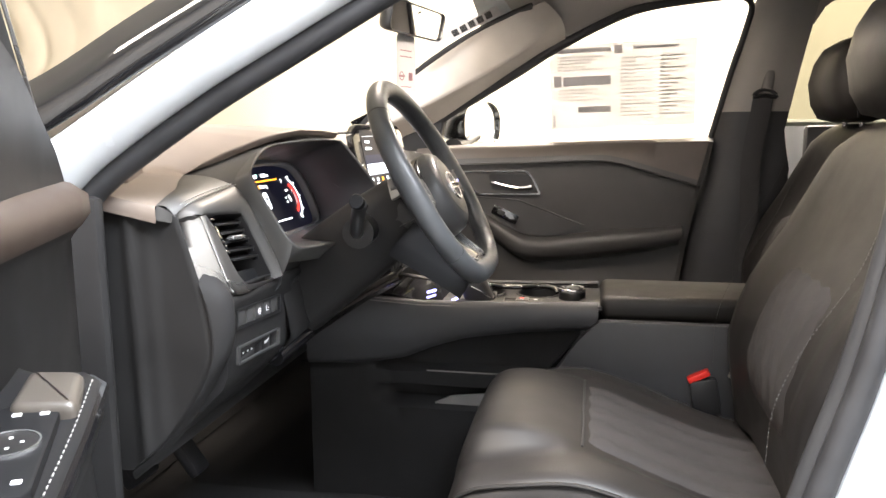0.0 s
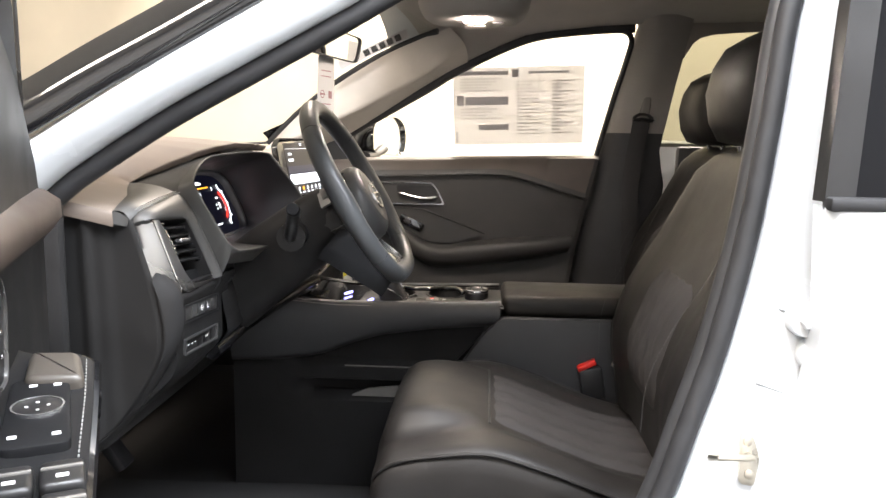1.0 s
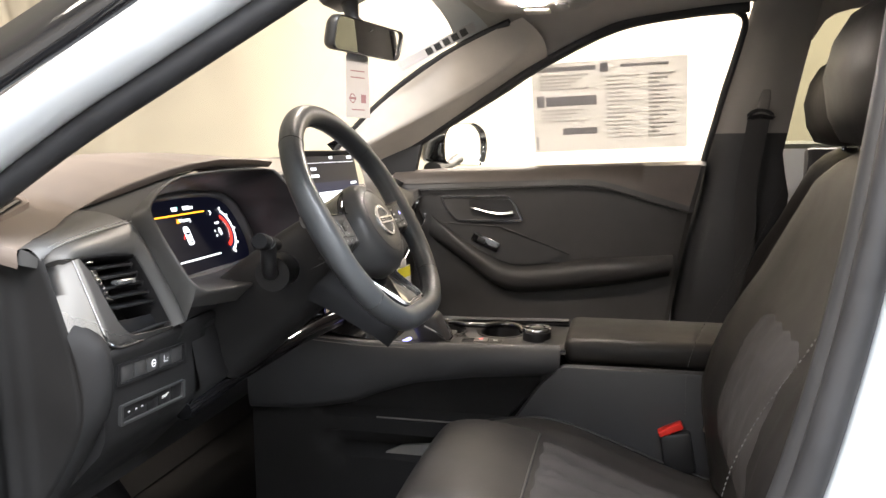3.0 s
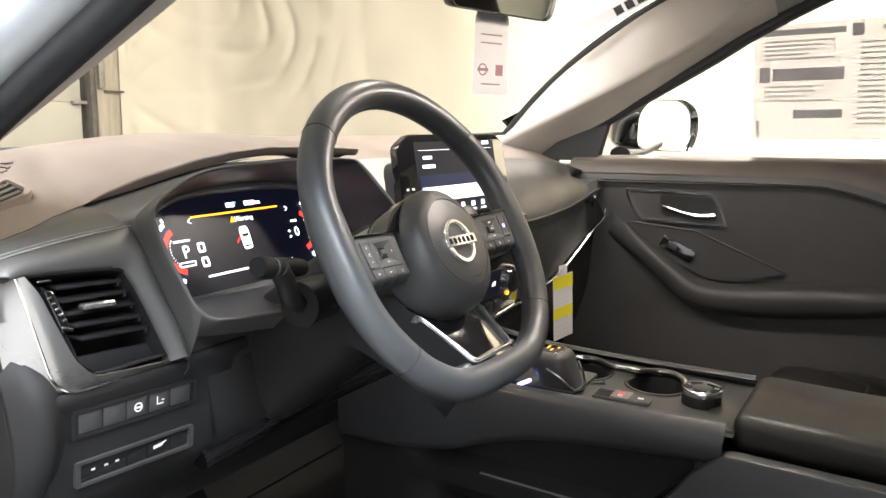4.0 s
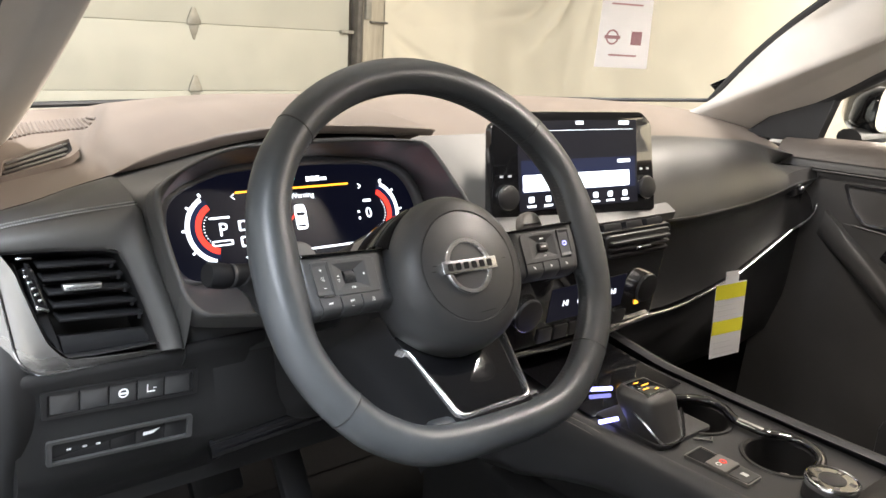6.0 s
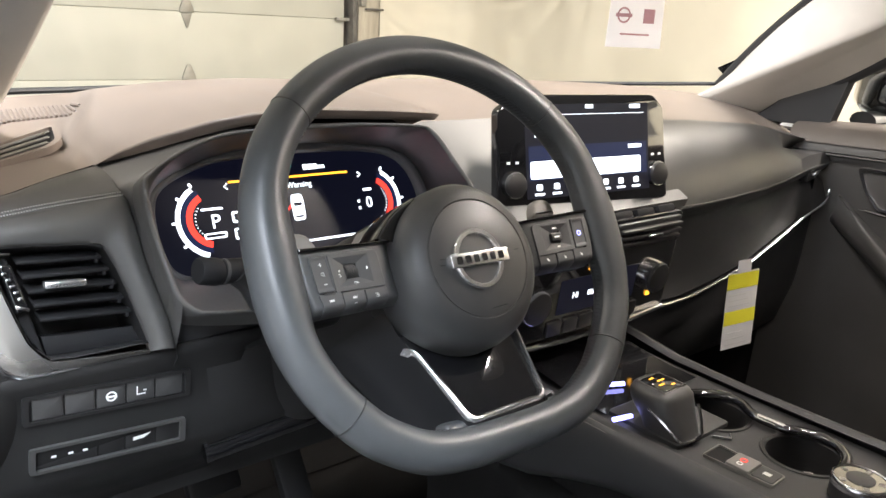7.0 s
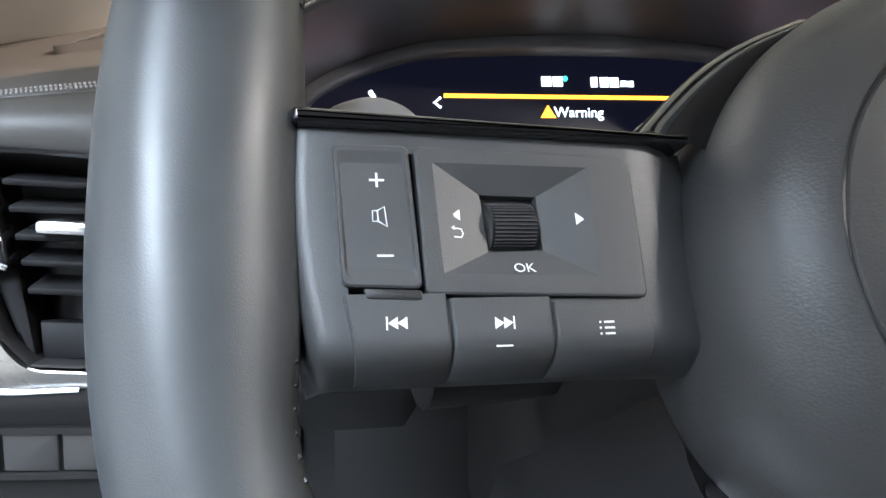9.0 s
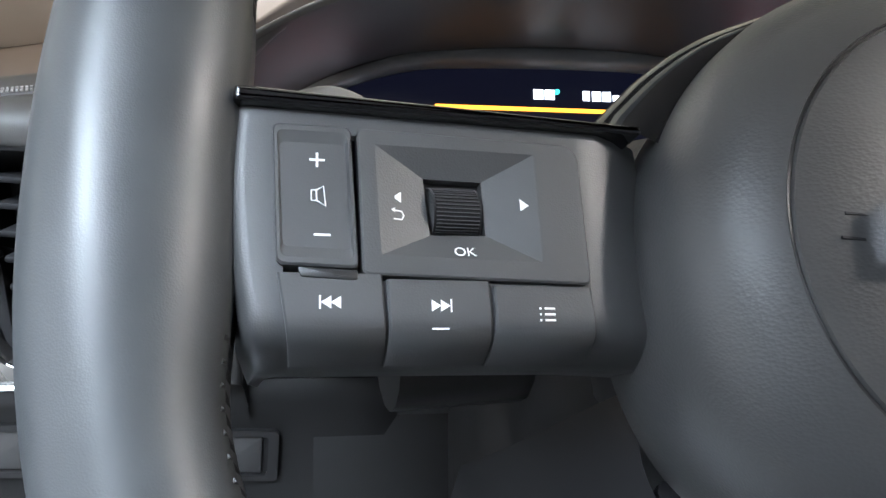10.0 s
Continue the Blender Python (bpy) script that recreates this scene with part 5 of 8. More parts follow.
for i, p in enumerate(path):
    a, b = path[i - 1], path[(i + 1) % NR]
    d = (b - a).normalized()
    out = Vector((d.y, -d.x, 0))
    if out.dot(p) < 0:
        out = -out
    ang = math.degrees(math.atan2(p.y, p.x))
    side = abs(abs(ang) - 90) / 90
    grip = math.exp(-((abs(p.x) - 0.165) / 0.03) ** 2) * math.exp(-((p.y + 0.004) / 0.040) ** 4)
    thumb = math.exp(-((abs(p.x) - 0.155) / 0.03) ** 2) * math.exp(-((p.y - 0.045) / 0.03) ** 2)
    ro, ri, rn = 0.0170 - 0.0015 * side, 0.0150 + 0.002 * side + 0.0055 * grip + 0.002 * thumb, 0.0160 + 0.001 * grip
    row = []
    for k in range(28):
        t = 2 * math.pi * k / 28
        c, s_ = math.cos(t), math.sin(t)
        pinch = 1.0 - 0.055 * math.exp(-((t - math.pi) / 0.16) ** 2)
        row.append(RIMF @ (p + out * ((ro if c > 0 else ri) * c * pinch) + Vector((0, 0, rn * s_))))
    rows.append(row)
rows.append(rows[0])
bm = grid(rows, True)
bmesh.ops.remove_doubles(bm, verts=bm.verts[:], dist=1e-6)
part("rim", bm, M_WHEEL, wheel, "charcoal grained leather rim", 180)
# leather joints across the rim
for px, py in ((-0.128, 0.115), (0.130, 0.115), (-0.135, -0.112), (0.136, -0.112)):
    best = min(range(NR), key=lambda i: (path[i].x - px) ** 2 + (path[i].y - py) ** 2)
    ringp = rows[best]
    cen = sum((Vector(v) for v in ringp), Vector()) / 28
    part("joint", tube([cen + (Vector(v) - cen) * 1.002 for v in ringp], 0.0006, 5, True), M_DEEP, wheel)
# stitches round the inside of the rim, each drawn tight over the seam
bm = bmesh.new()
for i in range(NR):
    r0, r1 = rows[i], rows[(i + 1) % NR]
    if abs(path[i].y + 0.002) > 0.034 and not (path[i].y < -0.13 and abs(path[i].x) < 0.06):
        tube([Vector(r0[13]).lerp(Vector(r0[12]), 0.5), Vector(r0[14]).lerp(Vector(r1[14]), 0.5), Vector(r1[15]).lerp(Vector(r1[16]), 0.5)], 0.00055, 4, bm=bm)
tagged(part("stitching", bm, M_DEEP, wheel, "dark thread on the inner rim"), kind="stuff")

# hub: a domed airbag cover with a round face
rows = []
for r, n in ((0.058, -0.055), (0.067, -0.046), (0.0700, -0.030), (0.0700, -0.016), (0.0680, -0.004), (0.0630, 0.004), (0.0565, 0.0088), (0.0495, 0.0112), (0.0488, 0.0100), (0.0480, 0.0114), (0.040, 0.0132), (0.025, 0.0144), (0.010, 0.0148), (0.0005, 0.0149)):
    f = min(1.0, max(0.0, (n + 0.03) / 0.04))
    cx, cy = 0.004 - 0.002 * f, -0.0210 + 0.0040 * f
    rows.append([SW @ Vector((cx + r * math.cos(2 * math.pi * k / 96), cy + r * 0.99 * math.sin(2 * math.pi * k / 96), n)) for k in range(96)])
hub = part("airbag_cover", grid(rows, True, False), M_HUB, wheel, "round grained airbag cover", 25)
HC = (0.002, -0.017)
part("face_groove", tube([SW @ Vector((HC[0] + 0.0489 * math.cos(2 * math.pi * k / 96), HC[1] + 0.0484 * math.sin(2 * math.pi * k / 96), 0.0104)) for k in range(96)], 0.0006, 5, True), M_DEEP, hub)
EM = SW @ Matrix.Translation((-0.0022, -0.0180, 0.0147)) @ pose(0, 0, 0, 0, 0, -1.5)


def emblem_ring(a0, a1):
    rows_ = []
    for k in range(49):
        a = radians(a0 + (a1 - a0) * k / 48)
        rows_.append([EM @ Vector((r * math.cos(a), r * math.sin(a), w)) for r, w in ((0.0246, -0.002), (0.0246, 0.0012), (0.0236, 0.0024), (0.0206, 0.0024), (0.0196, 0.0012), (0.0196, -0.002))])
    return grid(rows_, False)


eb = part("emblem_ring", emblem_ring(12, 168), M_EMBLEM, hub, "chrome ring emblem", 50)
part("emblem_ring", emblem_ring(192, 348), M_EMBLEM, hub, "chrome ring emblem", 50)
part("emblem_bar", prism(round_poly(rect(-0.0290, 0.0290, -0.0056, 0.0056), 0.0012), EM, -0.001, 0.0036, 0.0009, 3), M_EMBLEM, hub, "chrome bar across the emblem")
for k in range(6):
    part("emblem_mark", prism(round_poly(rect(-0.0240 + 0.0084 * k, -0.0186 + 0.0084 * k, -0.0030, 0.0030), 0.001), EM, 0.0036, 0.0038), M_STALK, eb)
for pts in (((0.002, -0.0515), (0.012, -0.0510)), ((-0.004, -0.0560), (0.014, -0.0555)), ((0.000, -0.0585), (0.016, -0.0580)), ((-0.0375, -0.0135), (-0.0315, -0.0140)), ((-0.0390, -0.0180), (-0.0345, -0.0185)), ((0.036, -0.0165), (0.042, -0.0160))):
    part("moulded_mark", tube([SW @ Vector((*p, 0.0127 if abs(p[1]) > 0.04 else 0.0133)) for p in pts], 0.00035, 4), M_STALK, hub)
part("crown_mark", tube([SW @ Vector((0.0125 + 0.0045 * math.cos(a), -0.047 + 0.003 * math.sin(a), 0.0131)) for a in [math.pi * k / 6 for k in range(7)]], 0.00035, 4), M_STALK, hub)

# side spokes with switch pads, each in the plane of its keys
PAD_L = SW @ Matrix.Translation((-0.107, -0.0098, -0.0042)) @ pose(0, 0, 0, 0, 5, 0)
PAD_R = SW @ Matrix.Translation((0.110, -0.0125, -0.0042)) @ pose(0, 0, 0, 0, -5, -1.5)
PANEL = [(-0.0388, 0.0212), (-0.0394, 0.0078), (-0.0382, -0.0078), (-0.0352, -0.0226)]


def wrap(v):
    """How far the face of the spoke falls back towards its lower edge."""
    return -0.0115 * max(0.0, (-0.0180 - v) / 0.0088) ** 2.6


def spoke(s, M):
    sx = lambda pts: [(s * x, y) for x, y in pts]
    left = smooth_line([(x, y, 0) for x, y in PANEL], 26)
    vs_ = [0.0212 - 0.0438 * k / 25 for k in range(26)] + [-0.0240, -0.0252, -0.0262, -0.0268]
    rows_ = []
    for v in vs_:
        uL = interp(-v, [(-p.y, p.x) for p in left]) if v > -0.0226 else -0.0352 + (-0.0226 - v) * 0.5
        uR = interp(-v, [(-0.0212, 0.0460), (0.0, 0.0480), (0.0300, 0.0560)])
        rows_.append([M @ Vector((s * u, v, w + wrap(v))) for u, w in ((uL - 0.002, -0.020), (uL - 0.0008, -0.0042), (uL, -0.0022), (uL + 0.0012, -0.0008), (uL + 0.0030, -0.0004), (-0.0296, -0.0004), (0.0268, -0.0004), (0.0330, -0.0006), (0.0375, -0.0030), (uR, -0.0100), (uR, -0.030))])
    rows_.append([Vector(p) + (SW.to_3x3() @ Vector((0, 0.002, -0.025))) for p in rows_[-1]])
    bm_ = grid(rows_)
    bm_.faces.ensure_lookup_table()
    cols = len(rows_[0]) - 1
    gone = [bm_.faces[i * cols + 5] for i, v in enumerate(vs_[:-1]) if -0.0110 < v < 0.0160]
    bmesh.ops.delete(bm_, geom=gone, context="FACES")
    sp = part("side_spoke", bm_, M_KEY, wheel, "dark switch spoke", 50)
    part("gloss_lip", prism(round_poly(sx([(-0.0390, 0.0238), (0.0420, 0.0212), (0.0420, 0.0194), (0.0, 0.0200), (-0.0392, 0.0206)]), 0.0009), M, -0.026, 0.0024, 0.0012, 3), M_GLOSS, wheel, "piano black lip above the switches")
    return sp


def band(s):
    """The gloss strip that rises from the lip round the hub's flank."""
    o_ = smooth_line([(-0.0720, 0.0160, 0), (-0.0590, 0.0285, 0), (-0.0465, 0.0370, 0), (-0.0300, 0.0435, 0)], 20)
    i_ = smooth_line([(-0.058, 0.0090, 0), (-0.0500, 0.0230, 0), (-0.0390, 0.0330, 0), (-0.0270, 0.0405, 0)], 20)
    rows_ = []
    for p, q in zip(o_, i_):
        rows_.append([SW @ Vector((s * v.x, v.y, w)) for v, w in ((p, -0.045), (p, -0.016), (p.lerp(q, 0.12), -0.0125), (p.lerp(q, 0.5), -0.0105), (p.lerp(q, 0.9), -0.0105), (q, -0.020))])
    return part("gloss_strip", grid(rows_), M_GLOSS, wheel, "piano black strip beside the hub", 50)


PADL, PADR = spoke(1, PAD_L), spoke(-1, PAD_R)
band(1)
band(-1)
H = 0.0010
NAV = [(-0.0166, 0.0171), (0.0256, 0.0163), (0.0276, 0.0140), (0.0281, -0.0122), (-0.0157, -0.0111)]
FACET = [(-0.0150, 0.0152), (0.0200, 0.0150), (0.0204, -0.0094), (-0.0139, -0.0086)]
WELL = [(-0.0037, 0.0085), (0.0078, 0.0083), (0.0083, -0.0025), (-0.0027, -0.0028)]


def four_way(s, M, pad):
    """A pad whose faces slope down to a square well."""
    lift = lambda pts, h: [M @ Vector((s * x, y, h)) for x, y in pts]
    outer = round_poly(NAV, 0.0012, 3)
    rows_ = [lift(outer, -0.006), lift(outer, H - 0.0003), lift([(p.x * 0.985 + 0.0001, p.y * 0.975 + 0.0001) for p in outer], H)]
    bm_ = grid(rows_, True, False)
    bm_.verts.ensure_lookup_table()
    edge_v = bm_.verts[-len(outer):]
    inner_v = [bm_.verts.new(q) for q in lift(FACET, H)]
    # flat border between the outer edge and the sloping faces
    near = [min(range(4), key=lambda j: (Vector(FACET[j]) - Vector(p)).length) for p in outer]
    m_ = len(outer)
    for k in range(m_):
        a_, b_ = near[k], near[(k + 1) % m_]
        if a_ == b_:
            bm_.faces.new((edge_v[k], edge_v[(k + 1) % m_], inner_v[a_]))
        else:
            bm_.faces.new((edge_v[k], edge_v[(k + 1) % m_], inner_v[b_], inner_v[a_]))
    ridge = [bm_.verts.new(q) for q in lift([(x + (0.0022 - x) * 0.10, y + (0.003 - y) * 0.10) for x, y in FACET], H - 0.0001)]
    well = [bm_.verts.new(q) for q in lift(WELL, H - 0.0026)]
    deep = [bm_.verts.new(q) for q in lift(WELL, H - 0.005)]
    for u_, v_ in ((inner_v, ridge), (ridge, well), (well, deep)):
        for k in range(4):
            bm_.faces.new((u_[k], u_[(k + 1) % 4], v_[(k + 1) % 4], v_[k]))
    bm_.faces.new(deep)
    return part("four_way_pad", bm_, M_KEY, pad, "four-way switch pad with sloping faces", 6)


def lower_keys(s, M, pad):
    made = []
    for (a0, a1), (b0, b1) in (((-0.0306, -0.0122), (-0.0280, -0.0112)), ((-0.0114, 0.0078), (-0.0106, 0.0083)), ((0.0086, 0.0280), (0.0090, 0.0290))):
        rows_ = []
        for k in range(13):
            t = k / 12
            u0, u1 = a0 + (b0 - a0) * t, a1 + (b1 - a1) * t
            vt = interp((u0 + u1) / 2, [(-0.03, -0.0107), (0.028, -0.0133)])
            v = vt + (-0.0262 - vt) * t
            z = H + wrap(v)
            rows_.append([M @ Vector((s * u, v, z + w)) for u, w in ((u0, -0.0050), (u0, -0.0004), (u0 + 0.0004, 0.0), (u1 - 0.0004, 0.0), (u1, -0.0004), (u1, -0.0050))])
        rows_.insert(0, [Vector(p) + (M.to_3x3() @ Vector((0, 0.0002, -0.0028))) for p in rows_[0]])
        made.append(part("switch_key", grid(rows_), M_KEY, pad, "lower switch key", 40))
    return made


def rocker(s, M, pad, label):
    pts = round_poly([(-0.0320, 0.0171), (-0.0178, 0.0171), (-0.0164, -0.0101), (-0.0308, -0.0096)], 0.0014)
    lift = lambda q, h: [M @ Vector((s * p.x, p.y, h)) for p in q]
    squeeze = lambda f: [Vector((-0.0242 + (p.x + 0.0242) * f, 0.0036 + (p.y - 0.0036) * f)) for p in pts]
    rows_ = [lift(pts, -0.006), lift(pts, H - 0.0002), lift(squeeze(0.97), H + 0.0002), lift(squeeze(0.90), H + 0.0002)]
    dip = [Vector((-0.0242 + (p.x + 0.0242) * 0.84, 0.0036 + (p.y - 0.0036) * 0.74)) for p in pts]
    return part("switch_key", grid(rows_ + [lift(dip, H - 0.0005)], True, True), M_KEY, pad, label, 8)


def recess(s, M, pad):
    part("pad_recess", prism(round_poly([(s * x, y) for x, y in [(-0.0327, 0.0178), (0.0272, 0.0170), (0.0288, 0.0145), (0.0292, -0.0170), (-0.0300, -0.0160), (-0.0317, -0.0095)]], 0.0012), M, -0.0075, -0.0062), M_DEEP, pad)


def mark(M, parent, pts, h, material=M_ICON, s=1):
    bm_ = bmesh.new()
    bm_.faces.new([bm_.verts.new(M @ Vector((s * x, y, h))) for x, y in pts])
    return part("printed_mark", bm_, material, parent)


def dash_mark(M, parent, x0, x1, y0, y1, h):
    return mark(M, parent, [(x0, y0), (x1, y0), (x1, y1), (x0, y1)], h)


# left pad
recess(1, PAD_L, PADL)
vol = rocker(1, PAD_L, PADL, "volume rocker switch")
nav = four_way(1, PAD_L, PADL)
lows = lower_keys(1, PAD_L, PADL)
hv = H - 0.0003
dash_mark(PAD_L, vol, -0.0253, -0.0225, 0.01005, 0.01050, hv)
dash_mark(PAD_L, vol, -0.02413, -0.02368, 0.0089, 0.0117, hv)
dash_mark(PAD_L, vol, -0.0244, -0.0214, -0.0042, -0.0038, hv)
part("printed_mark", tube([PAD_L @ Vector((x, y, hv)) for x, y in ((-0.0249, 0.0024), (-0.0249, 0.0044), (-0.0240, 0.0044), (-0.0227, 0.0052), (-0.0223, 0.0014), (-0.0239, 0.0024))], 0.00014, 4, True), M_ICON, vol)
part("printed_mark", tube([PAD_L @ Vector((x, y, hv)) for x, y in ((-0.0240, 0.0044), (-0.0239, 0.0024))], 0.00014, 4), M_ICON, vol)
well_m = PAD_L @ Matrix.Translation((0.0025, 0.0028, 0))
rows = []
for k in range(15):
    a = math.pi * k / 14
    rows.append([well_m @ Vector((x - 0.0004 * math.cos(a), 0.0047 * math.cos(a), H - 0.0058 + 0.0052 * math.sin(a))) for x in (-0.0047, -0.0042, 0.0042, 0.0047)])
roll = part("scroll_roller", grid(rows), M_DEEP, PADL, "black ribbed scroll roller", 30)
for k in range(1, 20):
    a = math.pi * k / 20
    part("rib", tube([well_m @ Vector((x - 0.0004 * math.cos(a), 0.0047 * math.cos(a), H - 0.0058 + 0.0053 * math.sin(a))) for x in (-0.0042, 0.0042)], 0.00020, 4), M_PLASTIC, roll)


def slope_height(x, y):
    """The height of the four-way pad's sloping faces at (x, y)."""
    fx = max((-0.0032 - x) / 0.0112 if x < 0.0025 else (x - 0.0080) / 0.0123, (y - 0.0084) / 0.0067, (-0.0026 - y) / 0.0064)
    return H - 0.0026 * (1 - min(1.0, max(0.0, fx))) + 0.00025


hl = slope_height(-0.0090, 0.0041)
mark(PAD_L, nav, [(-0.0099, 0.0040), (-0.0083, 0.0051), (-0.0083, 0.0029)], slope_height(-0.0091, 0.004))
mark(PAD_L, nav, [(0.0167, 0.0033), (0.0148, 0.0046), (0.0149, 0.0021)], slope_height(0.0158, 0.0033) + 0.0002)
part("printed_mark", tube([PAD_L @ Vector((x, y, slope_height(x, y) - 0.0001)) for x, y in ((-0.0098, 0.0014), (-0.0082, 0.0013), (-0.0078, 0.0005), (-0.0082, -0.0003), (-0.0098, -0.0003))], 0.00017, 4), M_ICON, nav)
mark(PAD_L, nav, [(-0.0103, 0.0014), (-0.0096, 0.0019), (-0.0096, 0.0009)], slope_height(-0.0099, 0.0014) + 0.0002)
letters("printed_letters", "OK", 0.0029, PAD_L @ Matrix.Translation((0.0035, -0.0064, H - 0.00055)) @ pose(0, 0, 0, -26, 0, 0), M_ICON, nav, 0.00005)
hk = H + 0.0001
for sgn, cx, b, cy in ((-1, -0.0213, lows[0], -0.0163), (1, -0.0017, lows[1], -0.0167)):
    for dx in (0.0, 0.0017):
        q = cx + sgn * (dx - 0.0008)
        mark(PAD_L, b, [(q - sgn * 0.0009, cy + 0.0011), (q + sgn * 0.0009, cy), (q - sgn * 0.0009, cy - 0.0011)], hk)
    q = cx + sgn * 0.00195
    dash_mark(PAD_L, b, q - 0.00016, q + 0.00016, cy - 0.0012, cy + 0.0012, hk)
dash_mark(PAD_L, lows[1], -0.0033, -0.0001, -0.02095, -0.02065, hk + wrap(-0.0208))
for k in range(3):
    y = -0.0170 - 0.0011 * k
    dash_mark(PAD_L, lows[2], 0.0181, 0.0202, y - 0.0002, y + 0.0002, hk)
    dash_mark(PAD_L, lows[2], 0.0171, 0.0175, y - 0.0002, y + 0.0002, hk)
part("key_lip", prism(round_poly([(-0.0272, -0.0100), (-0.0166, -0.0105), (-0.0166, -0.0121), (-0.0172, -0.0123), (-0.0266, -0.0119)], 0.0005), PAD_L, 0.0, H + 0.0003, 0.0003), M_DEEP, PADL)
# right pad, mirrored
recess(-1, PAD_R, PADR)
aid = rocker(-1, PAD_R, PADR, "driver aid switch")
nav = four_way(-1, PAD_R, PADR)
keys_r = lower_keys(-1, PAD_R, PADR)
part("switch_key", prism(round_poly(rect(-0.0085, 0.0030, -0.0012, 0.0062), 0.001), PAD_R, H - 0.004, H + 0.0008, 0.0008), M_DEEP, PADR, "black rocker switch")
for x0, x1, y0, y1, h in ((-0.0055, -0.0005, 0.0098, 0.0112, hl + 0.0014), (-0.0060, 0.0002, 0.0018, 0.0032, H + 0.0010), (-0.0045, -0.0013, -0.0068, -0.0056, hl + 0.0012)):
    dash_mark(PAD_R, nav, x0, x1, y0, y1, h)
part("printed_mark", tube([PAD_R @ Vector((0.0242 + 0.0020 * math.cos(a), 0.003 + 0.0020 * math.sin(a), hv)) for a in [2 * math.pi * k / 12 for k in range(12)]], 0.0004, 4, True), M_LITB, aid)
for b, c in zip(keys_r, (0.0205, 0.0012, -0.0188)):
    mark(PAD_R, b, [(c - 0.0014, -0.0150), (c + 0.0010, -0.0158), (c + 0.0013, -0.0182), (c - 0.0006, -0.0174)], hk)
# shift paddles that peep over the spokes
for s in (1, -1):
    part("shift_paddle", prism(round_poly([(-s * 0.1440, 0.0150), (-s * 0.1120, 0.0150), (-s * 0.1180, 0.0290), (-s * 0.1280, 0.0330), (-s * 0.1400, 0.0290)], 0.005, 5), SW, -0.040, -0.030, 0.004, 3), M_COVER, wheel, "grey shift paddle")

# lower spoke, sloping back from the rim to under the hub: dark wings, gloss centre, silver V
LS = SW @ Matrix.Translation((0.0012, -0.1375, -0.0060)) @ pose(0, 0, 0, -26, 0, 0)
VO = [(-0.0600, 0.0730), (-0.0560, 0.0705), (-0.0515, 0.0645), (-0.0455, 0.0340), (-0.0405, 0.0085), (-0.0370, 0.0005), (-0.0310, -0.0018), (-0.012, -0.0018), (0.015, -0.0018), (0.036, -0.0018), (0.0425, 0.0008), (0.0460, 0.0085), (0.0512, 0.0340), (0.0575, 0.0640), (0.0610, 0.080)]
VI = [(-0.0598, 0.0733), (-0.0545, 0.0714), (-0.0485, 0.0640), (-0.0412, 0.0340), (-0.0364, 0.0100), (-0.0338, 0.0040), (-0.0290, 0.0014), (-0.012, 0.0010), (0.015, 0.0010), (0.034, 0.0010), (0.0398, 0.0034), (0.0432, 0.0092), (0.0485, 0.0340), (0.0550, 0.0640), (0.0585, 0.080)]
vo, vi = smooth_line([(*p, 0) for p in VO], 120), smooth_line([(*p, 0) for p in VI], 120)
part("silver_trim", grid([[LS @ Vector((p.x * 1.015, p.y - 0.001, -0.005)), LS @ Vector((p.x, p.y, 0.0012)), LS @ Vector((p.x * 0.75 + q.x * 0.25, p.y * 0.75 + q.y * 0.25, 0.0026)), LS @ Vector((p.x * 0.25 + q.x * 0.75, p.y * 0.25 + q.y * 0.75, 0.0030)), LS @ Vector((q.x, q.y, 0.0022)), LS @ Vector((q.x, q.y, -0.006))] for p, q in zip(vo, vi)]), M_EMBLEM, wheel, "bright satin silver V trim", 60)
part("spoke_centre", prism(round_poly([(-0.056, 0.088), (-0.0345, 0.003), (0.0410, 0.003), (0.060, 0.088)], 0.006), LS, -0.030, -0.0010, 0.001), M_GLOSS, wheel, "gloss dark blue-black lower spoke")
part("spoke_foot", prism(round_poly([(-0.0400, 0.004), (0.0462, 0.004), (0.0450, -0.0085), (-0.0330, -0.0085)], 0.003), LS, -0.022, -0.0006, 0.002), M_GLOSS, wheel, "gloss dark foot of the lower spoke")
for s in (1, -1):
    rows = []
    for o, i in zip(smooth_line([(0.092, 0.112, 0), (0.0800, 0.092, 0), (0.0700, 0.066, 0), (0.0620, 0.034, 0), (0.0560, 0.006, 0), (0.0560, -0.014, 0)], 24), smooth_line([(0.052, 0.112, 0), (0.0570, 0.090, 0), (0.0510, 0.064, 0), (0.0450, 0.034, 0), (0.0396, 0.0080, 0), (0.034, -0.006, 0)], 24)):
        rows.append([LS @ Vector((s * q.x + (0.006 if s > 0 else 0.0), q.y, n)) for q, n in ((o, -0.060), (o, -0.040), (o.lerp(i, 0.20), -0.0330), (o.lerp(i, 0.45), -0.0230), (o.lerp(i, 0.75), -0.0090), (o.lerp(i, 0.93), -0.0016), (i, 0.0002), (i, -0.012))])
    part("spoke_wing", grid(rows), M_STALK, wheel, "dark lower spoke wing", 50)
part("rim_bridge", prism(round_poly([(-0.058, -0.134), (0.062, -0.134), (0.056, -0.156), (-0.056, -0.156)], 0.006), SW, -0.024, -0.009, 0.006), M_WHEEL, wheel, "leather bridge to the rim", 60)
part("hub_back", prism(arc2(0, -0.022, 0.058, 0, 345, 24), SW, -0.09, -0.05), M_DEEP, wheel)

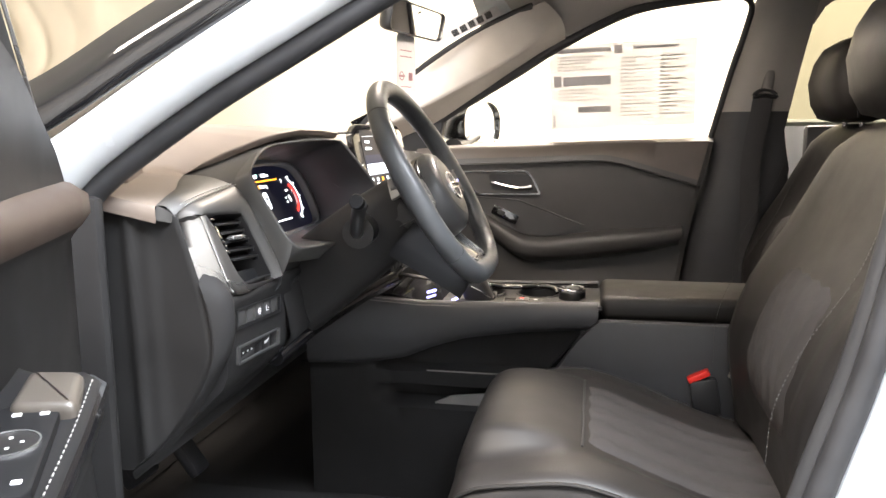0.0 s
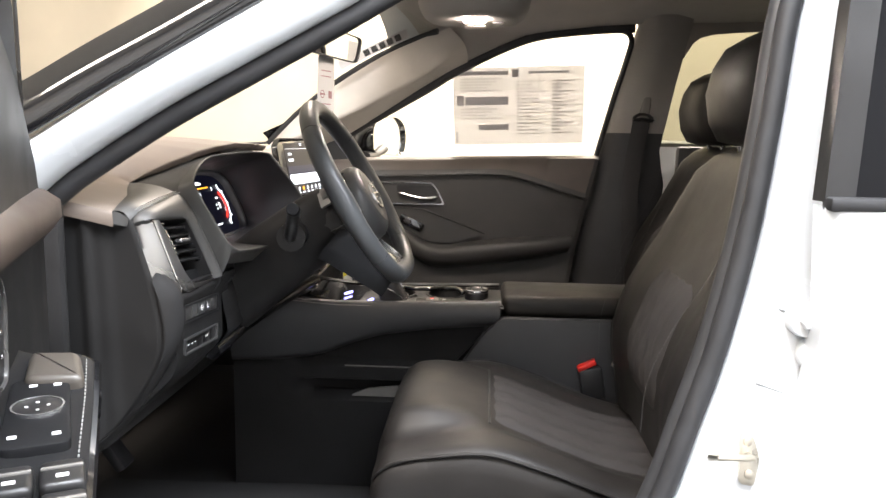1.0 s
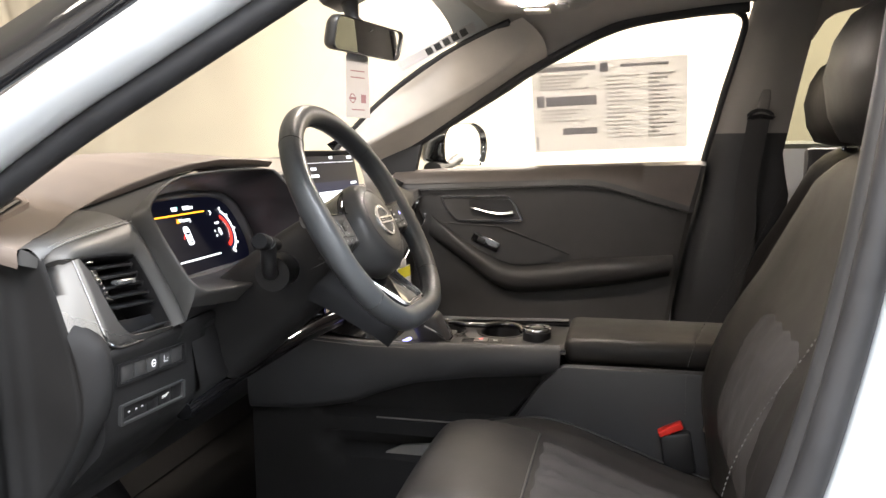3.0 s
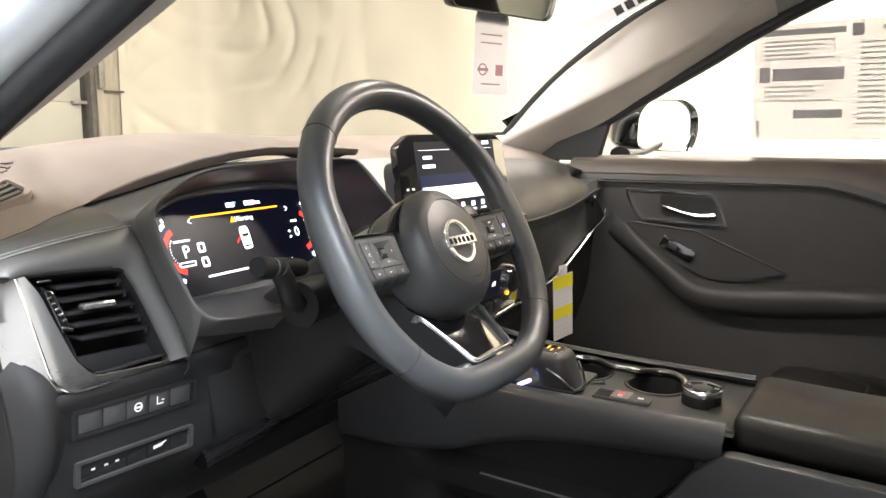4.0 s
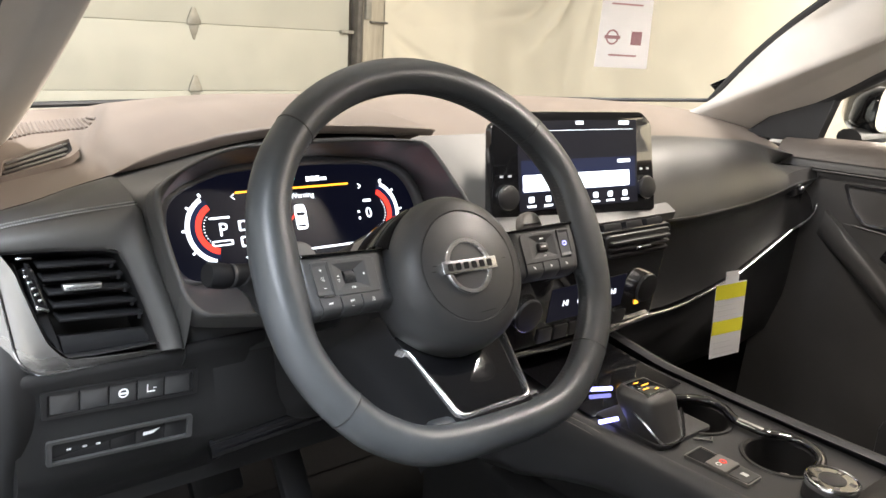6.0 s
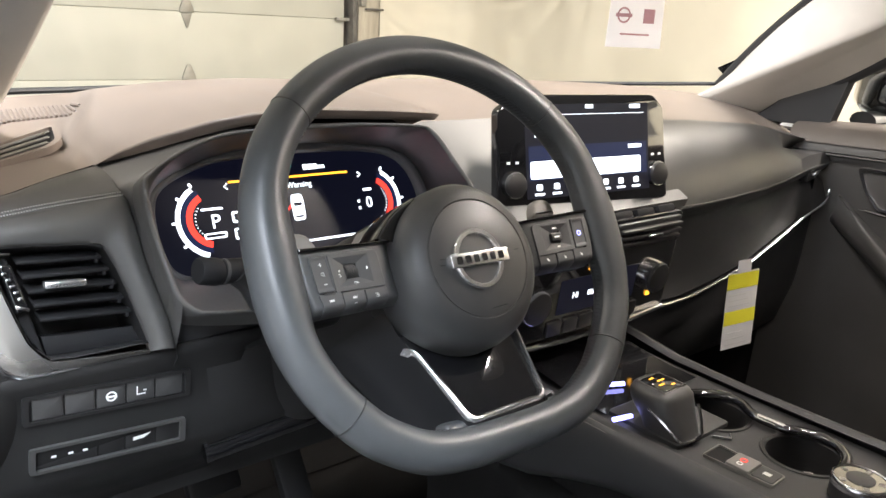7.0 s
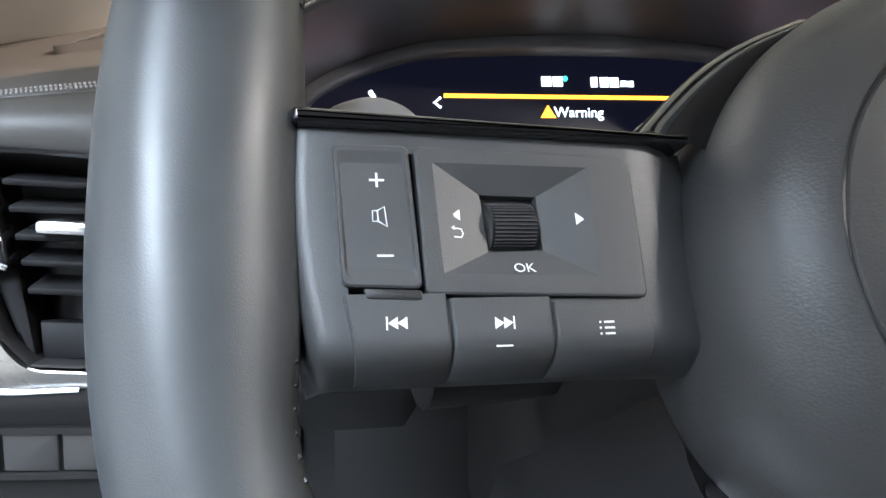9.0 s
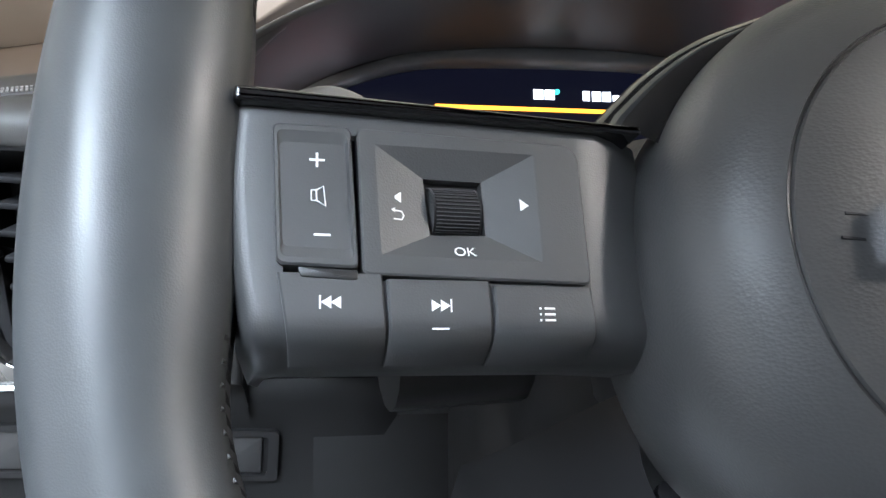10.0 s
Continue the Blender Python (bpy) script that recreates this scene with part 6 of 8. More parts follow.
# ---- centre display ----
scr = thing("touch_screen", (-0.21, -0.025, 0.98), "freestanding touch display with lit audio page and two knobs", "display")
sc = frame_at((-0.2145, 0.002, 1.045), (0.10, 1.0, 0), (-0.2, 0.02, 1))
part("case", prism(round_poly([(-0.150, -0.066), (0.142, -0.066), (0.138, 0.056), (0.119, 0.073), (-0.112, 0.0745), (-0.143, 0.057)], 0.007), sc, -0.012, 0.0, 0.003), M_GLOSS, scr, "gloss black display case")
part("back_case", prism(round_poly(rect(-0.11, 0.12, -0.06, 0.04), 0.02), sc, -0.06, -0.012, 0.01), M_DEEP, scr)
part("lcd", prism(rect(-0.104, 0.106, -0.052, 0.062), sc, 0.0, 0.0008), M_LCD, scr, "dark blue lit screen")
part("lcd_band", prism(rect(-0.100, 0.102, -0.030, 0.012), sc, 0.0008, 0.0011), M_LCD2, scr)
part("card", prism(round_poly(rect(-0.098, 0.090, -0.028, -0.0065), 0.003), sc, 0.0012, 0.0015), M_LITW, scr, "lit white card on the screen")
for k in range(4):
    part("icon", ring_plate(arc2(-0.076 + 0.048 * k, -0.017, 0.004, 0, 330, 12), arc2(-0.076 + 0.048 * k, -0.017, 0.003, 0, 330, 12), sc, 0.0016, 0.0018), M_LCD, scr)
for x0, x1, y0, y1 in ((-0.096, 0.098, 0.0490, 0.0496), (-0.006, 0.007, 0.0565, 0.0610), (0.072, 0.091, 0.0555, 0.0605), (-0.087, -0.066, 0.0360, 0.0405), (-0.090, -0.060, 0.0225, 0.0275), (0.068, 0.092, 0.0040, 0.0085)):
    part("readout", prism(rect(x0, x1, y0, y1), sc, 0.0012, 0.0015), M_LITW, scr)
for k, u in enumerate((-0.085, -0.057, -0.030, -0.002, 0.026, 0.053, 0.081)):
    part("icon", prism(round_poly(rect(u - 0.0045, u + 0.0045, -0.0420, -0.0345), 0.002), sc, 0.0012, 0.0015), M_LITA if k == 2 else M_LITW, scr)
    part("icon_caption", prism(rect(u - 0.0075, u + 0.0075, -0.0482, -0.0455), sc, 0.0012, 0.0015), M_LITW, scr)
for u in (-0.124, 0.121):
    kn = part("knob", prism(arc2(u, -0.033, 0.0155, 0, 345, 24), sc, 0.0, 0.009, 0.003), M_DEEP, scr, "black ribbed rotary knob")
    part("knob_ring", ring_plate(arc2(u, -0.033, 0.0165, 0, 345, 24), arc2(u, -0.033, 0.0150, 0, 345, 24), sc, 0.0, 0.005), M_CHROME, kn)
    for v in (-0.008,):
        part("key_mark", prism(rect(u - 0.009, u - 0.004, v, v + 0.003), sc, 0.0, 0.0006), M_ICON, scr)
        part("key_mark", prism(rect(u + 0.004, u + 0.009, v, v + 0.003), sc, 0.0, 0.0006), M_ICON, scr)
for k in range(4):
    part("key", block(0.036, 0.012, 0.012, frame_at((-0.178, -0.06 + 0.045 * k + 0.05, 0.966), (0, 1, 0), (-0.5, 0, 1)), 0.003), M_STALK, scr)

# ---- centre console ----
con = thing("centre_console", (0.2, 0, 0.36), "dark centre console with cup holders, shifter plate and padded armrest", "console")
# padded sides over a shelf and a pocket
PAD_LOW = [(-0.36, 0.640), (-0.25, 0.643), (-0.20, 0.648), (-0.147, 0.657), (-0.085, 0.682), (-0.026, 0.700), (0.08, 0.715), (0.204, 0.725), (0.30, 0.730)]
PAD_TOP = [(-0.36, 0.805), (-0.34, 0.800), (-0.25, 0.786), (-0.12, 0.774), (0.0, 0.775), (0.12, 0.778), (0.24, 0.782)]
for s in (-1, 1):
    rows, panel = [], []
    for k in range(31):
        x = -0.34 + 0.572 * k / 30
        zt, zl = interp(x, PAD_TOP), interp(x, PAD_LOW)
        y = interp(x, [(-0.34, 0.145), (-0.25, 0.140), (-0.12, 0.128), (0.0, 0.122), (0.12, 0.118), (0.232, 0.116)])
        rows.append([(x, s * (y - 0.022), zt - 0.004), (x, s * (y - 0.016), zt), (x, s * (y - 0.006), zt - 0.002), (x, s * y, zt - 0.012), (x, s * (y + 0.005), zt * 0.6 + zl * 0.4), (x, s * (y + 0.003), zl + 0.014), (x, s * (y - 0.004), zl + 0.002), (x, s * (y - 0.020), zl - 0.002)])
        e = ease((x + 0.215) / 0.045)
        shape = [(0.100, zl), (0.090, zl - 0.012), (0.088, 0.640), (0.116, 0.6315), (0.120, 0.628), (0.119, 0.602), (0.096, 0.594), (0.090, 0.572), (0.112, 0.562), (0.121, 0.553), (0.122, 0.50), (0.126, 0.36)]
        panel.append([(x, s * (a * e + max(a, y - 0.012) * (1 - e)), b) for a, b in shape])
    part("side_pad", grid(rows), M_PLASTIC, con, "charcoal padded console side", 60)
    part("side_panel", grid(panel), M_LOWER, con, "dark plastic console side with a long pocket", 40)
    part("rear_side", grid([[(x, s * 0.112, 0.735), (x, s * 0.116, 0.60), (x, s * 0.124, 0.36)] for x in (0.20, 0.45, 0.68)]), M_LOWER, con, "dark plastic console side panel", 60)
    part("shelf_line", tube([(x, s * 0.1185, 0.6318) for x in (-0.10, -0.03, 0.05, 0.14)], 0.0016, 6), M_COVER, con, "pale edge of the shelf")
    part("pocket_lip", prism(round_poly([(-0.088, 0.563), (-0.052, 0.580), (0.030, 0.590), (0.040, 0.563)], 0.006), frame_at((0, s * 0.112, 0), (s * -1, 0, 0), (0, 0, 1)) @ Matrix.Diagonal((s * -1, 1, 1, 1)), -0.004, 0.003), M_COVER, con, "grey pocket lip")
# top plate with cup wells
CUPS = ((-0.004, 0.027), (0.108, 0.029))
bm = bmesh.new()
xs, ys = [-0.40 + 0.004 * k for k in range(161)], [-0.104 + 0.004 * k for k in range(53)]
vs = [[bm.verts.new((x, y, interp(x, [(-0.40, 0.82), (-0.30, 0.785), (-0.20, 0.768), (-0.1, 0.764), (0.24, 0.764)]))) for y in ys] for x in xs]
for i in range(160):
    for j in range(52):
        if min(math.hypot(xs[i] + 0.002 - cx, ys[j] + 0.002 - cy) for cx, cy in CUPS) > 0.0405:
            bm.faces.new((vs[i][j], vs[i + 1][j], vs[i + 1][j + 1], vs[i][j + 1]))
part("top_plate", bm, M_PLASTIC, con, "dark grey console top plate", 60)
part("front_tray", grid([[(-0.36, y, 0.80), (-0.25, y, 0.786), (-0.12, y, 0.7695), (-0.07, y, 0.7675)] for y in (-0.09, 0.09)]), M_GLOSS, con, "gloss black tray ahead of the shifter")
for a, b in (((-0.053, -0.098, 0.7705), (-0.047, -0.072, 0.7705)), ((-0.113, -0.046, 0.775), (-0.102, -0.018, 0.774))):
    part("tray_light", tube([a, b], 0.0028, 6), M_LITB, con, "lit violet tray edge")
for cx, cy in CUPS:
    rows = []
    for rr, z in ((0.046, 0.7646), (0.045, 0.7662), (0.042, 0.7664), (0.0395, 0.764), (0.0375, 0.735), (0.035, 0.705), (0.032, 0.700), (0.0005, 0.700)):
        rows.append([(cx + rr * math.cos(2 * math.pi * k / 40), cy + rr * math.sin(2 * math.pi * k / 40), z) for k in range(40)])
    c = part("cup_holder", grid(rows, True), M_DEEP, con, "black cup holder well", 40)
    part("cup_grip", block(0.008, 0.012, 0.018, pose(cx + 0.020, cy - 0.028, 0.754, 0, 0, -50), 0.003), M_COVER, c, "grey sprung cup grip")
wave = smooth_line([(-0.047, 0.034, 0.770), (-0.034, 0.052, 0.771), (-0.012, 0.068, 0.772), (0.008, 0.067, 0.772), (0.026, 0.056, 0.772), (0.042, 0.050, 0.772), (0.070, 0.052, 0.772), (0.086, 0.062, 0.772), (0.106, 0.071, 0.772), (0.126, 0.066, 0.772), (0.143, 0.050, 0.771), (0.150, 0.026, 0.769)], 70)
part("cup_rim", tube(wave, 0.0068, 10, flat=0.75), M_GLOSS, con, "wavy gloss black cup rim", 180)
part("cup_accent", tube([(0.040, 0.0495, 0.7742), (0.072, 0.0515, 0.7742)], 0.0048, 8, flat=0.7), M_EMBLEM, con, "bright cup rim accent")
for s in (-1, 1):
    for dz, dy in ((0.0015, -0.002), (-0.004, 0.0012)):
        part("edge_seam", tube([(x, s * (y - 0.004 + dy), zt - 0.0045 + dz) for x, zt, y in ((-0.25, 0.787, 0.140), (-0.12, 0.775, 0.128), (0.0, 0.774, 0.122), (0.12, 0.774, 0.118), (0.232, 0.776, 0.116))], 0.0009, 5), M_COVER, con)
part("shifter_plate", prism(round_poly(rect(-0.075, 0.024, -0.082, 0.018), 0.006), Matrix.Identity(4), 0.764, 0.769, 0.002), M_PLASTIC, con)
SHF = Matrix.Translation((0.014, -0.008, 0))
sh = thing("gear_selector", (-0.02, -0.048, 0.769), "stubby dark gear selector with lit position marks and silver sides", "gear selector")
rows = []
for z, x0, x1, w in ((0.769, -0.046, 0.012, 0.022), (0.779, -0.050, 0.009, 0.023), (0.787, -0.055, 0.004, 0.026), (0.795, -0.060, 0.0, 0.029), (0.803, -0.064, -0.004, 0.0305), (0.811, -0.066, -0.006, 0.030), (0.816, -0.064, -0.010, 0.027), (0.819, -0.058, -0.017, 0.021)):
    cx = (x0 + x1) / 2
    rows.append([SHF @ Vector((cx + (x1 - x0) / 2 * math.copysign(abs(math.cos(a)) ** 0.55, math.cos(a)), -0.050 + w * math.copysign(abs(math.sin(a)) ** 0.55, math.sin(a)), z)) for a in [2 * math.pi * k / 32 for k in range(32)]])
part("body", grid(rows, True, True), M_LEATHER, sh, "dark satin selector body", 50)
part("top_face", prism(round_poly(rect(-0.055, -0.020, -0.068, -0.032), 0.006), SHF, 0.817, 0.8200, 0.001), M_GLOSS, sh, "gloss black selector top")
for x, y, w in ((-0.049, -0.054, 0.007), (-0.041, -0.047, 0.012), (-0.033, -0.056, 0.009), (-0.027, -0.043, 0.006)):
    part("position_mark", prism(rect(x - 0.0011, x + 0.0011, y - w / 2, y + w / 2), SHF, 0.8200, 0.8203), M_LITA, sh)
part("top_bezel", tube([SHF @ Vector(p) for p in [(-0.056, -0.069, 0.8188), (-0.019, -0.069, 0.8188), (-0.019, -0.031, 0.8188), (-0.056, -0.031, 0.8188)]], 0.0009, 6, True), M_SILVER, sh)
part("silver_edge", tube(smooth_line([SHF @ Vector(p) for p in [(-0.030, -0.080, 0.799), (-0.012, -0.078, 0.790), (0.003, -0.074, 0.778), (0.010, -0.068, 0.7715), (0.0135, -0.05, 0.7715), (0.011, -0.034, 0.7715)]], 20), 0.002, 6), M_CHROME, sh)
part("silver_edge", tube(smooth_line([SHF @ Vector(p) for p in [(-0.004, -0.024, 0.800), (0.004, -0.027, 0.786), (0.011, -0.032, 0.772)]], 10), 0.002, 6), M_CHROME, sh)
DIAL = Matrix.Translation((0.180, -0.006, 0))
kk = thing("drive_mode_dial", (0.180, -0.006, 0.764), "silver-ringed drive mode dial with printed symbols", "dial")
part("body", prism(arc2(0, 0, 0.0265, 0, 350, 36), DIAL, 0.764, 0.783, 0.002), M_DEEP, kk)
rows = [[DIAL @ Vector((r * math.cos(2 * math.pi * k / 48), r * math.sin(2 * math.pi * k / 48), z)) for k in range(48)] for r, z in ((0.0268, 0.779), (0.0274, 0.783), (0.0268, 0.7868), (0.0252, 0.7876), (0.0240, 0.7864))]
part("ring", grid(rows, True), M_CHROME, kk, "bright dial ring", 60)
part("face", prism(arc2(0, 0, 0.0244, 0, 350, 36), DIAL, 0.780, 0.7862), M_GLOSS, kk)
part("centre", prism(arc2(0, 0, 0.0135, 0, 350, 30), DIAL, 0.7862, 0.7872, 0.0006), M_LEATHER, kk, "dark dial centre")
for k in range(5):
    a = radians(72 * k + 20)
    part("symbol", block(0.0062, 0.0055, 0.0010, DIAL @ pose(0.0190 * math.cos(a), 0.0190 * math.sin(a), 0.7864, 0, 0, 72 * k), 0.001), M_COVER, kk)
bp = thing("parking_brake_switch", (0.084, -0.051, 0.764), "dark switch plate with brake and hold keys", "switch")
BK = frame_at((0.084, -0.0515, 0.7655), (1, 0.05, 0), (-0.05, 1, 0))
part("frame", ring_plate(round_poly([(-0.039, -0.0165), (0.038, -0.0130), (0.038, 0.0155), (-0.039, 0.0185)], 0.003), round_poly([(-0.0375, -0.015), (0.0365, -0.0118), (0.0365, 0.014), (-0.0375, 0.017)], 0.002), BK, -0.002, 0.0022), M_COVER, bp, "thin grey frame")
part("slot", prism(rect(-0.0375, -0.0150, -0.015, 0.017), BK, -0.001, 0.0004), M_STALK, bp, "black card slot")
part("key", prism(round_poly(rect(-0.0145, 0.0120, -0.0142, 0.0160), 0.003), BK, 0.0, 0.0052, 0.002), M_COVER, bp, "grey parking brake key")
part("mark", ring_plate(arc2(-0.002, 0.003, 0.0040, 0, 330, 16), arc2(-0.002, 0.003, 0.0028, 0, 330, 16), BK, 0.0052, 0.0056), M_LITR, bp)
part("mark", ring_plate(arc2(-0.002, -0.006, 0.0034, 0, 330, 16), arc2(-0.002, -0.006, 0.0024, 0, 330, 16), BK, 0.0052, 0.0056), M_ICON, bp)
part("key", prism(round_poly(rect(0.0128, 0.0362, -0.0120, 0.0145), 0.003), BK, 0.0, 0.0034, 0.0015), M_LEATHER, bp, "dark hold key")
part("mark", prism(rect(0.021, 0.029, -0.002, 0.004), BK, 0.0034, 0.0037), M_ICON, bp)
part("silver_line", tube([(0.030, -0.028, 0.7672), (0.046, -0.014, 0.7672), (0.040, -0.006, 0.7672)], 0.0018, 6), M_CHROME, con)
part("rear_well", block(0.045, 0.18, 0.01, pose(0.218, 0.0, 0.763), 0.003), M_DEEP, con)
# armrest box
part("armrest", span(0.236, 0.62, -0.094, 0.098, 0.742, 0.790, 0.016, 4), M_SEAT, con, "black padded armrest lid", 60)
part("armrest_box", grid([[(x, y, z) for x, z in ((0.225, 0.745), (0.190, 0.70), (0.15, 0.655), (0.10, 0.60))] for y in (-0.105, 0.105)]), M_LOWER, con)
BOX = [(0.234, 0.748), (0.66, 0.748), (0.66, 0.45), (0.10, 0.45), (0.128, 0.60), (0.158, 0.655), (0.198, 0.713)]
for s in (-1, 1):
    part("armrest_side", prism(round_poly(BOX, 0.010), frame_at((0, s * (0.124 if s < 0 else 0.144), 0), (1, 0, 0), (0, 0, 1)), -0.02, 0.0, 0.005), M_PLASTIC, con, "dark console box side")


# ---- seats ----
def seat(dx, cy, label, hx=0.0):
    st = thing("front_seat", (0.28 + dx, cy, 0.36), label, "seat", group="front seats")
    # cushion: rows from front to back, each a closed ring across
    W = 0.245
    MID = [(0.026, 0.610), (0.034, 0.638), (0.045, 0.662), (0.065, 0.682), (0.092, 0.689), (0.13, 0.690), (0.17, 0.683), (0.21, 0.670), (0.26, 0.650), (0.33, 0.622), (0.42, 0.592), (0.54, 0.572)]
    RIDGE_Z = [(0.026, 0.596), (0.045, 0.632), (0.065, 0.645), (0.09, 0.650), (0.13, 0.660), (0.17, 0.666), (0.21, 0.667), (0.26, 0.657), (0.33, 0.632), (0.42, 0.600), (0.54, 0.570)]
    mz, rz_ = smooth_line([(a, b, 0) for a, b in MID], 80), smooth_line([(a, b, 0) for a, b in RIDGE_Z], 80)
    mid = lambda x: interp(x, [(p.x, p.y) for p in mz])
    ridge = lambda x: interp(x, [(p.x, p.y) for p in rz_])
    rows = []
    for k in range(36):
        x = 0.026 + 0.514 * (k / 35) ** 1.4
        w = interp(x, [(0.026, 0.205), (0.034, 0.226), (0.055, 0.238), (0.10, 0.245), (0.33, 0.248), (0.54, 0.235)])
        zb = interp(x, [(0.026, 0.53), (0.055, 0.51), (0.33, 0.47), (0.54, 0.45)])
        m_, r_ = mid(x), ridge(x)
        ring = []
        for u in [-1 + k2 / 20 for k2 in range(41)]:
            a = abs(u)
            hump = r_ - 0.010 * ease((a - 0.93) / 0.07) - 0.004 * (1 - ease((a - 0.62) / 0.12))
            z = m_ - 0.004 * (a / 0.6) ** 2 + (hump - m_ + 0.004) * ease((a - 0.56) / 0.16)
            ring.append((x + dx, cy + u * w, z))
        for u, f in ((1.025, 0.80), (1.03, 0.55), (1.0, 0.25), (0.9, 0.0), (0.0, 0.0), (-0.9, 0.0), (-1.0, 0.25), (-1.03, 0.55), (-1.025, 0.80)):
            ring.append((x + dx, cy + u * w, zb + (r_ - 0.010 - zb) * f))
        rows.append(ring)
    cush = part("cushion", grid(rows, True, True), M_SEAT, st, "black leather cushion with raised bolsters", 80)
    # quilted suede insert
    rows = []
    for i in range(25):
        x = 0.212 + 0.325 * i / 24
        row = []
        for k in range(41):
            u = -0.58 + 1.16 * k / 40
            base = mid(x) - 0.004 * (abs(u) / 0.6) ** 2
            wave = x * 92 + 0.9 * math.sin(u * 26)
            q = 0.0075 * abs(math.sin(wave)) ** 0.5 * (0.75 + 0.25 * math.cos(u * 26))
            e = ease(min(k, 40 - k) / 4) * ease(min(i, 24 - i) / 2)
            row.append((x + dx, cy + u * 0.245, base - 0.003 * (1 - e) + (0.0015 + q) * e))
        rows.append(row)
    part("cushion_insert", grid(rows), M_SUEDE, st, "quilted dark suede cushion insert", 180)
    for s in (1, -1):
        part("piping", tube(smooth_line([(x + dx, cy + s * w * 1.005, ridge(x) - 0.012) for x, w in ((0.030, 0.214), (0.040, 0.231), (0.07, 0.241), (0.13, 0.246), (0.21, 0.248), (0.30, 0.249), (0.42, 0.245), (0.52, 0.238))], 40), 0.0028, 6), M_SEAT, st, "raised seam piping")
    part("cross_seam", tube([(0.211 + dx, cy + u * 0.245, mid(0.211) - 0.004 * (abs(u) / 0.6) ** 2 + 0.0002) for u in (-0.6, -0.4, -0.2, 0, 0.2, 0.4, 0.6)], 0.0022, 6), M_DEEP, st)
    part("valance", span(0.05 + dx, 0.54 + dx, cy - 0.232, cy + 0.232, 0.40, 0.54, 0.03), M_LOWER, st, "dark plastic seat base")
    for s in (1, -1):
        part("seat_rail", span(0.0 + dx, 0.55 + dx, cy + s * 0.19 - 0.02, cy + s * 0.19 + 0.02, 0.358, 0.41, 0.008), M_DEEP, st)
    bx, bz = 0.066, -0.032
    # backrest: rows from bottom to top
    rows = []
    SPINE = [(0.62, 0.425), (0.70, 0.417), (0.78, 0.414), (0.88, 0.447), (0.97, 0.500), (1.05, 0.532), (1.10, 0.548), (1.13, 0.566), (1.146, 0.580)]
    spine = smooth_line([(z, x, 0) for z, x in SPINE], 60)
    back_x = lambda z: interp(z, [(p.x, p.y) for p in spine])
    for z, w, d in ((0.62, 0.225, 0.10), (0.70, 0.245, 0.12), (0.74, 0.252, 0.125), (0.78, 0.258, 0.13), (0.83, 0.262, 0.13), (0.88, 0.264, 0.13), (0.925, 0.264, 0.128), (0.97, 0.262, 0.125), (1.01, 0.257, 0.12), (1.05, 0.250, 0.115), (1.10, 0.225, 0.10), (1.130, 0.175, 0.085), (1.146, 0.11, 0.065)):
        x = back_x(z)
        ring = []
        for u, f in ((-1.0, -0.55), (-1.03, -0.15), (-1.0, 0.20), (-0.93, 0.36), (-0.82, 0.36), (-0.70, 0.18), (-0.60, 0.04), (-0.3, 0.0), (0, 0.0), (0.3, 0.0), (0.60, 0.04), (0.70, 0.18), (0.82, 0.36), (0.93, 0.36), (1.0, 0.20), (1.03, -0.15), (1.0, -0.55), (0.85, -0.9), (0.0, -1.0), (-0.85, -0.9)):
            ff = f * (d * 0.36 if f > 0 else d)
            k = 1.0 if z < 1.0 else max(0.0, 1 - (z - 1.0) / 0.13)
            if f > 0:
                ff *= k
            ring.append((x + bx + dx - ff * 0.96, cy + u * w, z + bz))
        rows.append(ring)
    part("backrest", grid(rows, True, True), M_SEAT, st, "black leather backrest with side bolsters", 80)
    rows = []
    for i in range(33):
        z = 0.67 + 0.29 * i / 32
        x = back_x(z)
        row = []
        for k in range(41):
            u = (-0.58 + 1.16 * k / 40) * (1 - 0.55 * max(0.0, (z - 0.93) / 0.13) ** 2)
            q = 0.0035 * abs(math.sin((u * 0.25 + 0.55 * z) * 62)) ** 0.6 * abs(math.sin((u * 0.25 - 0.55 * z) * 62)) ** 0.6
            e = ease(min(k, 40 - k) / 6) * ease(min(i, 32 - i) / 9)
            row.append((x + bx + dx + 0.006 * (1 - e) - (0.004 + q) * e, cy + u * 0.255, z + bz))
        rows.append(row)
    part("backrest_insert", grid(rows), M_SUEDE, st, "quilted dark suede backrest insert", 180)
    for s in (1, -1):
        line = smooth_line([(x + bx + dx - 0.040, cy + s * w * 0.90, z + bz) for x, z, w in [(back_x(b), b, a) for a, b in ((0.245, 0.72), (0.258, 0.80), (0.264, 0.88), (0.262, 0.97), (0.248, 1.05))]], 110)
        bm = bmesh.new()
        for a, b in list(zip(line, line[1:]))[::2]:
            tube([a + Vector((-0.004, 0, 0)), b + Vector((-0.004, 0, 0))], 0.0007, 4, bm=bm)
        tagged(part("stitching", bm, M_THREAD, st, "grey bolster stitching"), kind="stuff")
    part("back_shell", grid([[(x + bx + dx, cy + u * w, z + bz) for u, x in ((-1, xx - 0.02), (-0.9, xx), (0, xx + 0.01), (0.9, xx), (1, xx - 0.02))] for z, xx, w in ((0.55, 0.555, 0.22), (0.8, 0.585, 0.24), (1.0, 0.615, 0.235), (1.12, 0.635, 0.17))]), M_PLASTIC, st)
    # headrest on two posts
    rows = []
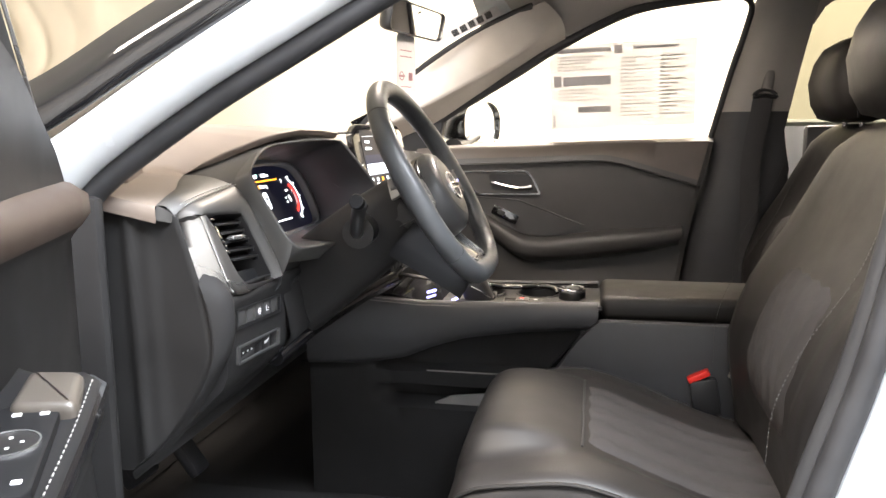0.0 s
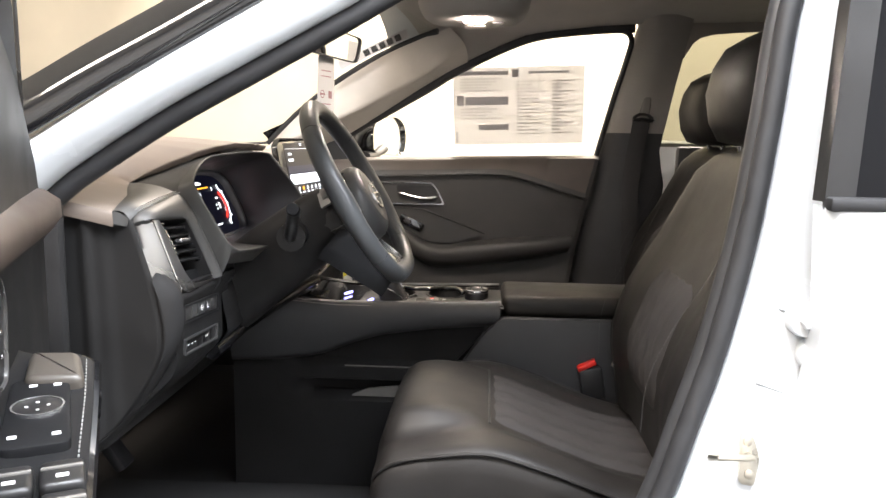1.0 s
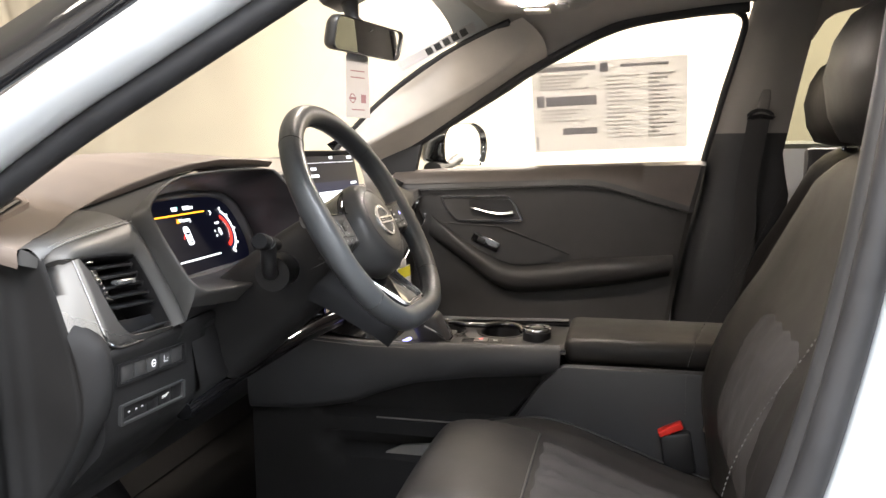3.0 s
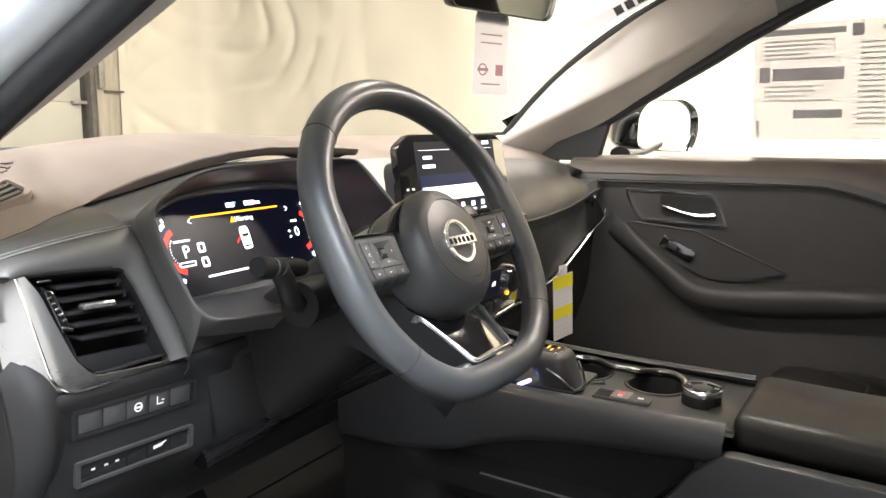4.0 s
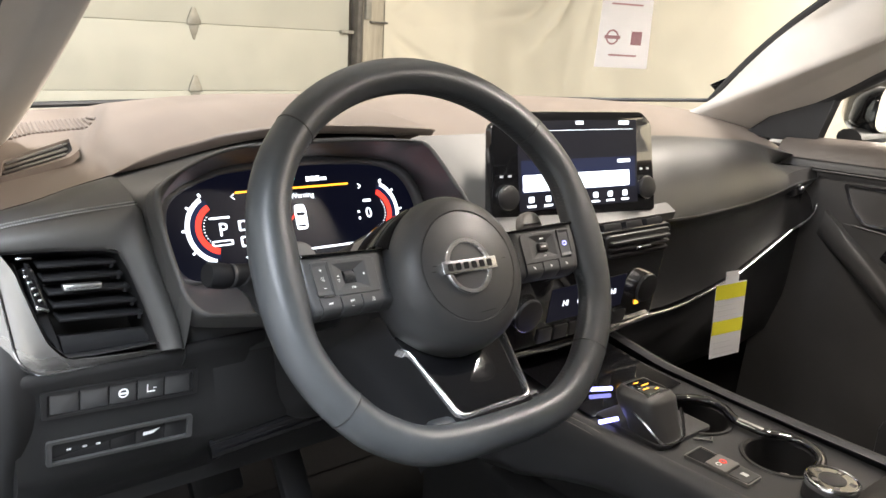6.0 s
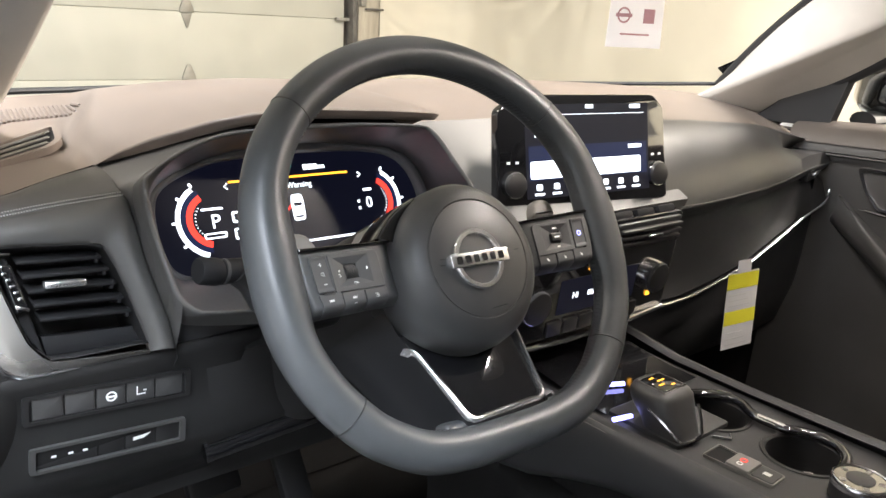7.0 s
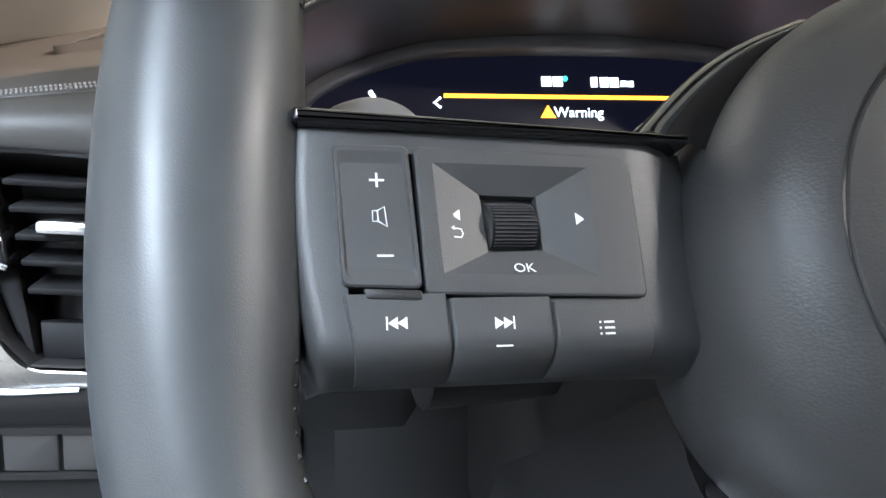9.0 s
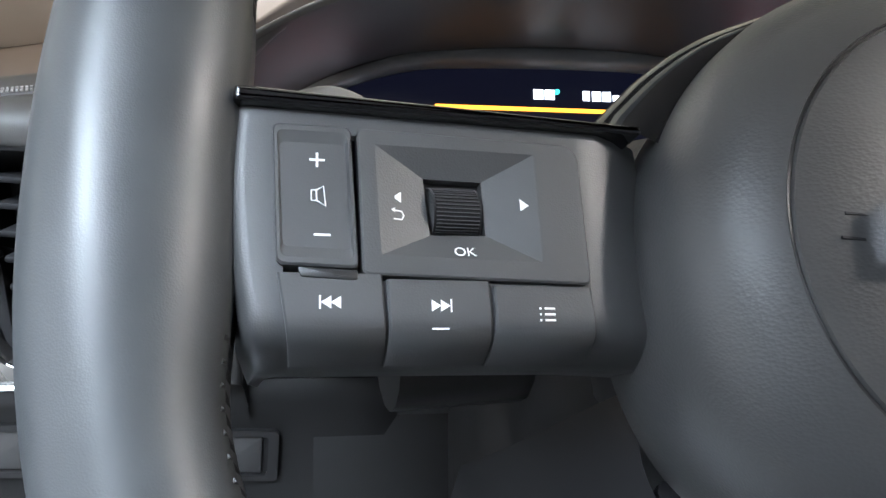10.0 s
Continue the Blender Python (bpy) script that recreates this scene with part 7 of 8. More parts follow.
    for z, x0, x1, w in ((1.150, 0.540, 0.590, 0.085), (1.158, 0.512, 0.612, 0.118), (1.19, 0.496, 0.625, 0.132), (1.24, 0.488, 0.626, 0.135), (1.285, 0.497, 0.622, 0.130), (1.318, 0.514, 0.614, 0.115), (1.335, 0.540, 0.600, 0.085), (1.341, 0.560, 0.584, 0.04)):
        rows.append([Vector(((x0 + x1) / 2 + dx + bx + hx + (x1 - x0) * 0.54 * math.copysign(abs(math.cos(a)) ** 0.6, math.cos(a)), cy + w * math.copysign(abs(math.sin(a)) ** 0.6, math.sin(a)), z + bz)) for a in [2 * math.pi * k / 32 for k in range(32)]])
    hr = part("headrest", grid(rows, True, True), M_SEAT, st, "black leather headrest", 60)
    part("headrest_seam", tube(smooth_line([(x + dx + bx + hx, cy + y, z + bz) for x, y, z in ((0.540, -0.130, 1.16), (0.535, -0.136, 1.22), (0.540, -0.132, 1.28), (0.555, -0.110, 1.325), (0.57, 0.0, 1.344))], 24), 0.002, 6), M_DEEP, hr)
    for s in (1, -1):
        part("post", tube([(0.585 + dx + bx, cy + s * 0.06, 1.10 + bz), (0.575 + dx + bx, cy + s * 0.06, 1.17 + bz)], 0.006, 10), M_CHROME, hr, "chrome headrest post")
    return st


seat(0.0, -0.375, "black leather driver seat with quilted suede centre", 0.030)
seat(0.155, 0.375, "black leather passenger seat with quilted suede centre", 0.008)

bk = thing("belt_buckle", (0.44, -0.105, 0.6), "black seat belt buckle with red release button", "seat belt buckle")
bkm = pose(0.417, -0.128, 0.651, 0, -10, 0)
part("body", block(0.050, 0.026, 0.07, bkm @ Matrix.Translation((0.006, 0, -0.038)), 0.006), M_DEEP, bk)
part("release_button", block(0.042, 0.020, 0.012, bkm @ Matrix.Translation((0.0, -0.002, 0.003)) @ pose(0, 0, 0, 0, -17, 0), 0.003), M_RED, bk, "red release button")
part("stem", tube([(0.44, -0.125, 0.61), (0.46, -0.125, 0.52)], 0.010, 8), M_DEEP, bk)
part("latch_tip", block(0.03, 0.008, 0.012, pose(0.483, -0.13, 0.655, 0, 20, 0), 0.003), M_STEEL, bk)

# rear bench, in the dark behind
rb = thing("rear_bench", (1.35, 0, 0.36), "dark leather rear bench seat", "seat")
part("cushion", span(1.05, 1.55, -0.62, 0.62, 0.45, 0.66, 0.06, 4), M_SEAT, rb)
part("backrest", block(0.14, 1.24, 0.55, pose(1.60, 0, 0.92, 0, 12, 0), 0.05, 4), M_SEAT, rb)
for y in (-0.37, 0.37):
    part("headrest", block(0.09, 0.24, 0.15, pose(1.66, y, 1.27, 0, 12, 0), 0.04, 4), M_SEAT, rb)

# belt on the passenger side pillar
sb = thing("seat_belt", (0.68, 0.67, 0.45), "black seat belt hanging from its pillar anchor", "seat belt")
part("anchor_cover", block(0.030, 0.02, 0.074, pose(0.665, 0.650, 1.228, 0, 8, 0), 0.008, 3), M_COVER, sb, "grey belt anchor cover")
part("webbing", grid([[(x - w, 0.648 + o, z), (x - w * 0.5, 0.645 + o, z), (x + w * 0.5, 0.645 + o, z), (x + w, 0.648 + o, z)] for x, z, w, o in ((0.655, 1.188, 0.026, 0.0), (0.650, 1.15, 0.026, 0.002), (0.640, 1.08, 0.026, 0.004), (0.632, 1.0, 0.025, 0.008), (0.640, 0.8, 0.024, 0.012), (0.655, 0.5, 0.023, 0.012))]), M_BELT, sb, "black belt webbing")
part("anchor_loop", tube(smooth_line([(0.628, 0.643, 1.186), (0.655, 0.641, 1.191), (0.688, 0.643, 1.186), (0.676, 0.643, 1.200), (0.655, 0.643, 1.205), (0.638, 0.643, 1.200)], 24, True), 0.005, 8, True), M_DEEP, sb, "black belt guide loop")


# ---- passenger door ----
pd = thing("passenger_door", (0.1, 0.72, 0.34), "closed passenger door with dark trim, silver handle bezel and armrest", "car door")
def card_end(z):
    """Where the rear edge of the trim lies."""
    return interp(z, [(0.37, 0.420), (0.676, 0.448), (0.943, 0.495), (1.0, 0.508), (1.08, 0.530)])


# trim card as a loft along x
rows = []
for k in range(45):
    q_ = k / 44
    x = -0.30 + 0.80 * q_
    sill = interp(x, [(-0.30, 1.048), (-0.17, 1.056), (0.50, 1.076)])
    step = interp(x, [(-0.30, 1.002), (-0.172, 1.006), (0.20, 1.018), (0.24, 1.0175), (0.29, 1.008), (0.491, 0.951), (0.52, 0.944)])
    row = [(0.735, sill), (0.705, sill + 0.002), (0.676, sill - 0.008), (0.664, step + 0.012), (0.661, step), (0.672, step - 0.006), (0.674, step - 0.03), (0.676, 0.92), (0.682, 0.86), (0.69, 0.76), (0.68, 0.66), (0.665, 0.45), (0.68, 0.37)]
    rows.append([(-0.30 + (card_end(z) + 0.30) * q_, y, z) for y, z in row])
part("trim_card", grid(rows), M_CARDLOW, pd, "dark plastic and leatherette trim card", 50)
part("trim_end", grid([[p, (p[0] + 0.012, p[1] + 0.004, p[2]), (p[0] + 0.016, p[1] + 0.05, p[2])] for p in rows[-1]]), M_CARDLOW, pd, "rear edge of the trim card", 60)
part("sill_pad", grid([[Vector(p) + Vector((0, -0.003, 0.003)) for p in r[:4]] for r in rows]), M_CARD, pd, "brown-grey padded sill", 60)
part("step_line", tube([Vector(r[4]) + Vector((0, -0.002, -0.004)) for r in rows], 0.0026, 6), M_DEEP, pd)
# armrest wing, sweeping down from the front and back along the card
TOPL = smooth_line([(-0.19, 0.925, 0), (-0.112, 0.868, 0), (-0.046, 0.826, 0), (0.005, 0.797, 0), (0.045, 0.788, 0), (0.095, 0.789, 0), (0.259, 0.810, 0), (0.462, 0.826, 0)], 50)
BOTL = smooth_line([(-0.20, 0.875, 0), (-0.08, 0.792, 0), (-0.02, 0.748, 0), (0.036, 0.726, 0), (0.12, 0.728, 0), (0.227, 0.740, 0), (0.34, 0.757, 0), (0.455, 0.782, 0)], 50)
rows = []
for p, q in zip(TOPL, BOTL):
    dep = interp(p.x, [(-0.19, 0.008), (-0.11, 0.026), (0.0, 0.052), (0.36, 0.056), (0.462, 0.030)])
    rows.append([(p.x, 0.682, p.y + 0.008), (p.x, 0.676 - dep * 0.8, p.y + 0.003), (p.x, 0.678 - dep, p.y - 0.004), (p.x, 0.676 - dep, p.y * 0.7 + q.y * 0.3), (p.x * 0.5 + q.x * 0.5, 0.678 - dep * 0.95, p.y * 0.4 + q.y * 0.6), (q.x, 0.680 - dep * 0.6, q.y + 0.006), (q.x, 0.686, q.y - 0.004)])
part("armrest", grid(rows), M_CARDLOW, pd, "charcoal padded door armrest", 70)
face = frame_at((0, 0.673, 0), (1, 0, 0), (0, 0, 1))
part("pull_pocket", prism(round_poly([(-0.16, 0.912), (0.0, 0.902), (0.19, 0.832), (0.10, 0.800), (0.03, 0.800), (-0.05, 0.835), (-0.12, 0.880)], 0.012), face, 0.0, 0.0025), M_LEATHER, pd, "dark pull pocket above the armrest")
part("pocket_crease", tube([(-0.14, 0.670, 0.911), (0.0, 0.669, 0.903), (0.10, 0.669, 0.866), (0.194, 0.670, 0.830)], 0.0022, 6), M_DEEP, pd)
part("armrest_accent", prism(round_poly([(0.068, 0.797), (0.110, 0.815), (0.200, 0.826), (0.165, 0.804)], 0.006), frame_at((0, 0.652, 0), (1, 0, 0), (0, 0.1, 1)) @ Matrix.Translation((0, 0, 0)), -0.06, 0.002, 0.002), M_COVER, pd, "grey satin accent on the armrest")
sw3 = frame_at((-0.036, 0.6655, 0.858), (0.9, 0, -0.42), (0.38, 0.12, 0.85))
part("window_switch_plate", prism(round_poly(rect(-0.040, 0.040, -0.012, 0.016), 0.006), sw3, -0.004, 0.002, 0.001), M_GLOSS, pd, "gloss black switch plate")
part("window_switch", block(0.022, 0.014, 0.006, sw3 @ Matrix.Translation((-0.012, 0.002, 0.004)), 0.002), M_DEEP, pd)
hm = frame_at((-0.05, 0.672, 0.952), (1, 0, 0), (0, 0, 1))
HO = round_poly([(-0.115, 0.034), (0.077, 0.036), (0.098, 0.012), (0.119, -0.034), (-0.069, -0.036), (-0.095, -0.008)], 0.010, 5)
HI = round_poly([(-0.106, 0.0295), (0.074, 0.0315), (0.093, 0.010), (0.112, -0.0295), (-0.066, -0.0315), (-0.090, -0.007)], 0.008, 5)
part("handle_bezel", ring_plate(HO, HI, hm, -0.004, 0.006), M_CHROME, pd, "satin silver handle bezel")
part("handle_plate", prism(HI, hm, -0.004, 0.001), M_CARDLOW, pd)
part("handle_well", prism(round_poly([(-0.035, 0.025), (0.088, 0.025), (0.096, -0.024), (-0.024, -0.022)], 0.012), hm, 0.0005, 0.002), M_DEEP, pd, "dark finger well")
part("handle", tube(smooth_line([hm @ Vector(p) for p in ((-0.024, 0.001, 0.006), (-0.010, -0.001, 0.012), (0.030, -0.010, 0.018), (0.060, -0.014, 0.018), (0.092, -0.011, 0.014))], 20), [0.0034] * 9 + [0.0038 + 0.0005 * k for k in range(11)], 8), M_CHROME, pd, "bright door release lever")
part("lower_pocket", span(0.0, 0.40, 0.60, 0.67, 0.42, 0.60, 0.02), M_PLASTIC, pd)
pw = part("window_glass", grid([[(-0.26, lean(1.06) + 0.004, 1.055), (0.54, lean(1.1) + 0.004, 1.10)], [(-0.02, lean(1.25) + 0.004, 1.25), (0.578, lean(1.25) + 0.004, 1.27)], [(0.28, lean(1.42) + 0.004, 1.42), (0.618, lean(1.46) + 0.004, 1.47)]]), M_GLASS, pd, "clear side window glass")
pw.visible_shadow = False
part("quarter_cover", prism(round_poly([(-0.40, 1.048), (-0.243, 1.052), (-0.214, 1.190), (-0.232, 1.186)], 0.004), frame_at((0, 0.570, 0), (1, 0, 0), (0, 0.12, 1)), -0.02, 0.004, 0.002), M_DEEP, pd, "black mirror corner cover")
part("window_run", tube(smooth_line([(x, lean(z) - 0.006, z) for x, z in ((0.50, 1.455), (0.565, 1.451), (0.600, 1.440), (0.6135, 1.418), (0.603, 1.36), (0.577, 1.26), (0.556, 1.17), (0.5327, 1.070))], 40), 0.0085, 8), M_RUBBER, pd, "black window channel")
part("window_run", tube(smooth_line([(x, lean(z), z) for x, z in OPEN_TOP[3:]], 30), 0.010, 8), M_RUBBER, pd)
part("door_skin", span(-0.42, 0.60, 0.80, 0.88, 0.30, 1.04, 0.03), M_WHITE, pd)

# price sheet on the passenger window, seen from behind
tg = thing("window_sticker", (0.27, 0.70, 1.09), "white printed price sheet stuck inside the passenger window", "sticker")
smx = frame_at((0.288, 0.706, 1.227), (1, 0, 0.035), (-0.03, -0.19, 1)) @ Matrix.Diagonal((1.02, 0.97, 1, 1))
part("sheet", prism(rect(-0.196, 0.196, -0.122, 0.122), smx, 0.0, 0.0008), M_PAPER, tg)
def bar(x0, x1, y0, y1, m=M_INK):
    part("printed_bar", prism(rect(x0, x1, y0, y1), smx, 0.0009, 0.0012), m, tg)
for b in ((-0.185, -0.030, 0.098, 0.110), (-0.020, 0.000, 0.090, 0.114), (0.03, 0.15, 0.100, 0.108), (-0.16, -0.03, 0.004, 0.030), (-0.185, -0.165, 0.002, 0.034), (-0.12, -0.03, -0.076, -0.058), (-0.190, -0.184, -0.115, -0.08)):
    bar(*b)
for k in range(16):
    bar(0.10, 0.168 - 0.02 * ((k * 7) % 3), 0.075 - 0.011 * k, 0.080 - 0.011 * k, M_FAINT)
    bar(-0.005, 0.080 - 0.02 * ((k * 5) % 3), 0.075 - 0.011 * k, 0.0785 - 0.011 * k, M_FAINT)
for k in range(9):
    bar(-0.175, -0.05 - 0.015 * ((k * 5) % 4), 0.084 - 0.009 * k if k < 5 else -0.010 - 0.010 * (k - 5), 0.088 - 0.009 * k if k < 5 else -0.006 - 0.010 * (k - 5), M_FAINT)

# outside mirror beyond the passenger window
em = thing("wing_mirror", (-0.15, 0.92, 1.03), "black and white outside mirror on the passenger side", "mirror")
mm = frame_at((-0.137, 0.885, 1.125), (0.27, 0.963, 0.0), (-0.05, 0.0, 1)) @ Matrix.Diagonal((1.42, 1.0, 1, 1))
MO = round_poly([(-0.105, -0.055), (0.085, -0.068), (0.108, -0.01), (0.100, 0.045), (0.055, 0.070), (-0.060, 0.066), (-0.098, 0.03)], 0.03, 6)
rows = [[mm @ Vector((*(Vector(p) * s_), w)) for p in MO] for s_, w in ((0.30, -0.11), (0.72, -0.10), (0.95, -0.06), (1.0, -0.02), (1.0, 0.0), (0.95, 0.006), (0.90, 0.0), (0.89, -0.008))]
part("shell", grid(rows, True, False), M_GLOSS, em, "gloss black mirror shell", 50)
part("mirror_glass", prism([Vector(p) * 0.90 for p in MO], mm, -0.012, -0.006), M_MIRROR, em, "silvered mirror glass")
part("stem", tube([(-0.20, 0.73, 1.06), (-0.18, 0.79, 1.065), (-0.16, 0.85, 1.085)], [0.03, 0.026, 0.03], 12, flat=0.6), M_DEEP, em)

# ---- interior mirror and hanging tag ----
im = thing("interior_mirror", (-0.16, 0.0, 1.38), "black interior mirror hung on the windscreen", "mirror")
m0 = frame_at((-0.136, -0.012, 1.323), (0.28, 0.96, 0.02), (0.12, 0.0, 1))
IO = round_poly([(-0.115, -0.028), (0.105, -0.036), (0.118, 0.022), (-0.105, 0.034)], 0.018, 6)
rows = [[m0 @ Vector((*(Vector(p) * s_), w)) for p in IO] for s_, w in ((0.5, -0.036), (0.85, -0.030), (0.98, -0.014), (1.0, 0.0), (0.97, 0.004), (0.93, 0.002), (0.92, -0.002))]
part("shell", grid(rows, True, True), M_DEEP, im, "black mirror shell", 50)
part("mirror_glass", prism([Vector(p) * 0.93 for p in IO], m0, -0.006, -0.001), M_MIRROR, im, "silvered mirror glass")
part("stem", tube([(-0.14, 0.0, 1.33), (-0.17, 0.0, 1.36), (-0.18, 0.0, 1.405)], [0.014, 0.012, 0.02], 12), M_DEEP, im)
part("sensor_cover", block(0.16, 0.11, 0.035, pose(-0.15, 0.0, 1.425, 0, -24, 0), 0.014), M_DEEP, im, "black camera cover")
ht = thing("mirror_tag", (-0.165, 0.0, 1.16), "white printed paper tag hung from the mirror", "tag")
hgm = frame_at((-0.165, 0.0, 1.240), (0.30, 0.95, 0), (0, 0, 1))
part("card", prism([(-0.038, -0.062), (0.038, -0.062), (0.036, 0.050), (0.024, 0.068), (-0.020, 0.070), (-0.034, 0.050)], hgm, 0.0, 0.0008), M_PAPER, ht)
part("hook", prism(round_poly([(-0.030, 0.045), (0.032, 0.045), (0.030, 0.072), (-0.028, 0.072)], 0.008), hgm, -0.0004, -0.0001), M_PILLAR, ht)
for y in (0.024, 0.012):
    part("printed_bar", prism(rect(-0.022, 0.022, y, y + 0.002), hgm, 0.0009, 0.0012), M_REDINK, ht)
part("printed_mark", ring_plate(arc2(-0.017, -0.026, 0.009, 0, 345, 20), arc2(-0.017, -0.026, 0.007, 0, 345, 20), hgm, 0.0009, 0.0012), M_REDINK, ht)
part("printed_bar", prism(rect(-0.028, -0.006, -0.028, -0.024), hgm, 0.0012, 0.0014), M_REDINK, ht)
part("printed_mark", prism(rect(0.010, 0.025, -0.034, -0.018), hgm, 0.0009, 0.0012), M_REDINK, ht, "small printed square")
part("printed_bar", prism(rect(-0.02, 0.02, -0.048, -0.046), hgm, 0.0009, 0.0012), M_REDINK, ht)
# sticker strip along the windscreen edge
wt = thing("windscreen_strip", (-0.15, 0.55, 1.28), "translucent grey printed strip on the windscreen edge", "sticker")
wm = frame_at((-0.14, 0.545, 1.372), (0.86, -0.05, 0.40), (-0.35, -0.45, 0.82))
part("strip", prism(rect(-0.11, 0.11, -0.012, 0.014), wm, 0.0, 0.0008), M_INK, wt)
for k in range(5):
    part("printed_bar", prism(rect(-0.03 + 0.025 * k, -0.012 + 0.025 * k, -0.008, 0.010), wm, 0.0009, 0.0012), M_PLASTIC, wt)

# yellow and white paper tag under the fascia
yt = thing("paper_tag", (-0.19, 0.385, 0.68), "white card tag with yellow bands hung from the glovebox", "tag")
ym = frame_at((-0.188, 0.388, 0.768), (0.15, 1, 0.02), (-0.04, 0.06, 1))
part("card", prism(rect(-0.037, 0.037, -0.070, 0.062), ym, 0.0, 0.0008), M_PAPER, yt)
part("tab", prism(rect(-0.016, 0.016, 0.060, 0.082), ym, 0.0005, 0.0012), M_PAPER, yt)
for y0, y1 in ((0.034, 0.060), (-0.028, -0.004)):
    part("band", prism(rect(-0.037, 0.037, y0, y1), ym, 0.0009, 0.0012), M_YELLOW, yt, "yellow printed band")
for k in range(6):
    part("printed_bar", prism(rect(-0.03, 0.022 - 0.006 * (k % 3), -0.064 + 0.010 * k if k < 3 else 0.004 + 0.009 * (k - 3), -0.062 + 0.010 * k if k < 3 else 0.0055 + 0.009 * (k - 3)), ym, 0.0009, 0.0012), M_FAINT, yt)

# ---- overhead map lamp ----
ol = thing("overhead_console", (0.158, 0.08, 1.48), "grey overhead console with a lit map lamp", "ceiling lamp")
rows = []
for z, f in ((1.505, 1.0), (1.440, 0.99), (1.412, 0.95), (1.396, 0.88), (1.387, 0.78), (1.384, 0.66)):
    rows.append([(0.158 + 0.130 * f * math.copysign(abs(math.cos(a)) ** 0.7, math.cos(a)), 0.085 + 0.125 * f * math.copysign(abs(math.sin(a)) ** 0.7, math.sin(a)), z) for a in [2 * math.pi * k / 40 for k in range(40)]])
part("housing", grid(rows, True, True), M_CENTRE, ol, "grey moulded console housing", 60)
part("lens", block(0.050, 0.045, 0.010, pose(0.160, 0.030, 1.3835), 0.004), M_BULB, ol, "lit map lamp lens")
part("lens", block(0.050, 0.045, 0.008, pose(0.160, 0.140, 1.3835), 0.004), M_PILLAR, ol, "unlit map lamp lens")
part("switch", block(0.024, 0.040, 0.008, pose(0.212, 0.085, 1.3840), 0.003), M_DEEP, ol)

# ---- pedals and mat ----
for x, y, w, nm, lb in ((-0.60, -0.36, 0.085, "brake_pedal", "black rubber brake pedal"), (-0.58, -0.24, 0.05, "accelerator_pedal", "black rubber-faced accelerator pedal")):
    pz = thing(nm, (x, y, 0.40), lb, "pedal")
    part("pad", block(0.025, w, 0.07 if w > 0.06 else 0.16, pose(x, y, 0.50, 0, -35, 0), 0.008), M_RUBBER, pz)
    part("arm", tube([(x - 0.02, y, 0.52), (x - 0.10, y, 0.72)], 0.010, 8), M_GRIME, pz)
solo("floor_mat", span(-0.62, -0.02, -0.60, -0.16, 0.361, 0.372, 0.004), M_CARPET, "black carpet driver floor mat", "mat")
fr = thing("footrest", (-0.62, -0.56, 0.36), "dark plastic footrest beside the pedals", "footrest")
part("plate", block(0.02, 0.10, 0.24, pose(-0.60, -0.58, 0.48, 0, -42, 0), 0.008), M_PLASTIC, fr)

# ---- open driver door ----
HINGE = Matrix.Translation((-0.45, -0.85, 0)) @ pose(0, 0, 0, 0, 0, -60)


def D(a, b, z):
    """A point on the open door: a along it from the hinge, b inward from its hinge line."""
    return HINGE @ Vector((a, b, z))


dr = thing("driver_door", tuple(D(0.5, 0.0, 0.3)), "open driver door with dark trim, switch panel and brown-grey sill pad", "car door")


def card(a):
    """How far the trim stands in from the hinge line."""
    return interp(a, [(0.0, 0.06), (0.03, 0.085), (0.05, 0.110), (0.09, 0.106), (0.30, 0.078), (0.43, 0.062), (0.5, 0.048), (0.6, 0.028), (0.86, -0.010), (0.88, -0.03)])


rows = []
for a in (0.03, 0.045, 0.06, 0.10, 0.16, 0.22, 0.30, 0.40, 0.5, 0.7, 0.86, 0.88):
    c = card(a)
    rows.append([D(a, 0.0, 1.052), D(a, c - 0.02, 1.056), D(a, c, 1.052), D(a, c + 0.017, 1.040), D(a, c + 0.018, 1.020), D(a, c + 0.008, 1.006), D(a, c, 0.995), D(a, c, 0.80), D(a, c + 0.012, 0.6), D(a, c, 0.42), D(a, 0.0, 0.36)])
part("trim_card", grid(rows), M_LOWER, dr, "dark plastic door trim card", 50)
part("sill_pad", grid([[Vector(p) + (HINGE.to_3x3() @ Vector((0, 0.003, 0.002))) for p in r[1:6]] for r in rows]), M_SILL, dr, "brown-grey soft door sill", 60)
rows = []
for a in (0.03, 0.10, 0.3, 0.6, 0.86, 0.89):
    rows.append([D(a, 0.0, 1.05), D(a, -0.035, 1.03), D(a, -0.06, 0.9), D(a, -0.065, 0.6), D(a, -0.04, 0.34), D(a, 0.0, 0.34)])
part("door_skin", grid(rows), M_WHITE, dr, "white painted outer skin", 60)
fl = [(0.05, 1.05), (0.08, 1.085), (0.18, 1.150), (0.30, 1.23), (0.45, 1.32), (0.60, 1.40), (0.74, 1.44), (0.86, 1.44), (0.88, 1.10)]
line = smooth_line([(a, 0, z) for a, z in fl], 60)
rows = []
for p in line:
    o = interp(p.x, [(0.0, 0.080), (0.30, 0.080), (0.6, 0.035), (0.88, 0.0)]) + 0.03 * (p.z - 1.05)
    rows.append([D(p.x, o - 0.06, p.z - 0.03), D(p.x, o - 0.06, p.z + 0.02), D(p.x - 0.004, o, p.z + 0.018), D(p.x, o + 0.012, p.z), D(p.x + 0.004, o, p.z - 0.03)])
part("window_frame", grid(rows, True), M_DEEP, dr, "black window frame", 50)
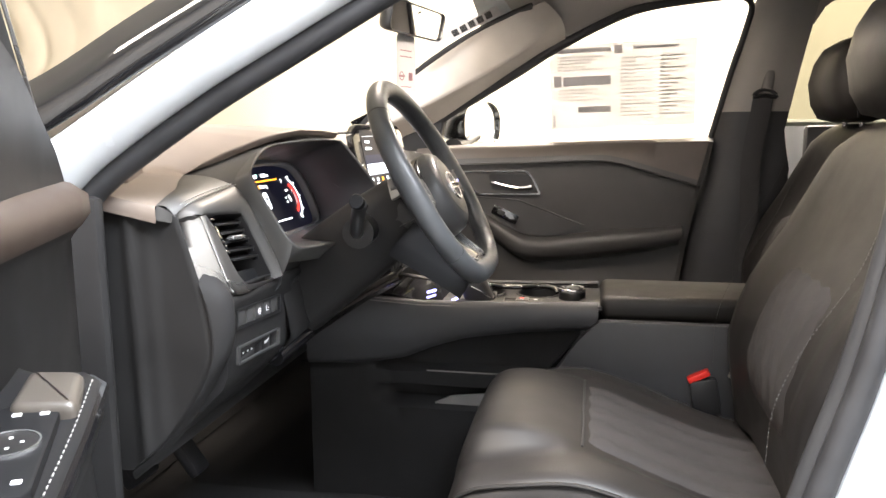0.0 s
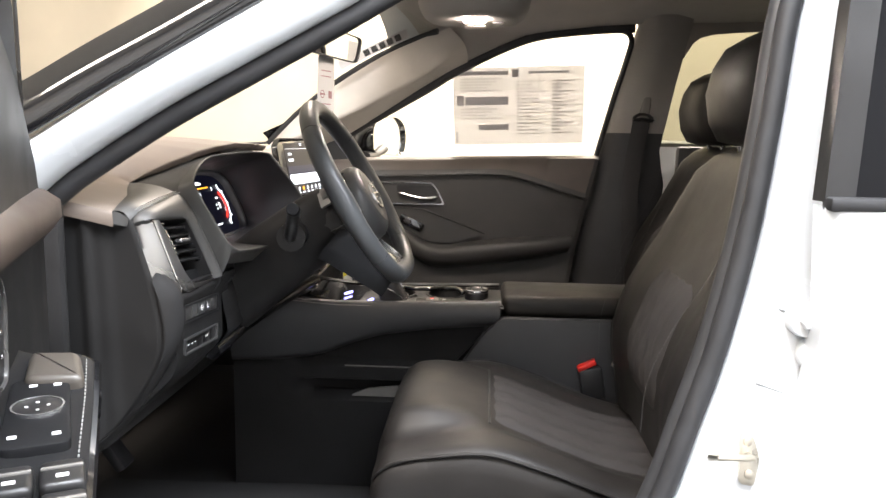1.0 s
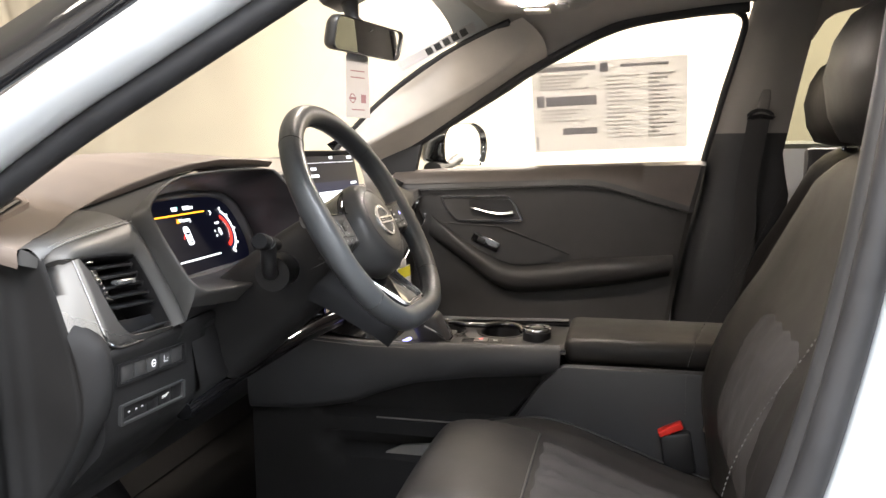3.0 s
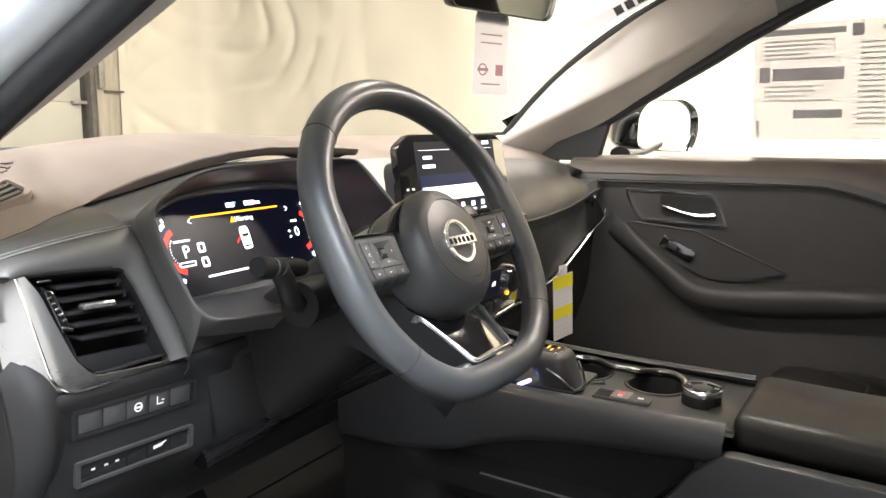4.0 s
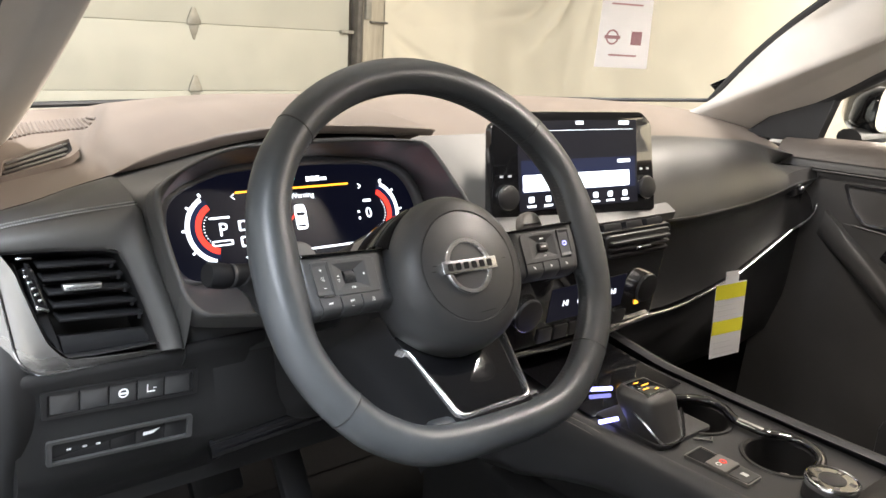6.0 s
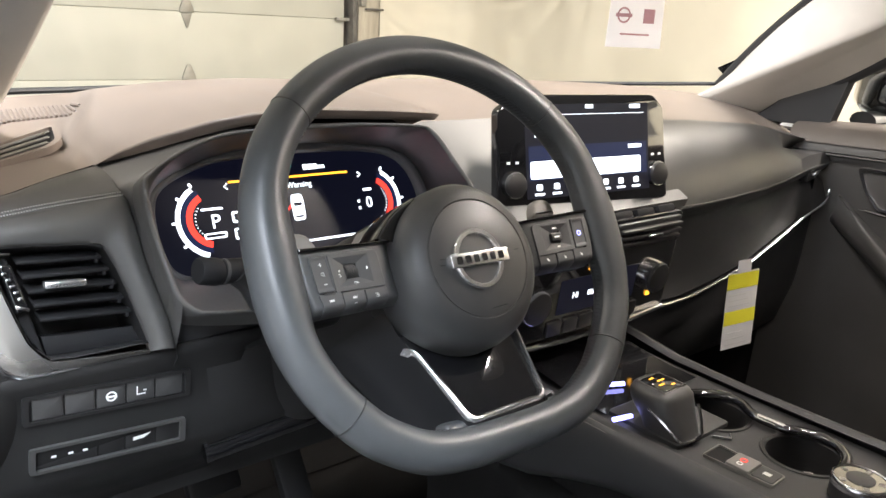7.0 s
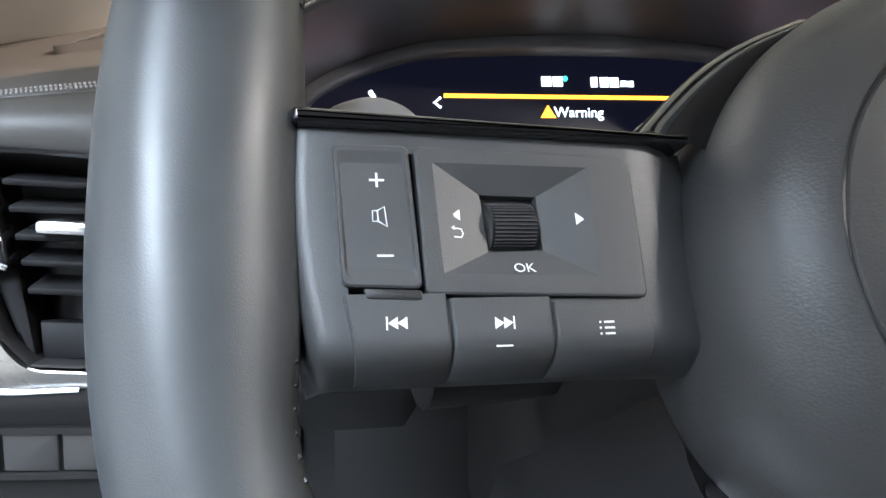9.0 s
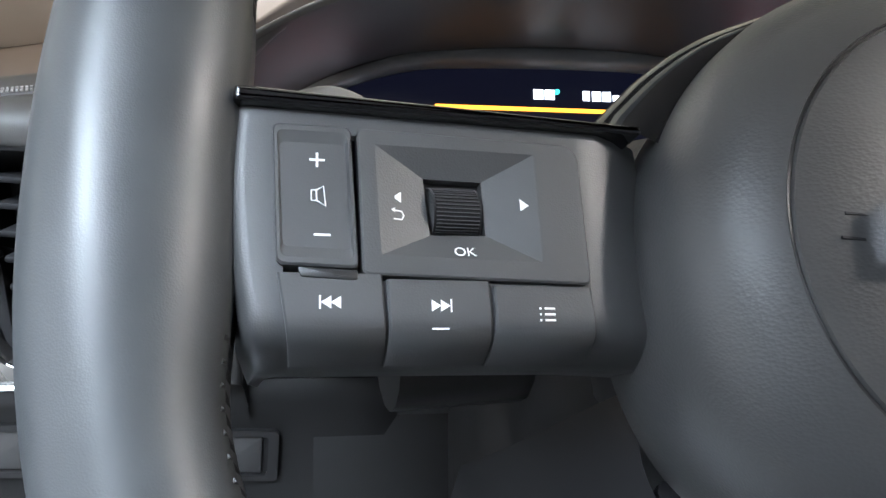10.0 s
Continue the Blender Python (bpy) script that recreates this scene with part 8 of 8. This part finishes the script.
part("frame_edge", tube([D(p.x, 0.014 + interp(p.x, [(0.0, 0.080), (0.30, 0.080), (0.6, 0.035), (0.88, 0.0)]) + 0.03 * (p.z - 1.05), p.z + 0.006) for p in line[4:]], 0.002, 5), M_SILVER, dr)
part("corner_cover", prism(round_poly([(0.045, 1.045), (0.40, 1.045), (0.40, 1.285), (0.30, 1.228), (0.18, 1.150), (0.085, 1.088)], 0.008), HINGE @ Matrix(((1, 0, 0, 0), (-0.09, 0.02, -1, 0.076), (0, 1, 0, 0), (0, 0, 0, 1))), -0.014, 0.012, 0.004), M_DEEP, dr, "grey corner trim")
dwin = part("window_glass", grid([[D(0.10, 0.035, 1.05), D(0.86, -0.02, 1.05)], [D(0.30, 0.040, 1.225), D(0.86, -0.015, 1.24)], [D(0.60, 0.015, 1.39), D(0.86, -0.01, 1.43)]]), M_GLASS, dr, "clear side window glass")
dwin.visible_shadow = False
# armrest with switches
rows = []
for a, zc, far in ((0.250, 0.905, 0.105), (0.257, 0.904, 0.140), (0.275, 0.901, 0.152), (0.36, 0.892, 0.147), (0.45, 0.885, 0.140), (0.54, 0.880, 0.133), (0.59, 0.877, 0.126), (0.615, 0.876, 0.110), (0.63, 0.876, 0.04)):
    c = card(a) - 0.01
    rows.append([D(a, c, zc + 0.012), D(a, c + 0.014, zc + 0.004), D(a, c + (far - c) * 0.5, zc), D(a, far - 0.004, zc), D(a, far, zc - 0.006), D(a, far - 0.002, zc - 0.03), D(a, c + (far - c) * 0.6, zc - 0.09), D(a, c, zc - 0.12)])
part("armrest", grid(rows), M_STALK, dr, "black armrest", 60)
part("armrest_edge", tube([Vector(r[4]) for r in rows], 0.004, 6), M_GLOSS, dr, "gloss black armrest edge")
am = frame_at(tuple(D(0.44, 0.090, 0.8862)), HINGE.to_3x3() @ Vector((0, 1, 0)), HINGE.to_3x3() @ Vector((-1, 0, 0.07))) @ Matrix.Diagonal((-1, 1, 1, 1))
sp = am @ Matrix.Translation((-0.015, 0.048, 0.0035))
part("switch_plate", prism(round_poly([(-0.020, -0.072), (0.030, -0.072), (0.024, 0.070), (-0.012, 0.074), (-0.022, 0.055)], 0.010), sp, -0.006, 0.004, 0.002), M_STALK, dr, "matt black switch plate")
part("pull_grip", prism(round_poly([(-0.049, 0.096), (0.000, 0.106), (-0.004, 0.180), (-0.048, 0.166)], 0.010), am, -0.004, 0.014, 0.008, 4), M_BRONZE, dr, "bronze-grey pull grip")
mir = part("mirror_switch", prism(arc2(0.003, 0.0, 0.0195, 0, 345, 28), sp, 0.004, 0.0062, 0.001), M_DEEP, dr, "round mirror switch with a bright ring")
part("ring", ring_plate(arc2(0.003, 0.0, 0.0200, 0, 354, 40), arc2(0.003, 0.0, 0.0186, 0, 354, 40), sp, 0.004, 0.0070), M_EMBLEM, mir)
for dx, dy in ((0.008, 0), (-0.008, 0), (0, 0.008), (0, -0.008)):
    part("mark", prism(rect(0.003 + dx - 0.0013, 0.003 + dx + 0.0013, dy - 0.0013, dy + 0.0013), sp, 0.0062, 0.0066), M_ICON, mir)
for x, y in ((0.007, 0.052), (-0.012, 0.050), (0.020, -0.052), (-0.010, -0.054)):
    part("switch_mark", prism(round_poly(rect(x - 0.0032, x + 0.0032, y - 0.0025, y + 0.0030), 0.001), sp, 0.004, 0.0044), M_ICON, dr)
for k in range(2):
    for x in (-0.028, 0.004):
        y = -0.076 - 0.046 * k
        w = part("window_switch", block(0.029, 0.038, 0.014, am @ Matrix.Translation((x, y, 0.004)), 0.005, 3), M_DEEP, dr, "black window switch")
        part("switch_edge", block(0.027, 0.003, 0.003, am @ Matrix.Translation((x, y + 0.004, 0.0112)), 0.001), M_COVER, w)
        part("switch_mark", prism(rect(x - 0.004, x + 0.004, y - 0.010, y - 0.005), am, 0.0111, 0.0114), M_ICON, w)
line = smooth_line([D(a, far - 0.009, zc + 0.0012) for a, zc, far in ((0.275, 0.901, 0.152), (0.36, 0.892, 0.147), (0.45, 0.885, 0.140), (0.54, 0.880, 0.133), (0.59, 0.877, 0.126))], 80)
bm = bmesh.new()
for a, b in list(zip(line, line[1:]))[::2]:
    tube([a, b], 0.0006, 4, bm=bm)
tagged(part("stitching", bm, M_STITCH, dr, "pale armrest stitching"), kind="stuff")
# handle bezel on the door card
dh = frame_at(tuple(D(0.415, 0.070, 0.958)), HINGE.to_3x3() @ Vector((-1, 0.12, 0)), (0, 0, 1))
DO = round_poly([(-0.10, 0.045), (0.055, 0.045), (0.072, 0.020), (0.060, -0.045), (-0.10, -0.045)], 0.012, 5)
part("handle_bezel", ring_plate(DO, [tuple(Vector(p) * 0.965) for p in DO], dh, -0.004, 0.004), M_SILVER, dr, "satin silver handle bezel")
part("handle_plate", prism([tuple(Vector(p) * 0.965) for p in DO], dh, -0.004, 0.001), M_LOWER, dr)
for v in (0.02, 0.0, -0.02):
    part("memory_mark", block(0.004, 0.004, 0.003, dh @ Matrix.Translation((0.045, v, 0.002)), 0.001), M_CHROME, dr)
